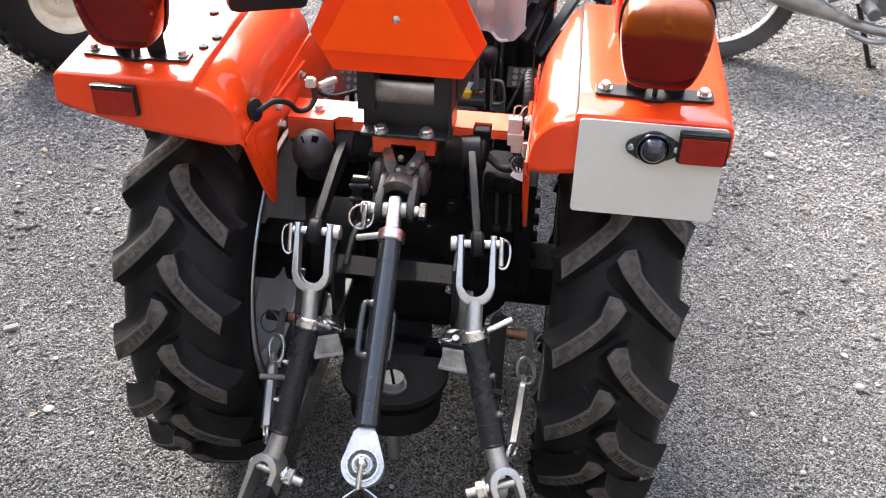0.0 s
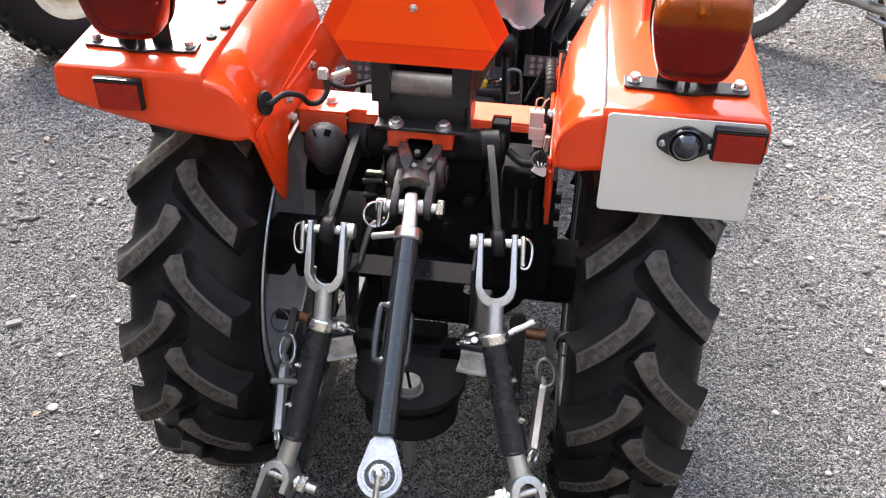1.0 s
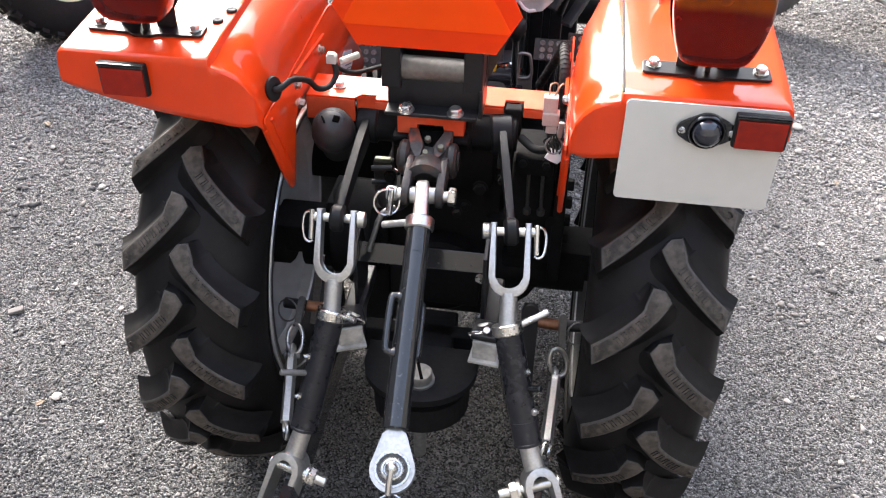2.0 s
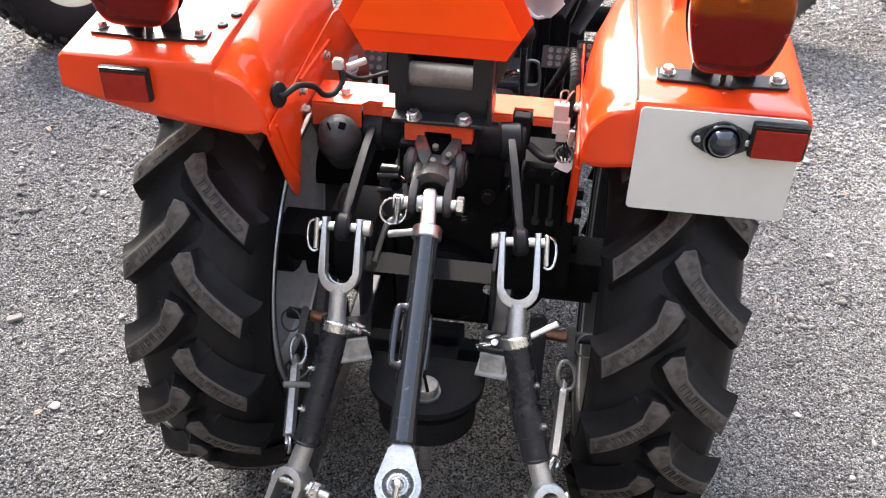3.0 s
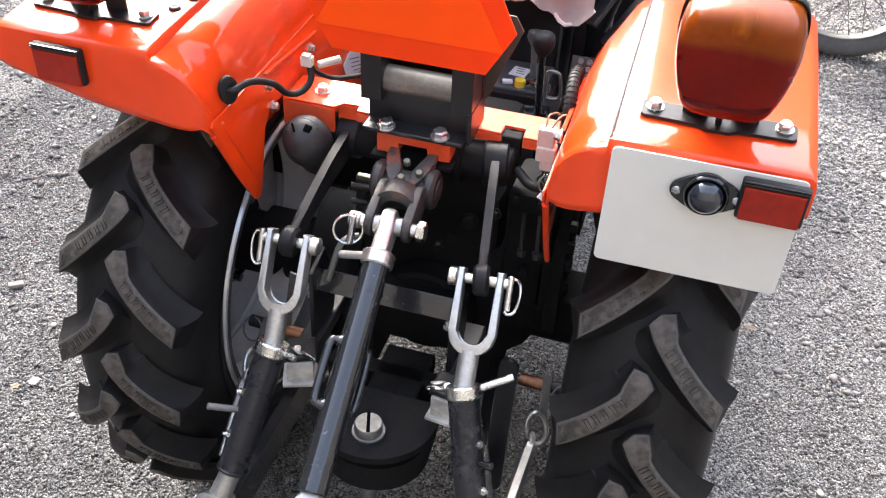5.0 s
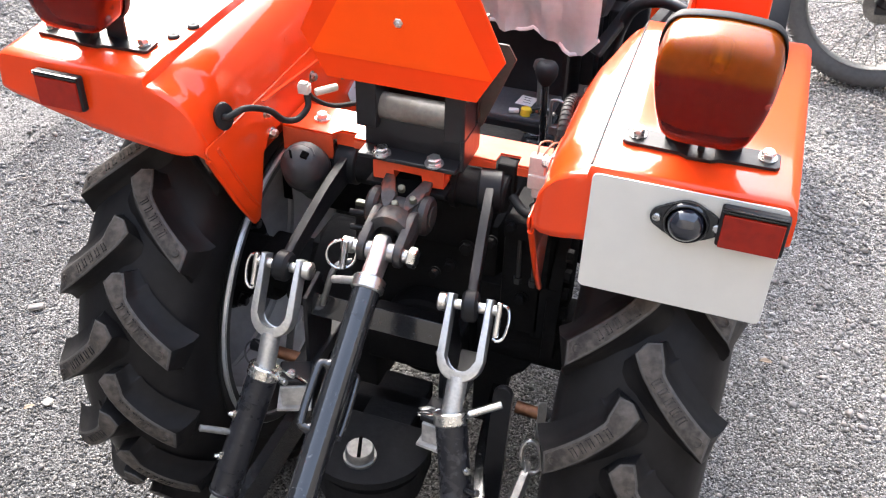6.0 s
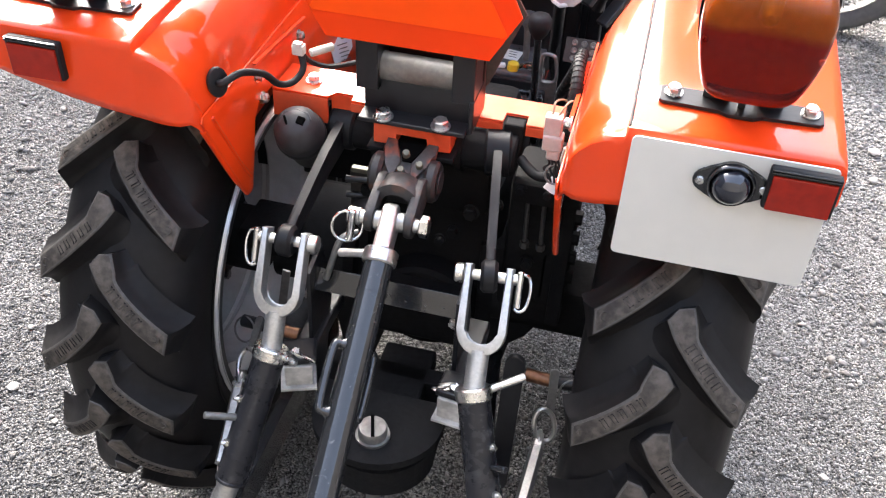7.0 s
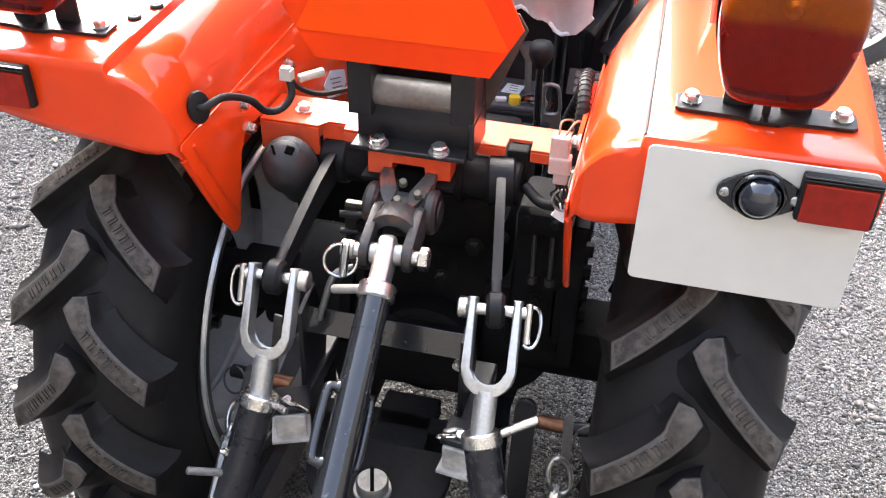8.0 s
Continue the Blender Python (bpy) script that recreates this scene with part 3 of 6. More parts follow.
def build_fender(side):
    columns = ((0.4600, 0.036, -0.362, 0.850), (0.4630, 0.014, -0.362, 0.850), (0.4610, 0.005, -0.362, 0.849), (0.4560, 0.0008, -0.362, 0.848), (0.450, 0.0, -0.362, 0.845),
               (0.40, 0.0, -0.362, 0.832), (0.34, 0.0, -0.362, 0.819), (0.30, 0.0, -0.362, 0.813), (0.2625, 0.0, -0.362, 0.809), (0.2605, 0.0012, -0.362, 0.809), (0.2580, 0.0105, -0.362, 0.808),
               (0.250, 0.0125, -0.362, 0.807), (0.240, 0.0155, -0.3615, 0.805), (0.228, 0.0225, -0.360, 0.803), (0.217, 0.036, -0.3565, 0.801), (0.2075, 0.055, -0.351, 0.801), (0.2020, 0.085, -0.343, 0.790), (0.1998, 0.12, -0.327, 0.76), (0.1988, 0.175, -0.298, 0.71))
    stations = (-0.346, -0.33, -0.314, -0.302, -0.28, -0.24, -0.20, -0.15, -0.10, -0.05, -0.02, -0.005, 0.01, 0.025, 0.038, 0.046)
    bm = bmesh.new()
    net = []
    for ax, drop, y_rear, skirt in columns:
        line = []
        top = fender_top(y_rear) - drop
        low = min(skirt, top - 0.004)
        slant = 0.004 * (top - low) / 0.05
        for f in (0.0, 0.12, 0.5, 0.86, 0.95):
            z = low + (top - low) * f
            line.append(Vector((side * ax, y_rear + slant * (f - 1), z)))
        line.append(Vector((side * ax, y_rear + 0.002, top - 0.0007)))
        line.append(Vector((side * ax, y_rear + 0.006, fender_top(y_rear + 0.006) - drop)))
        for y in stations:
            shoulder = max(0.0, min(1.0, (0.262 - ax) / 0.03))
            step = 0.012 * shoulder * max(0.0, min(1.0, (-0.298 - y) / 0.016)) * (1 if drop < 0.1 else 0)
            pull = max(0.0, min(1.0, (y + 0.13) / 0.14)) ** 1.5 * 0.75 if ax < 0.257 and side > 0 else 0.0
            line.append(Vector((side * (ax + (0.257 - ax) * pull), max(y, y_rear + 0.008 + 0.0005 * len(line)), fender_top(y) - drop * (1 - 0.2 * pull) - step)))
        net.append([bm.verts.new(p) for p in line])
    for a, b in zip(net, net[1:]):
        for k in range(len(a) - 1):
            bm.faces.new((a[k], a[k + 1], b[k + 1], b[k]))
    bmesh.ops.recalc_face_normals(bm, faces=bm.faces)
    if sum(f.normal.z for f in bm.faces) < 0:
        bmesh.ops.reverse_faces(bm, faces=bm.faces)
    for f in bm.faces:
        f.smooth = True
    for e in bm.edges:
        if len(e.link_faces) == 2 and e.calc_face_angle(0) > radians(33):
            e.smooth = False
    me = bpy.data.meshes.new("fender")
    bm.to_mesh(me)
    bm.free()
    me.materials.append(ORANGE)
    ob = new("fender", me)
    ob.parent = tractor
    ob.location = -tractor.location
    tagged(ob, "glossy orange sheet-metal rear fender")
    thick = ob.modifiers.new("sheet", "SOLIDIFY")
    thick.thickness, thick.offset = 0.0025, -1
    if side > 0:
        # thin black strip added to draw the seam line of the top plate
        bm = bmesh.new()
        tube(bm, [(side * 0.2612, y, fender_top(y) - 0.0012) for y in (-0.357, -0.34, -0.30, -0.25, -0.20, -0.15, -0.10, -0.05, -0.02, -0.005, 0.01, 0.025, 0.038)], 0.0017, 8)
        tpart("seam_strip", bm, PLASTIC, ob, "thin black strip along the plate seam", smooth=True)
    # the inner wall's tongue, folded stiffening edge and brace
    x = side * 0.2
    bm = bmesh.new()
    flat = Matrix.Translation((x - side * 0.0022, 0, 0)) @ Matrix(((0, 0, side, 0), (1, 0, 0, 0), (0, 1, 0, 0), (0, 0, 0, 1)))
    front = [(-0.16, 0.750), (-0.05, 0.665), (0.10, 0.585), (0.230, 0.590), (0.243, 0.602), (0.241, 0.616), (0.218, 0.640), (0.190, 0.674), (0.128, 0.743), (0.055, 0.806), (0.0, 0.82)] if side < 0 else [(-0.16, 0.78), (0.0, 0.77), (0.0, 0.80)]
    prism(bm, [(-0.344, 0.806), (-0.347, 0.80), (-0.316, 0.745), (-0.284, 0.690), (-0.259, 0.648), (-0.250, 0.639), (-0.241, 0.641), (-0.230, 0.68), (-0.218, 0.73), (-0.20, 0.750 if side < 0 else 0.765), *front], 0.003, flat, bevel=0.0008)
    edge = curve_points([(x + side * 0.0020, -0.348, 0.80), (x + side * 0.0020, -0.315, 0.742), (x + side * 0.0020, -0.284, 0.688), (x + side * 0.0020, -0.252, 0.641)], 4)
    tube(bm, edge[1:], 0.0040, 10)
    tpart("inner_wall", bm, ORANGE, ob, smooth=True)
    # pressed rib along the tongue's rear edge
    bm = bmesh.new()
    tube(bm, [(x - side * 0.0026, y + 0.016, z + 0.010) for _, y, z in edge[1:-1]], 0.0022, 8)
    tpart("pressed_rib", bm, ORANGE, ob, smooth=True)
    bm = bmesh.new()
    prism(bm, [(-0.214, 0.8085), (-0.210, 0.8045), (-0.047, 0.7915), (-0.049, 0.7965)], 0.005, Matrix.Translation((-side * 0.006, 0, 0)) @ flat, bevel=0.0008)
    tpart("brace", bm, ORANGE, ob)
    for y, z in ((-0.200, 0.784), (-0.190, 0.748), (-0.064, 0.775)) if side < 0 else ((-0.250, 0.821),):
        bm = bmesh.new()
        hex_bolt(bm, (x - side * 0.0015, y, z), (-side, 0, 0), 0.0062, 0.006, 0.0085)
        tpart("bolt", bm, ZINC, ob)
    return ob


left_fender, right_fender = build_fender(-1), build_fender(1)

# rubber plugs in the top of the one fender
for x, y in ((-0.268, -0.235), (-0.277, -0.266), (-0.395, -0.262), (-0.30, -0.155), (-0.268, -0.115)):
    bm = bmesh.new()
    lathe(bm, [(0, 0.0075), (0.002, 0.0075), (0.0035, 0.006), (0.0035, 0.003), (0.0025, 0.001)], Matrix.Translation((x, y, fender_top(y))), 18)
    tpart("rubber_plug", bm, PLASTIC, left_fender, smooth=True)


def build_tail_lamp(side):
    """A two-colour lamp on a black strap bracket bolted to the fender."""
    cx, y0 = side * 0.361, -0.300
    base = fender_top(y0)
    bm = bmesh.new()
    tilt = Euler((radians(9), 0, 0)).to_matrix()
    strap = Matrix.Translation((cx, y0, base + 0.0005)) @ Matrix.Rotation(radians(5.5), 4, "X")
    outline = [(-0.078, -0.012), (-0.074, -0.015), (-0.02, -0.016), (-0.012, -0.022), (0.012, -0.022), (0.02, -0.016), (0.074, -0.015), (0.078, -0.012), (0.078, 0.010), (0.074, 0.013), (-0.074, 0.013), (-0.078, 0.010)]
    prism(bm, outline, 0.004, strap, bevel=0.0008)
    for lx in (-0.024, 0.026):
        box(bm, (cx + lx, y0 + 0.004, base + 0.022), (0.027, 0.004, 0.040), bevel=0.0008)
    box(bm, (cx, y0 - 0.004, base + 0.012), (0.007, 0.010, 0.018), bevel=0.001)
    lamp = tpart("tail_lamp", bm, BLACK, None, "red and amber tail lamp on a black strap bracket")
    for lx in (-0.065, 0.065):
        bm = bmesh.new()
        hex_bolt(bm, (cx + lx, y0, base + 0.0045), (0, -0.16, 1), 0.0072, 0.0065, 0.0092)
        tpart("bolt", bm, ZINC, lamp)
    # outline of the lens, barrel-shaped
    half = ((0.0, 0.0), (0.022, 0.0005), (0.036, 0.004), (0.044, 0.012), (0.0500, 0.028), (0.0545, 0.048), (0.0570, 0.068), (0.0570, 0.086), (0.0545, 0.100), (0.0490, 0.110), (0.040, 0.116), (0.020, 0.119), (0.0, 0.120))
    edge = curve_points([Vector((u, 0, v)) for u, v in half], 3)
    loop = edge + [Vector((-p.x, 0, p.z)) for p in reversed(edge[1:-1])]
    mid = Vector((0, 0, 0.062))
    foot = Vector((cx, y0 - 0.006, base + 0.0275))

    def rings(bm, layers):
        made = []
        for depth, k in layers:
            made.append([bm.verts.new(foot + tilt @ (mid + (p - mid) * k + Vector((0, depth, 0)))) for p in loop])
        for a, b in zip(made, made[1:]):
            for i in range(len(loop)):
                j = (i + 1) % len(loop)
                bm.faces.new((a[i], a[j], b[j], b[i]))
        bm.faces.new(made[-1])
        bm.faces.new(list(reversed(made[0])))
    bm = bmesh.new()
    rings(bm, [(0.026, 0.80), (0.024, 0.96), (0.019, 1.022), (0.012, 1.034), (0.008, 1.034), (0.007, 1.022), (0.010, 1.004), (0.016, 0.9)])
    tpart("housing", bm, PLASTIC, lamp, "black plastic lamp housing", smooth=True)
    bm = bmesh.new()
    rings(bm, [(0.0125, 0.992), (-0.010, 1.0), (-0.023, 0.985), (-0.0320, 0.952), (-0.0368, 0.905), (-0.0386, 0.855), (-0.0395, 0.72), (-0.0400, 0.4)])
    tpart("lens", bm, TAIL_LENS, lamp, "ribbed red and amber plastic lens", smooth=True)
    for lx, lz in ((-0.0505, 0.066), (0.0505, 0.060)):
        bm = bmesh.new()
        p = foot + tilt @ Vector((lx, -0.029, lz))
        cyl(bm, p, p + Vector((0, -0.005, 0)), 0.0030, n=12, bevel=0.0008)
        tpart("screw", bm, ZINC, lamp)
    bm = bmesh.new()
    rings(bm, [(0.002, 0.955), (0.006, 0.90), (0.010, 0.80), (0.0105, 0.3)])
    tpart("lamp_bowl", bm, BOWL, lamp, "pale reflector bowl inside the lamp", smooth=True)
    bm = bmesh.new()
    p = foot + tilt @ Vector((0.0, 0.006, 0.085))
    cyl(bm, p, p + Vector((0, -0.022, -0.002)), 0.010, 0.008, n=16, bevel=0.003)
    tpart("bulb", bm, STEEL, lamp, smooth=True)
    return lamp


build_tail_lamp(-1)
build_tail_lamp(1)


def build_reflector(x, z, parent):
    bm = bmesh.new()
    y = -0.3665 if x < 0 else -0.3745
    box(bm, (x, y - 0.004, z), (0.064, 0.010, 0.045), bevel=0.0025)
    ob = tpart("reflector", bm, PLASTIC, parent, "red reflector in a black frame")
    bm = bmesh.new()
    for lip in (0.0190, 0.0217):
        box(bm, (x, y - 0.0098, z + lip), (0.062, 0.0030, 0.0016), bevel=0.0004)
    part("bezel", bm, BLACK_GLOSS, ob)
    bm = bmesh.new()
    box(bm, (x, y - 0.009, z - 0.003), (0.0575, 0.005, 0.0375), bevel=0.001)
    if parent == tractor:
        face = part("reflector_face", bm, RED_REF, ob)
    else:
        face = part("reflector_face", bm, RED_REF, parent)
    return ob


build_reflector(-0.371, 0.864, tractor)
# number plate with its lamp
bm = bmesh.new()
outline = []
for cx, cz, a0 in ((0.449, 0.887, 0), (0.271, 0.887, 90), (0.271, 0.758, 180), (0.449, 0.758, 270)):
    for k in range(5):
        a = radians(a0 + 22.5 * k)
        outline.append((cx + 0.006 * math.cos(a), cz + 0.006 * math.sin(a)))
prism(bm, outline, 0.0022, Matrix.Translation((0, -0.3690, 0)) @ Matrix(((1, 0, 0, 0), (0, 0, -1, 0), (0, 1, 0, 0), (0, 0, 0, 1))), bevel=0.0006)
plate = tpart("number_plate", bm, PLATE, None, "blank cream number plate with a small black lamp")
build_reflector(0.425, 0.868, tractor)
bm = bmesh.new()
facing = Matrix.Translation((0.363, -0.3725, 0.861)) @ Matrix(((1, 0, 0, 0), (0, 0, -1, 0), (0, 1, 0, 0), (0, 0, 0, 1)))
pl = []
for k in range(40):
    a = 2 * math.pi * k / 40
    r = 0.0235 + 0.0125 * max(0.0, abs(math.cos(a)) - 0.72) / 0.28
    pl.append((r * math.cos(a), r * math.sin(a) * (1 if abs(math.cos(a)) < 0.8 else 0.85)))
prism(bm, pl, 0.004, facing, bevel=0.001)
lathe(bm, [(0.003, 0.0228), (0.007, 0.0225), (0.0085, 0.0212), (0.0085, 0.0200), (0.004, 0.0195), (0.004, 0.002)], facing, 36)
plamp = tpart("plate_lamp", bm, BLACK_GLOSS, plate, "glossy black domed plate lamp", smooth=True)
bm = bmesh.new()
lathe(bm, [(0.0042, 0.0178)] + [(0.0070 + 0.0155 * math.sin(radians(a)), 0.0178 * math.cos(radians(a)) + 0.0002) for a in range(0, 90, 9)], facing, 36)
tpart("dome", bm, DOME, plate, "shiny dark glass dome of the plate lamp", smooth=True)
bm = bmesh.new()
lathe(bm, [(0.0045, 0.004), (0.009, 0.0055), (0.012, 0.004), (0.013, 0.001)], Matrix.Translation((0, 0, -0.006)) @ facing, 16)
tpart("bulb", bm, LABEL, plate, smooth=True)
for lx in (-0.0290, 0.0290):
    bm = bmesh.new()
    cyl(bm, (0.363 + lx, -0.3765, 0.861), (0.363 + lx, -0.3790, 0.861), 0.0045, n=14, bevel=0.0008)
    tpart("screw", bm, ZINC, plate)

# slow-vehicle sign
facing = Matrix.Translation((-0.005, -0.2030, 0)) @ Matrix(((1, 0, 0, 0), (0, 0, -1, 0), (0, 1, 0, 0), (0, 0, 0, 1)))
bm = bmesh.new()
prism(bm, [(-0.098, 0.857), (0.098, 0.857), (0.131, 0.914), (0.040, 1.100), (-0.040, 1.100), (-0.131, 0.914)], 0.003, facing, bevel=0.0008)
sign = tpart("warning_sign", bm, SIGN_BORDER, None, "fluorescent orange triangular slow-vehicle sign with cut corners")
bm = bmesh.new()
prism(bm, [(-0.112, 0.888), (0.112, 0.888), (0.116, 0.892), (0.006, 1.090), (-0.006, 1.090), (-0.116, 0.892)], 0.0012, Matrix.Translation((0, -0.0031, 0)) @ facing, bevel=0.0004)
tpart("sign_face", bm, SIGN_ORANGE, sign)
bm = bmesh.new()
prism(bm, [(-0.097, 0.858), (0.097, 0.858), (0.130, 0.914), (0.039, 1.099), (-0.039, 1.099), (-0.130, 0.914)], 0.0012, Matrix.Translation((0, 0.0018, 0)) @ facing)
tpart("sign_back", bm, GREENGREY, sign, "bare metal back of the sign")
bm = bmesh.new()
cyl(bm, (-0.006, -0.2070, 0.943), (-0.006, -0.2105, 0.943), 0.0062, n=6, bevel=0.001)
cyl(bm, (-0.006, -0.2100, 0.943), (-0.006, -0.2125, 0.943), 0.0032, n=12, bevel=0.0008)
tpart("rivet", bm, ZINC, sign)
bm = bmesh.new()
for x in (-0.085, 0.080):
    box(bm, (x, -0.163, 0.895), (0.003, 0.074, 0.085))
box(bm, (-0.003, -0.196, 0.930), (0.17, 0.004, 0.09))
bracket = tpart("sign_bracket", bm, GREENGREY, sign, "bare folded steel bracket behind the sign")
bm = bmesh.new()
prism(bm, [(0.060, 0.765), (0.080, 0.783), (0.119, 0.882), (0.108, 0.900), (0.060, 0.900)], 0.003, Matrix.Translation((0, -0.122, 0)) @ Matrix(((1, 0, 0, 0), (0, 0, -1, 0), (0, 1, 0, 0), (0, 0, 0, 1))), bevel=0.0006)
tpart("backing_plate", bm, material("grimy_plate", (0.045, 0.044, 0.036), 0.5, vary=0.3, scale=40, bump=0.2), bracket)

# black sign post frame
bm = bmesh.new()
prism(bm, [(-0.067, 0.747), (0.069, 0.747), (0.069, 0.788), (0.060, 0.794), (-0.058, 0.794), (-0.067, 0.788)], 0.008, Matrix.Translation((0, -0.174, 0)) @ Matrix(((1, 0, 0, 0), (0, 0, 1, 0), (0, 1, 0, 0), (0, 0, 0, 1))), bevel=0.0015)
frame_ob = tpart("sign_post", bm, BLACK, None, "black steel bracket bolted to the lift housing")
bm = bmesh.new()
box(bm, (0.001, -0.186, 0.7495), (0.136, 0.032, 0.006), bevel=0.0015)
tpart("foot_flange", bm, BLACK, frame_ob)
bm = bmesh.new()
box(bm, (0.073, -0.155, 0.768), (0.006, 0.07, 0.045), bevel=0.0015)
tpart("side_cheek", bm, BLACK, frame_ob)
# black sheet added behind the uprights to keep their opening dark
bm = bmesh.new()
box(bm, (0.001, -0.130, 0.815), (0.15, 0.006, 0.09), bevel=0.001)
tpart("back_plate", bm, BLACK, frame_ob)
for x in (-0.059, 0.061):
    bm = bmesh.new()
    prism(bm, [(-0.014, 0.785), (0.014, 0.785), (0.014, 0.858), (-0.014, 0.858)], 0.048, Matrix.Translation((x, -0.188, 0)) @ Matrix(((1, 0, 0, 0), (0, 0, 1, 0), (0, 1, 0, 0), (0, 0, 0, 1))), bevel=0.0015)
    tpart("upright", bm, BLACK, frame_ob)
bm = bmesh.new()
cyl(bm, (-0.05, -0.164, 0.808), (0.05, -0.164, 0.808), 0.0175, n=28)
tpart("cross_tube", bm, material("worn_steel", (0.20, 0.185, 0.165), 0.5, metal=0.25, vary=0.3, scale=40, bump=0.2, dust=(0.10, 0.08, 0.06), dust_amount=0.5, dust_scale=30), frame_ob, "worn grey steel cross tube", smooth=True)
bm = bmesh.new()
cyl(bm, (-0.05, -0.150, 0.84), (0.05, -0.150, 0.84), 0.009, n=16)
tpart("upper_rod", bm, BLACK, frame_ob, smooth=True)
for x in (-0.036, 0.037):
    bm = bmesh.new()
    hex_bolt(bm, (x, -0.193, 0.7525), (0, -0.1, 1), 0.0098, 0.0085, 0.0125)
    tpart("bolt", bm, ZINC, frame_ob)

# orange block under it, with a slot through it
bm = bmesh.new()
front = Matrix.Translation((0, -0.190, 0)) @ Matrix(((1, 0, 0, 0), (0, 0, 1, 0), (0, 1, 0, 0), (0, 0, 0, 1)))
prism(bm, [(-0.050, 0.712), (-0.021, 0.712), (-0.021, 0.730), (0.020, 0.730), (0.020, 0.712), (0.050, 0.714), (0.050, 0.7455), (-0.050, 0.7455)], 0.075, front, bevel=0.001)
tpart("mounting_block", bm, ORANGE_DULL, None, "orange steel mounting block with a slot")
bm = bmesh.new()
box(bm, (0.0, -0.165, 0.7085), (0.112, 0.07, 0.006), bevel=0.001)
tpart("lift_cover_lip", bm, CAST)

# orange cross members: flat plates with notched front edges and a shallow lip
for z, plan, lips in ((0.748, [(-0.195, -0.095), (-0.066, -0.095), (-0.066, -0.1645), (-0.088, -0.1645), (-0.088, -0.150), (-0.112, -0.150), (-0.120, -0.1645), (-0.195, -0.1645)], ((-0.195, -0.120, -0.1645, 0.036), (-0.120, -0.088, -0.150, 0.030), (-0.088, -0.066, -0.1645, 0.012))),
                      (0.738, [(0.062, -0.074), (0.195, -0.074), (0.195, -0.1345), (0.134, -0.1345), (0.134, -0.112), (0.104, -0.112), (0.104, -0.1345), (0.062, -0.1345)], ((0.062, 0.104, -0.1345, 0.011), (0.134, 0.195, -0.1345, 0.012)))):
    bm = bmesh.new()
    prism(bm, plan, 0.004, Matrix.Translation((0, 0, z - 0.002)), bevel=0.0008)
    member = tpart("cross_member", bm, ORANGE if z > 0.74 else ORANGE_DULL, None, "dusty orange cross member with a notched edge")
    for x0, x1, y, high in lips:
        bm = bmesh.new()
        box(bm, ((x0 + x1) / 2, y + 0.001, z - high / 2 - 0.002), (x1 - x0, 0.004, high), bevel=0.0006)
        tpart("lip", bm, ORANGE_DULL, member)
bm = bmesh.new()
box(bm, (0.119, -0.126, 0.712), (0.026, 0.020, 0.050), bevel=0.003)
tpart("stop_block", bm, CAST)
bm = bmesh.new()
hex_bolt(bm, (-0.150, -0.132, 0.7500), (0, 0, 1), 0.008, 0.007, 0.011)
tpart("bolt", bm, ZINC)

# ---- axle, gearbox and lift housing ----
for s in (-1, 1):
    bm = bmesh.new()
    box(bm, (MID + s * 0.205, -0.075, 0.432), (0.20, 0.085, 0.058), bevel=0.006)
    axle = tpart("rear_axle", bm, CAST, None, "black cast rear axle housing", smooth=True)
    bm = bmesh.new()
    cyl(bm, (MID + s * 0.10, -0.07, 0.405), (MID + s * 0.25, -0.07, 0.405), 0.05, n=28)
    tpart("axle_tube", bm, CAST, axle, smooth=True)
bm = bmesh.new()
box(bm, (MID, 0.02, 0.445), (0.20, 0.24, 0.33), bevel=0.02)
gearbox = tpart("gearbox", bm, CAST, None, "black cast gearbox and rear housing", smooth=True)
bm = bmesh.new()
box(bm, (MID, -0.015, 0.620), (0.17, 0.22, 0.10), bevel=0.016)
tpart("lift_cover", bm, CAST, gearbox, smooth=True)
bm = bmesh.new()
box(bm, (MID, 0.42, 0.40), (0.17, 0.60, 0.24), bevel=0.025)
tpart("bell_housing", bm, CAST, gearbox, smooth=True)
bm = bmesh.new()
cyl(bm, (MID, -0.10, 0.40), (MID, -0.145, 0.40), 0.075, n=32, bevel=0.006)
tpart("bearing_cover", bm, CAST, gearbox, smooth=True)
bm = bmesh.new()
cyl(bm, (-0.100, -0.07, 0.44), (-0.190, -0.07, 0.44), 0.085, n=48, bevel=0.012)
tpart("brake_housing", bm, CAST, None, "black round final drive housing", smooth=True)
bm = bmesh.new()
box(bm, (0.158, -0.09, 0.555), (0.07, 0.10, 0.20), bevel=0.01)
box(bm, (0.192, -0.10, 0.50), (0.04, 0.08, 0.10), bevel=0.008)
prism(bm, [(-0.145, 0.42), (-0.145, 0.52), (-0.13, 0.57), (-0.10, 0.62), (-0.02, 0.62), (-0.02, 0.42)], 0.02, Matrix.Translation((0.194, 0, 0)) @ Matrix(((0, 0, 1, 0), (1, 0, 0, 0), (0, 1, 0, 0), (0, 0, 0, 1))), bevel=0.003)
tpart("side_casing", bm, CAST, None, "black stepped side casing", smooth=True)
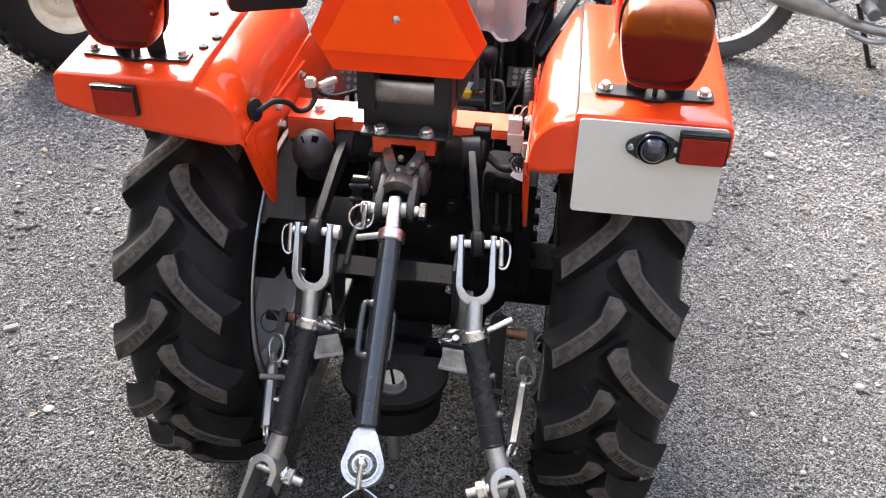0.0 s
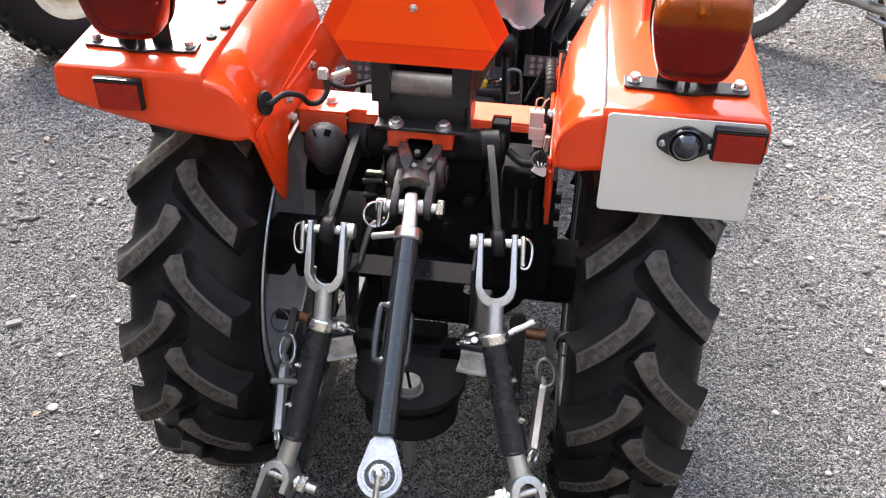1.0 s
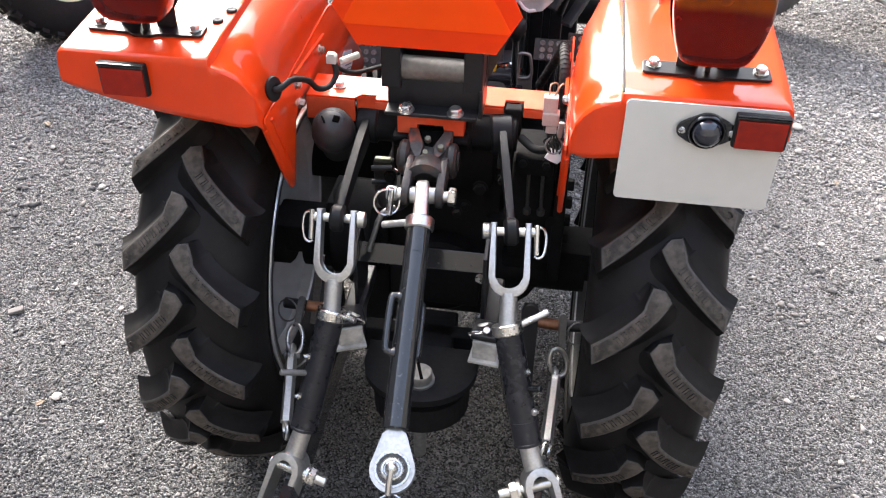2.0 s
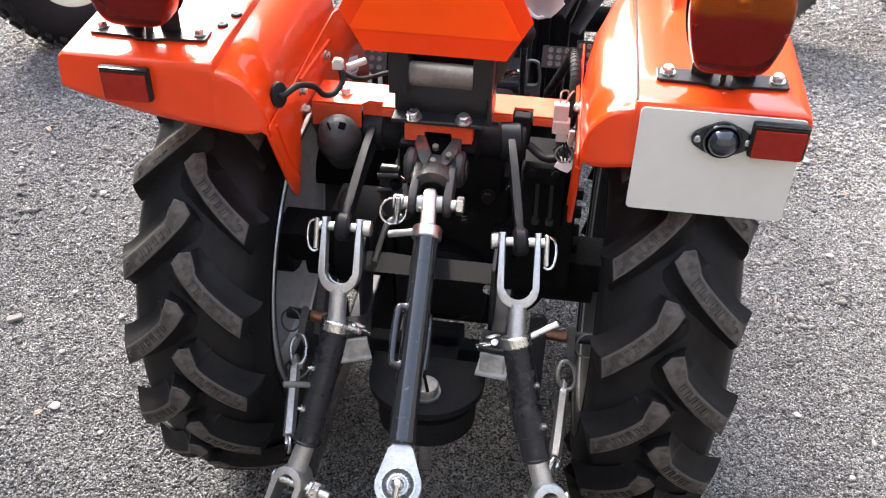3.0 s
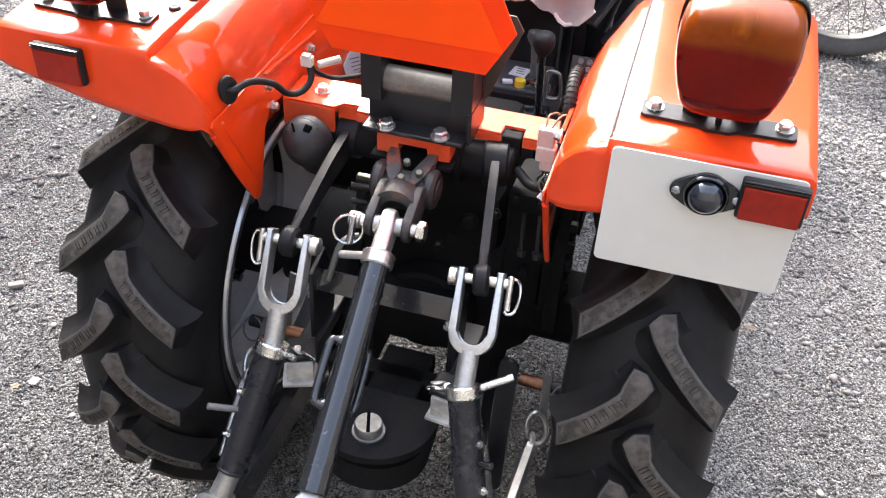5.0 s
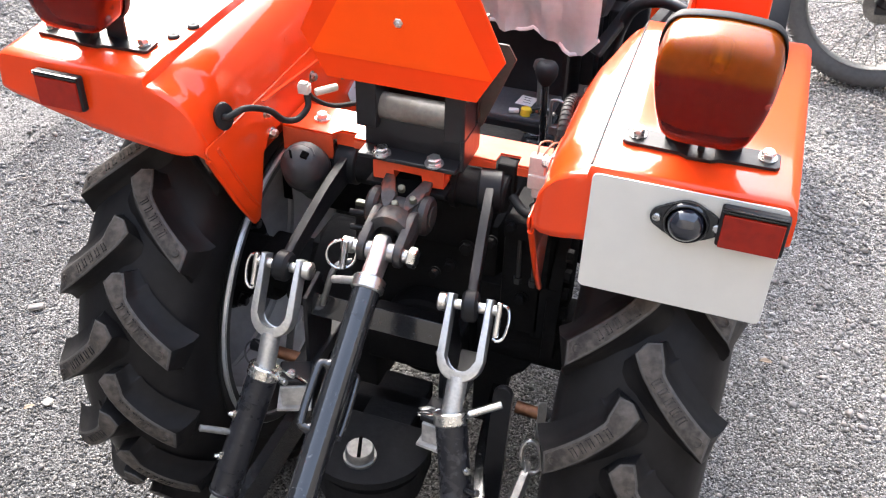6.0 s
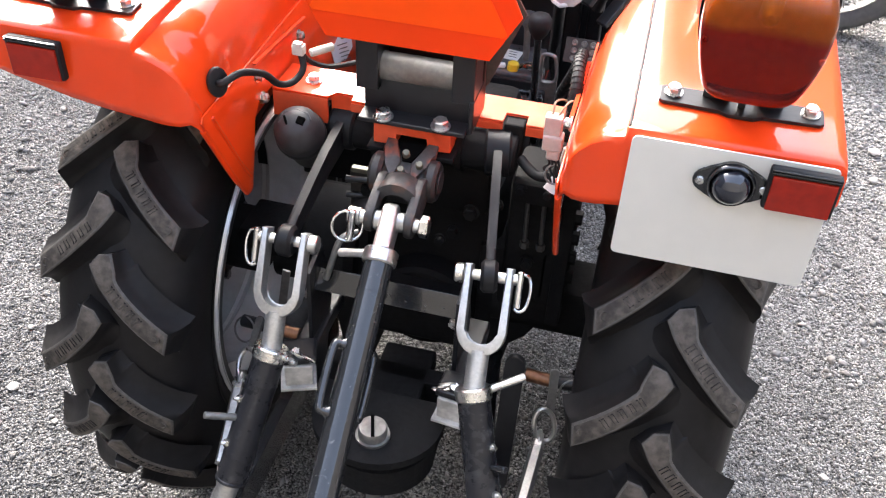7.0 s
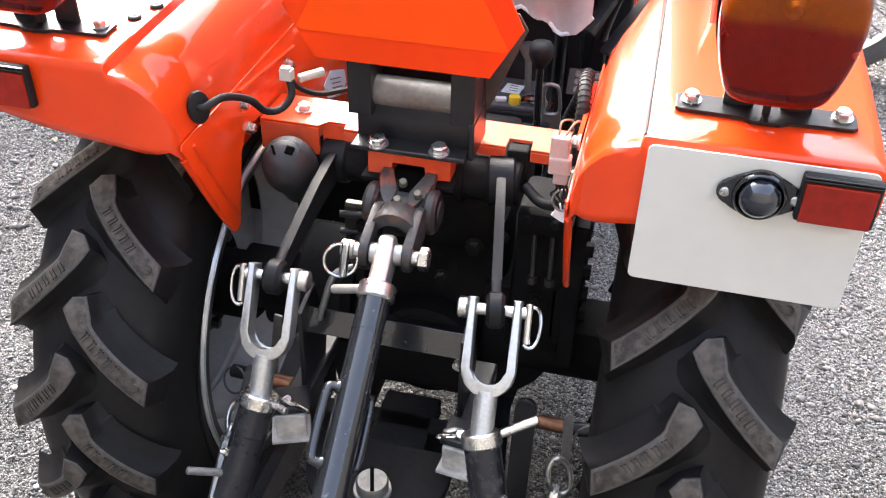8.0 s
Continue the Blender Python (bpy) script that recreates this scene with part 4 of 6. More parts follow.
for s in (-1, 1):
    bm = bmesh.new()
    outline = [(0.085, 0.515), (0.190, 0.515), (0.203, 0.42), (0.165, 0.352), (0.138, 0.335), (0.125, 0.22), (0.085, 0.22)]
    prism(bm, [(MID + s * (u - MID * s), v) for u, v in (outline if s > 0 else outline[::-1])], 0.09, Matrix.Translation((0, -0.112, 0)) @ Matrix(((1, 0, 0, 0), (0, 0, 1, 0), (0, 1, 0, 0), (0, 0, 0, 1))), bevel=0.004)
    tpart("final_drive_case", bm, CAST, None, "black cast final drive case", smooth=True)
bm = bmesh.new()
prism(bm, hull_link(0.0135, 0.0135, 0.21), 0.010, Matrix.Translation((0.174, -0.272, 0.462)) @ Matrix(((0, 1, 0, 0), (-0.16, 0, -0.987, 0), (-0.987, 0, 0.16, 0), (0, 0, 0, 1))), bevel=0.002)
tpart("link_plate", bm, BLACK, None, "black round-topped link plate")
for k in range(4):
    bm = bmesh.new()
    cyl(bm, (0.213, -0.125, 0.50 + 0.035 * k), (0.223, -0.125, 0.50 + 0.035 * k), 0.010, n=6, bevel=0.001)
    tpart("casing_bolt", bm, CAST)

# rock shaft and its arms
bm = bmesh.new()
cyl(bm, (-0.128, -0.142, 0.697), (0.128, -0.142, 0.697), 0.027, n=28, bevel=0.003)
cyl(bm, (-0.060, -0.142, 0.697), (-0.052, -0.142, 0.697), 0.033, n=28)
cyl(bm, (0.060, -0.142, 0.697), (0.052, -0.142, 0.697), 0.033, n=28)
tpart("rock_shaft", bm, CAST, None, "black lift rock shaft", smooth=True)


def build_lift_arm(x0, x1, eye_y, eye_z, thick):
    top, eye = Vector((x0, -0.142, 0.697)), Vector((x1, eye_y, eye_z))
    d = eye - top
    flat = Vector((1, 0, 0))
    along = (d - flat * 0).normalized()
    flat = (flat - along * flat.dot(along)).normalized()
    up = flat.cross(along)
    m = Matrix.Translation(top - flat * thick / 2) @ Matrix((along, up, flat)).transposed().to_4x4()
    bm = bmesh.new()
    L = d.length
    prism(bm, [(0.0, -0.024), (0.03, -0.0235), (0.08, -0.0240), (L * 0.6, -0.0200), (L - 0.03, -0.0140), (L, -0.0120), (L, 0.0120), (L - 0.03, 0.0100), (L * 0.6, 0.0085), (0.08, 0.0095), (0.02, 0.016), (-0.010, 0.018), (-0.020, 0.0), (-0.010, -0.018)], thick, m, bevel=0.0046)
    cyl(bm, eye - flat * 0.010, eye + flat * 0.010, 0.0195, n=36, bevel=0.004)
    cyl(bm, top - flat * 0.017, top + flat * 0.017, 0.031, n=28, bevel=0.003)
    return tpart("lift_arm", bm, FORGED, None, "black forged lift arm", smooth=True)


build_lift_arm(-0.103, -0.106, -0.350, 0.660, 0.0110)
build_lift_arm(0.103, 0.137, -0.336, 0.655, 0.0110)


def build_lift_rod(pin, bend, tube_end, clevis_end, out, ring_side):
    """An adjustable lift rod: forged upper clevis, collar, turnbuckle tube and lower clevis."""
    pin, bend, tube_end, clevis_end = (Vector(p) for p in (pin, bend, tube_end, clevis_end))
    down = (bend - pin).normalized()
    across = Vector((1, 0, 0))
    across = (across - down * across.dot(down)).normalized()
    face = across.cross(down)
    m = Matrix.Translation(pin) @ Matrix((across, down, face)).transposed().to_4x4() @ Matrix.Translation((0, 0, -0.010))
    outer, inner = [], []
    depth = 0.076
    for k in range(13):
        a = math.pi * k / 12
        outer.append((0.0285 * math.cos(a), depth - 0.012 + 0.0285 * math.sin(a)))
        inner.append((0.0195 * math.cos(a), depth - 0.012 + 0.0175 * math.sin(a)))
    outline = [(0.0285, -0.012), *outer, (-0.0285, -0.012), (-0.0195, -0.012), *reversed(inner), (0.0195, -0.012)]
    bm = bmesh.new()
    prism(bm, outline, 0.020, m, bevel=0.002)
    stem0 = pin + down * (depth + 0.010)
    tube(bm, curve_points([stem0, stem0 + (bend - stem0) * 0.55, bend], 4), 0.0125, 18)
    rod = tpart("lift_rod", bm, CASTZINC, None, "zinc-plated adjustable lift rod with black turnbuckle tube", smooth=True)
    bm = bmesh.new()
    cyl(bm, pin - across * 0.036, pin + across * 0.036, 0.0065, n=16)
    head = -ring_side
    cyl(bm, pin + across * head * 0.029, pin + across * head * 0.040, 0.0115, n=20, bevel=0.0015)
    tpart("clevis_pin", bm, ZINC, rod, smooth=True)
    # lynch pin with its sprung ring
    e = pin + across * ring_side * 0.036
    bm = bmesh.new()
    cyl(bm, e - face * 0.004 - down * 0.010, e + down * 0.032, 0.004, n=12, bevel=0.0008)
    tube(bm, curve_points([e - down * 0.008, e + across * ring_side * 0.010 - down * 0.004, e + across * ring_side * 0.013 + down * 0.012, e + across * ring_side * 0.010 + down * 0.030, e + across * ring_side * 0.003 + down * 0.036, e - across * ring_side * 0.003 + down * 0.033], 5), 0.0020, 8)
    tpart("lynch_pin", bm, CHROME, rod, smooth=True)
    # collar and tube
    axis = (tube_end - bend).normalized()
    bm = bmesh.new()
    cyl(bm, bend - axis * 0.006, bend + axis * 0.010, 0.0215, n=32, bevel=0.0018)
    tpart("collar", bm, ZINC, rod, smooth=True)
    bm = bmesh.new()
    side = axis.cross(Vector((0, 0, 1))).normalized()
    if side.x * out < 0:
        side = -side
    h0 = bend + side * 0.020
    if out > 0:
        cyl(bm, h0, h0 + side * 0.042 - axis * 0.004 - Vector((0, 0, -0.006)), 0.0050, n=12, bevel=0.0008)
    else:
        h0 = bend - side * 0.020
        cyl(bm, h0, h0 - side * 0.020 + Vector((0, -0.002, 0.003)), 0.0042, n=12, bevel=0.0008)
    tpart("collar_peg", bm, ZINC, rod, smooth=True)
    bm = bmesh.new()
    s = -1 if out > 0 else 1
    e = bend + Vector((s * 0.022, 0.004, 0.001))
    tube(bm, curve_points([e, e + Vector((s * 0.006, -0.004, 0.004)), e + Vector((s * 0.014, -0.006, 0.002)), e + Vector((s * 0.018, -0.004, -0.002)), e + Vector((s * 0.012, -0.003, -0.003)), e + Vector((s * 0.003, 0.0, 0.0))], 4), 0.0013, 6)
    tpart("locking_pin", bm, ZINC, rod, smooth=True)
    bm = bmesh.new()
    cyl(bm, bend + axis * 0.008, tube_end, 0.0195, n=32, bevel=0.002)
    L = (tube_end - bend).length
    for f in (0.24, 0.80):
        c = bend + axis * L * f
        cyl(bm, c - axis * 0.001, c + axis * 0.001, 0.0203, n=32)
    cyl(bm, tube_end - axis * 0.004, tube_end + axis * 0.001, 0.0205, n=32, bevel=0.001)
    turn = tpart("turnbuckle_tube", bm, WORN, rod, "black-painted turnbuckle tube", smooth=True)
    view = Vector((0.1, -0.75, 0.62))
    rightward = axis.cross(view).normalized()
    toward = (view - axis * view.dot(axis)).normalized()
    spot = (rightward * (0.65 if out > 0 else -0.8) * (1 if rightward.x > 0 else -1) + toward * 0.6).normalized()
    for f in (0.38, 0.72):
        c = bend + axis * L * f + spot * 0.019
        bm = bmesh.new()
        cyl(bm, c, c + spot * 0.004, 0.0052, n=6)
        cyl(bm, c + spot * 0.004, c + spot * 0.009, 0.0032, 0.0022, n=12)
        tpart("grease_nipple", bm, ZINC, rod)
    c = bend + axis * L * 0.52 + spot * 0.018
    bm = bmesh.new()
    cyl(bm, c, c + spot * (0.022 if out > 0 else 0.040), 0.0045, n=14, bevel=0.001)
    tpart("turning_peg", bm, BLACK_GLOSS if out > 0 else STEEL, rod, smooth=True)
    # lower end
    end_way = (clevis_end - tube_end).normalized()
    bm = bmesh.new()
    cyl(bm, tube_end - axis * 0.004, clevis_end, 0.0135, 0.0150, n=24)
    ex = Vector((1, 0, 0))
    ex = (ex - end_way * ex.dot(end_way)).normalized()
    ez = ex.cross(end_way)
    # a long narrow stirrup
    m2 = Matrix.Translation(clevis_end) @ Matrix((ex, end_way, ez)).transposed().to_4x4() @ Matrix.Rotation(radians(-14 * out), 4, "Y") @ Matrix.Translation((0, 0.012, -0.019))
    o2 = [(0.0235 * math.cos(math.pi + math.pi * k / 12), 0.0235 * math.sin(math.pi + math.pi * k / 12)) for k in range(13)]
    i2 = [(0.0145 * math.cos(math.pi + math.pi * k / 12), 0.0145 * math.sin(math.pi + math.pi * k / 12)) for k in range(13)]
    prism(bm, [*o2, (0.0235, 0.115), (0.0145, 0.115), *reversed(i2), (-0.0145, 0.115), (-0.0235, 0.115)], 0.038, m2, bevel=0.0025)
    low = tpart("lower_clevis", bm, CASTZINC, rod, "forged zinc lower clevis", smooth=True)
    c = clevis_end + end_way * 0.016
    s = 1 if out < 0 else -1
    bm = bmesh.new()
    cyl(bm, c - ex * s * 0.03, c + ex * s * 0.058, 0.0075, n=18, bevel=0.001)
    cyl(bm, c + ex * s * 0.030, c + ex * s * 0.042, 0.0135, n=6, bevel=0.0015)
    cyl(bm, c + ex * s * 0.026, c + ex * s * 0.030, 0.016, n=22)
    tpart("clevis_bolt", bm, ZINC, rod, smooth=True)
    return rod


build_lift_rod((-0.107, -0.350, 0.660), (-0.104, -0.424, 0.548), (-0.134, -0.508, 0.394), (-0.148, -0.530, 0.352), -1, -1)
build_lift_rod((0.137, -0.336, 0.655), (0.145, -0.424, 0.555), (0.189, -0.508, 0.418), (0.205, -0.532, 0.385), 1, 1)

# ---- top link ----
A, B, C = Vector((0.0105, -0.352, 0.6655)), Vector((0.0175, -0.589, 0.508)), Vector((0.0215, -0.632, 0.480))
axis = (B - A).normalized()
pin = Vector((0.006, -0.300, 0.678))
bm = bmesh.new()
# flat eye with its neck, on edge
flat = Vector((1, 0, 0))
along = (A - pin).normalized()
flat = (flat - along * flat.dot(along)).normalized()
up = flat.cross(along)
m = Matrix.Translation(pin - flat * 0.0095) @ Matrix((along, up, flat)).transposed().to_4x4()
prism(bm, hull_link(0.0215, 0.013, (A - pin).length), 0.019, m, bevel=0.0055)
cyl(bm, pin - flat * 0.019, pin + flat * 0.019, 0.012, n=24, bevel=0.0015)
top_link = tpart("top_link", bm, CASTZINC, None, "black adjustable top link with zinc ball ends", smooth=True)
bm = bmesh.new()
cyl(bm, A - axis * 0.008, A + axis * 0.010, 0.0205, n=36, bevel=0.002)
tpart("lock_collar", bm, ZINC, top_link, smooth=True)
bm = bmesh.new()
cyl(bm, A + Vector((-0.016, 0.006, -0.004)), A + Vector((-0.056, 0.016, -0.020)), 0.0052, n=14, bevel=0.001)
tpart("lock_peg", bm, CASTZINC, top_link, smooth=True)
bm = bmesh.new()
cyl(bm, A + axis * 0.008, B, 0.0172, n=40, bevel=0.002)
L = (B - A).length
for f in (0.155, 0.875):
    c = A + axis * L * f
    cyl(bm, c - axis * 0.001, c + axis * 0.001, 0.0181, n=40)
tpart("turnbuckle_tube", bm, BLACK_GLOSS, top_link, "scuffed glossy black turnbuckle tube", smooth=True)
sidew = axis.cross(Vector((0, 0, 1))).normalized()
if sidew.x > 0:
    sidew = -sidew
rise = sidew.cross(axis).normalized()
if rise.z < 0:
    rise = -rise
for s, lift in ((1, 0.55), (-1, -1.6)):
    off = (sidew * s + rise * lift).normalized()
    a, b = A + axis * L * 0.385, A + axis * L * 0.655
    bm = bmesh.new()
    tube(bm, curve_points([a + off * 0.014, a + off * 0.022, a + off * 0.028 + axis * 0.008, b + off * 0.028 - axis * 0.008, b + off * 0.022, b + off * 0.014], 5), 0.0050, 12)
    for e in (a, b):
        lathe(bm, [(0.0, 0.0075), (0.003, 0.0065), (0.005, 0.0045)], aim(e + off * 0.0165, e + off * 0.03)[0], 14)
    tpart("turning_handle", bm, BLACK_GLOSS, top_link, smooth=True)
# rear ball eye: its face towards the sky behind
ez = Vector((0.05, -0.62, 0.78)).normalized()
ey = (C - B).normalized()
ez = (ez - ey * ez.dot(ey)).normalized()
ex = ey.cross(ez)
m = Matrix.Translation(C) @ Matrix((ex, ey, ez)).transposed().to_4x4()
bm = bmesh.new()
ring = [(0.029 * math.cos(radians(-28 + 236 * k / 28)), 0.029 * math.sin(radians(-28 + 236 * k / 28))) for k in range(29)]
prism(bm, ring + [(-0.0125, -0.044), (-0.0125, -0.052), (0.0125, -0.052), (0.0125, -0.044)], 0.017, Matrix.Translation((0, 0, 0)) @ m @ Matrix.Translation((0, 0, -0.0085)), bevel=0.003)
ball_end = tpart("ball_end", bm, CASTZINC, top_link, "forged zinc ball end", smooth=True)
bm = bmesh.new()
lathe(bm, [(0.0086, 0.0195), (0.0105, 0.0200), (0.0105, 0.0225), (0.0086, 0.0232)], m, 40, closed=True)
tpart("eye_lip", bm, ZINC, top_link, smooth=True)
bm = bmesh.new()
lathe(bm, [(0.0080, 0.0150), (0.0092, 0.0150), (0.0092, 0.0196), (0.0080, 0.0196)], m, 40, closed=True)
tpart("eye_groove", bm, STEEL_DARK, top_link, smooth=True)
bm = bmesh.new()
lathe(bm, [(-0.0115, 0.010), (-0.0115, 0.0125), (-0.006, 0.0160), (0.0, 0.0172), (0.006, 0.0168), (0.0105, 0.0155), (0.0135, 0.0135), (0.0140, 0.0115), (0.0120, 0.0100)], m, 36)
tpart("ball", bm, ZINC, top_link, "turned steel ball", smooth=True)
bm = bmesh.new()
cyl(bm, m @ Vector((0, 0, -0.02)), m @ Vector((0, 0, 0.018)), 0.0085, n=20)
lathe(bm, [(0.016, 0.0085), (0.021, 0.0085), (0.026, 0.006), (0.028, 0.002)], m, 20)
tube(bm, [m @ Vector((0, 0.002, 0.024)), m @ Vector((0.002, 0.016, 0.020)), m @ Vector((0.003, 0.031, 0.010))], 0.0042, 10)
tpart("hitch_pin", bm, CHROME, top_link, smooth=True)
bm = bmesh.new()
tube(bm, curve_points([m @ Vector((-0.004, 0.030, 0.0)), m @ Vector((-0.016, 0.037, -0.004)), m @ Vector((-0.030, 0.050, -0.008)), m @ Vector((-0.036, 0.075, -0.01)), m @ Vector((0.0, 0.092, -0.012)), m @ Vector((0.036, 0.075, -0.01)), m @ Vector((0.030, 0.050, -0.008)), m @ Vector((0.016, 0.037, -0.004)), m @ Vector((0.004, 0.030, 0.0))], 5), 0.0018, 8)
tpart("pin_wire", bm, CHROME, top_link, smooth=True)

# its pin with lynch pin
bm = bmesh.new()
cyl(bm, (-0.045, -0.300, 0.677), (0.050, -0.300, 0.679), 0.0085, n=20, bevel=0.001)
cyl(bm, (0.043, -0.300, 0.679), (0.054, -0.300, 0.679), 0.0135, n=6, bevel=0.0015)
cyl(bm, (-0.046, -0.300, 0.677), (-0.030, -0.300, 0.677), 0.0105, n=20, bevel=0.0015)
tpart("link_pin", bm, ZINC, top_link, smooth=True)
bm = bmesh.new()
cyl(bm, (-0.037, -0.310, 0.692), (-0.040, -0.318, 0.652), 0.0050, n=14, bevel=0.001)
tube(bm, ring_points((-0.044, -0.312, 0.668), 0.0185, (0.35, -0.85, 0.4), 24, 1.0), 0.0019, 8, closed=True)
tpart("lynch_pin", bm, CHROME, top_link, smooth=True)

# fork that holds it
bm = bmesh.new()
for x in (-0.0185, 0.0305):
    prism(bm, hull_link(0.021, 0.0170, 0.046), 0.011, Matrix.Translation((x - 0.0055, -0.254, 0.690)) @ Matrix(((0, 0, 1, 0), (-0.96, 0.28, 0, 0), (-0.28, -0.96, 0, 0), (0, 0, 0, 1))), bevel=0.003)
arch = [(0.006 + 0.031 * math.cos(radians(a)), 0.684 + 0.032 * math.sin(radians(a))) for a in range(0, 181, 15)]
inner = [(0.006 + 0.021 * math.cos(radians(a)), 0.684 + 0.019 * math.sin(radians(a))) for a in range(180, -1, -15)]
prism(bm, arch + inner, 0.030, Matrix.Translation((0, -0.278, 0)) @ Matrix(((1, 0, 0, 0), (0, 0, 1, 0), (0, 1, 0, 0), (0, 0, 0, 1))), bevel=0.002)
fork = tpart("link_fork", bm, FORK, None, "black cast top-link fork", smooth=True)
bm = bmesh.new()
lean = Euler((radians(20), 0, 0)).to_matrix()
seat_at = Matrix.Translation((0.002, -0.222, 0.694)) @ lean.to_4x4()
box(bm, (0.002, -0.222, 0.690), (0.066, 0.066, 0.030), lean, bevel=0.006)
for s in (-1, 1):
    cyl(bm, (0.002 + s * 0.027, -0.222, 0.690), (0.002 + s * 0.043, -0.222, 0.690), 0.0265, n=28, bevel=0.004)
    cyl(bm, (0.002 + s * 0.043, -0.222, 0.690), (0.002 + s * 0.046, -0.222, 0.690), 0.0150, n=20, bevel=0.001)
bracket_ob = tpart("link_bracket", bm, FORK, fork, "black cast bracket with rusty ribs", smooth=True)
# raised rusty ribs that close to a V, and a black patch for the shade in the hollow between them
for s in (-1, 1):
    bm = bmesh.new()
    prism(bm, [(s * 0.033, 0.040), (s * 0.020, 0.040), (s * 0.007, 0.008), (s * 0.010, -0.016), (s * 0.018, -0.020), (s * 0.024, 0.004), (s * 0.034, 0.022)], 0.009, seat_at @ Matrix.Translation((0, 0, 0.008)), bevel=0.003)
    tpart("rib", bm, RUST, bracket_ob, "rust-red cast rib", smooth=True)
bm = bmesh.new()
prism(bm, [(-0.018, 0.038), (0.018, 0.038), (0.006, 0.010), (-0.006, 0.010)], 0.004, seat_at @ Matrix.Translation((0, 0, 0.010)), bevel=0.001)
tpart("hollow_shade", bm, SLOT_SHADE, bracket_ob)
for x, y, z in ((0.000, -0.212, 0.714), (0.021, -0.226, 0.710), (0.000, -0.236, 0.705)):
    bm = bmesh.new()
    cyl(bm, (x, y, z), (x, y - 0.003, z + 0.008), 0.0048, n=10, bevel=0.001)
    tpart("stud", bm, GREENGREY, fork)

# ---- under-frame, draw bar and check chains ----
bm = bmesh.new()
box(bm, (0.008, -0.318, 0.580), (0.192, 0.005, 0.030), Euler((radians(-28), 0, 0)).to_matrix(), bevel=0.0008)
tpart("brace_bar", bm, BLACK_GLOSS, None, "black flat brace bar")
for x in (-0.092, 0.100):
    bm = bmesh.new()
    prism(bm, [(-0.335, 0.600), (-0.29, 0.612), (-0.26, 0.52), (-0.30, 0.40), (-0.34, 0.40)], 0.006, Matrix.Translation((x, 0, 0)) @ Matrix(((0, 0, 1, 0), (1, 0, 0, 0), (0, 1, 0, 0), (0, 0, 0, 1))), bevel=0.001)
    tpart("brace_plate", bm, BLACK)
    for z in (0.548, 0.452):
        bm = bmesh.new()
        hex_bolt(bm, (x - 0.004, -0.305 + 0.2 * (0.5 - z), z), (-0.6 if x < 0 else -0.6, -1, 0.2), 0.0055, 0.005, 0.0075)
        tpart("bolt", bm, ZINC)
bm = bmesh.new()
box(bm, (0.008, -0.165, 0.420), (0.150, 0.05, 0.080), bevel=0.006)
tpart("power_shaft_guard", bm, CAST, None, "black sheet-metal power shaft guard")
bm = bmesh.new()
box(bm, (0.008, -0.275, 0.375), (0.200, 0.028, 0.050), bevel=0.003)
tpart("lower_cross_bar", bm, CAST)
# half-round draw plate with its pin
bm = bmesh.new()
arc = [(0.018 + 0.086 * math.cos(radians(a)), -0.385 + 0.080 * math.sin(radians(a))) for a in range(180, 361, 9)]
prism(bm, arc + [(0.104, -0.345), (-0.068, -0.345)], 0.012, Matrix.Translation((0, 0, 0.418)), bevel=0.002)
prism(bm, [(x * 0.86 + 0.0025, (y + 0.35) * 0.86 - 0.35) for x, y in arc] + [(0.09, -0.33), (-0.055, -0.33)], 0.045, Matrix.Translation((0, 0, 0.345)), bevel=0.002)
box(bm, (0.018, -0.29, 0.385), (0.075, 0.13, 0.03), bevel=0.004)
draw = tpart("draw_plate", bm, CAST, None, "black half-round draw bar plate")
bm = bmesh.new()
lathe(bm, [(0.0, 0.022), (0.004, 0.022), (0.004, 0.0185), (0.016, 0.0185), (0.018, 0.0170), (0.018, 0.002)], Matrix.Translation((0.022, -0.421, 0.430)), 28)
cyl(bm, (0.022, -0.421, 0.43), (0.022, -0.421, 0.27), 0.010, n=18)
draw_pin = tpart("draw_pin", bm, STEEL, draw, "slotted zinc draw pin", smooth=True)
# a raised black bar stands in for the shaded slot
bm = bmesh.new()
box(bm, (0.022, -0.421, 0.4484), (0.0045, 0.033, 0.004), Euler((0, 0, radians(18))).to_matrix())
tpart("pin_slot", bm, SLOT_SHADE, draw_pin)
bm = bmesh.new()
cyl(bm, (0.010, -0.405, 0.325), (0.010, -0.20, 0.335), 0.016, n=18)
tpart("power_shaft", bm, STEEL, None, "dull steel power take-off shaft", smooth=True)
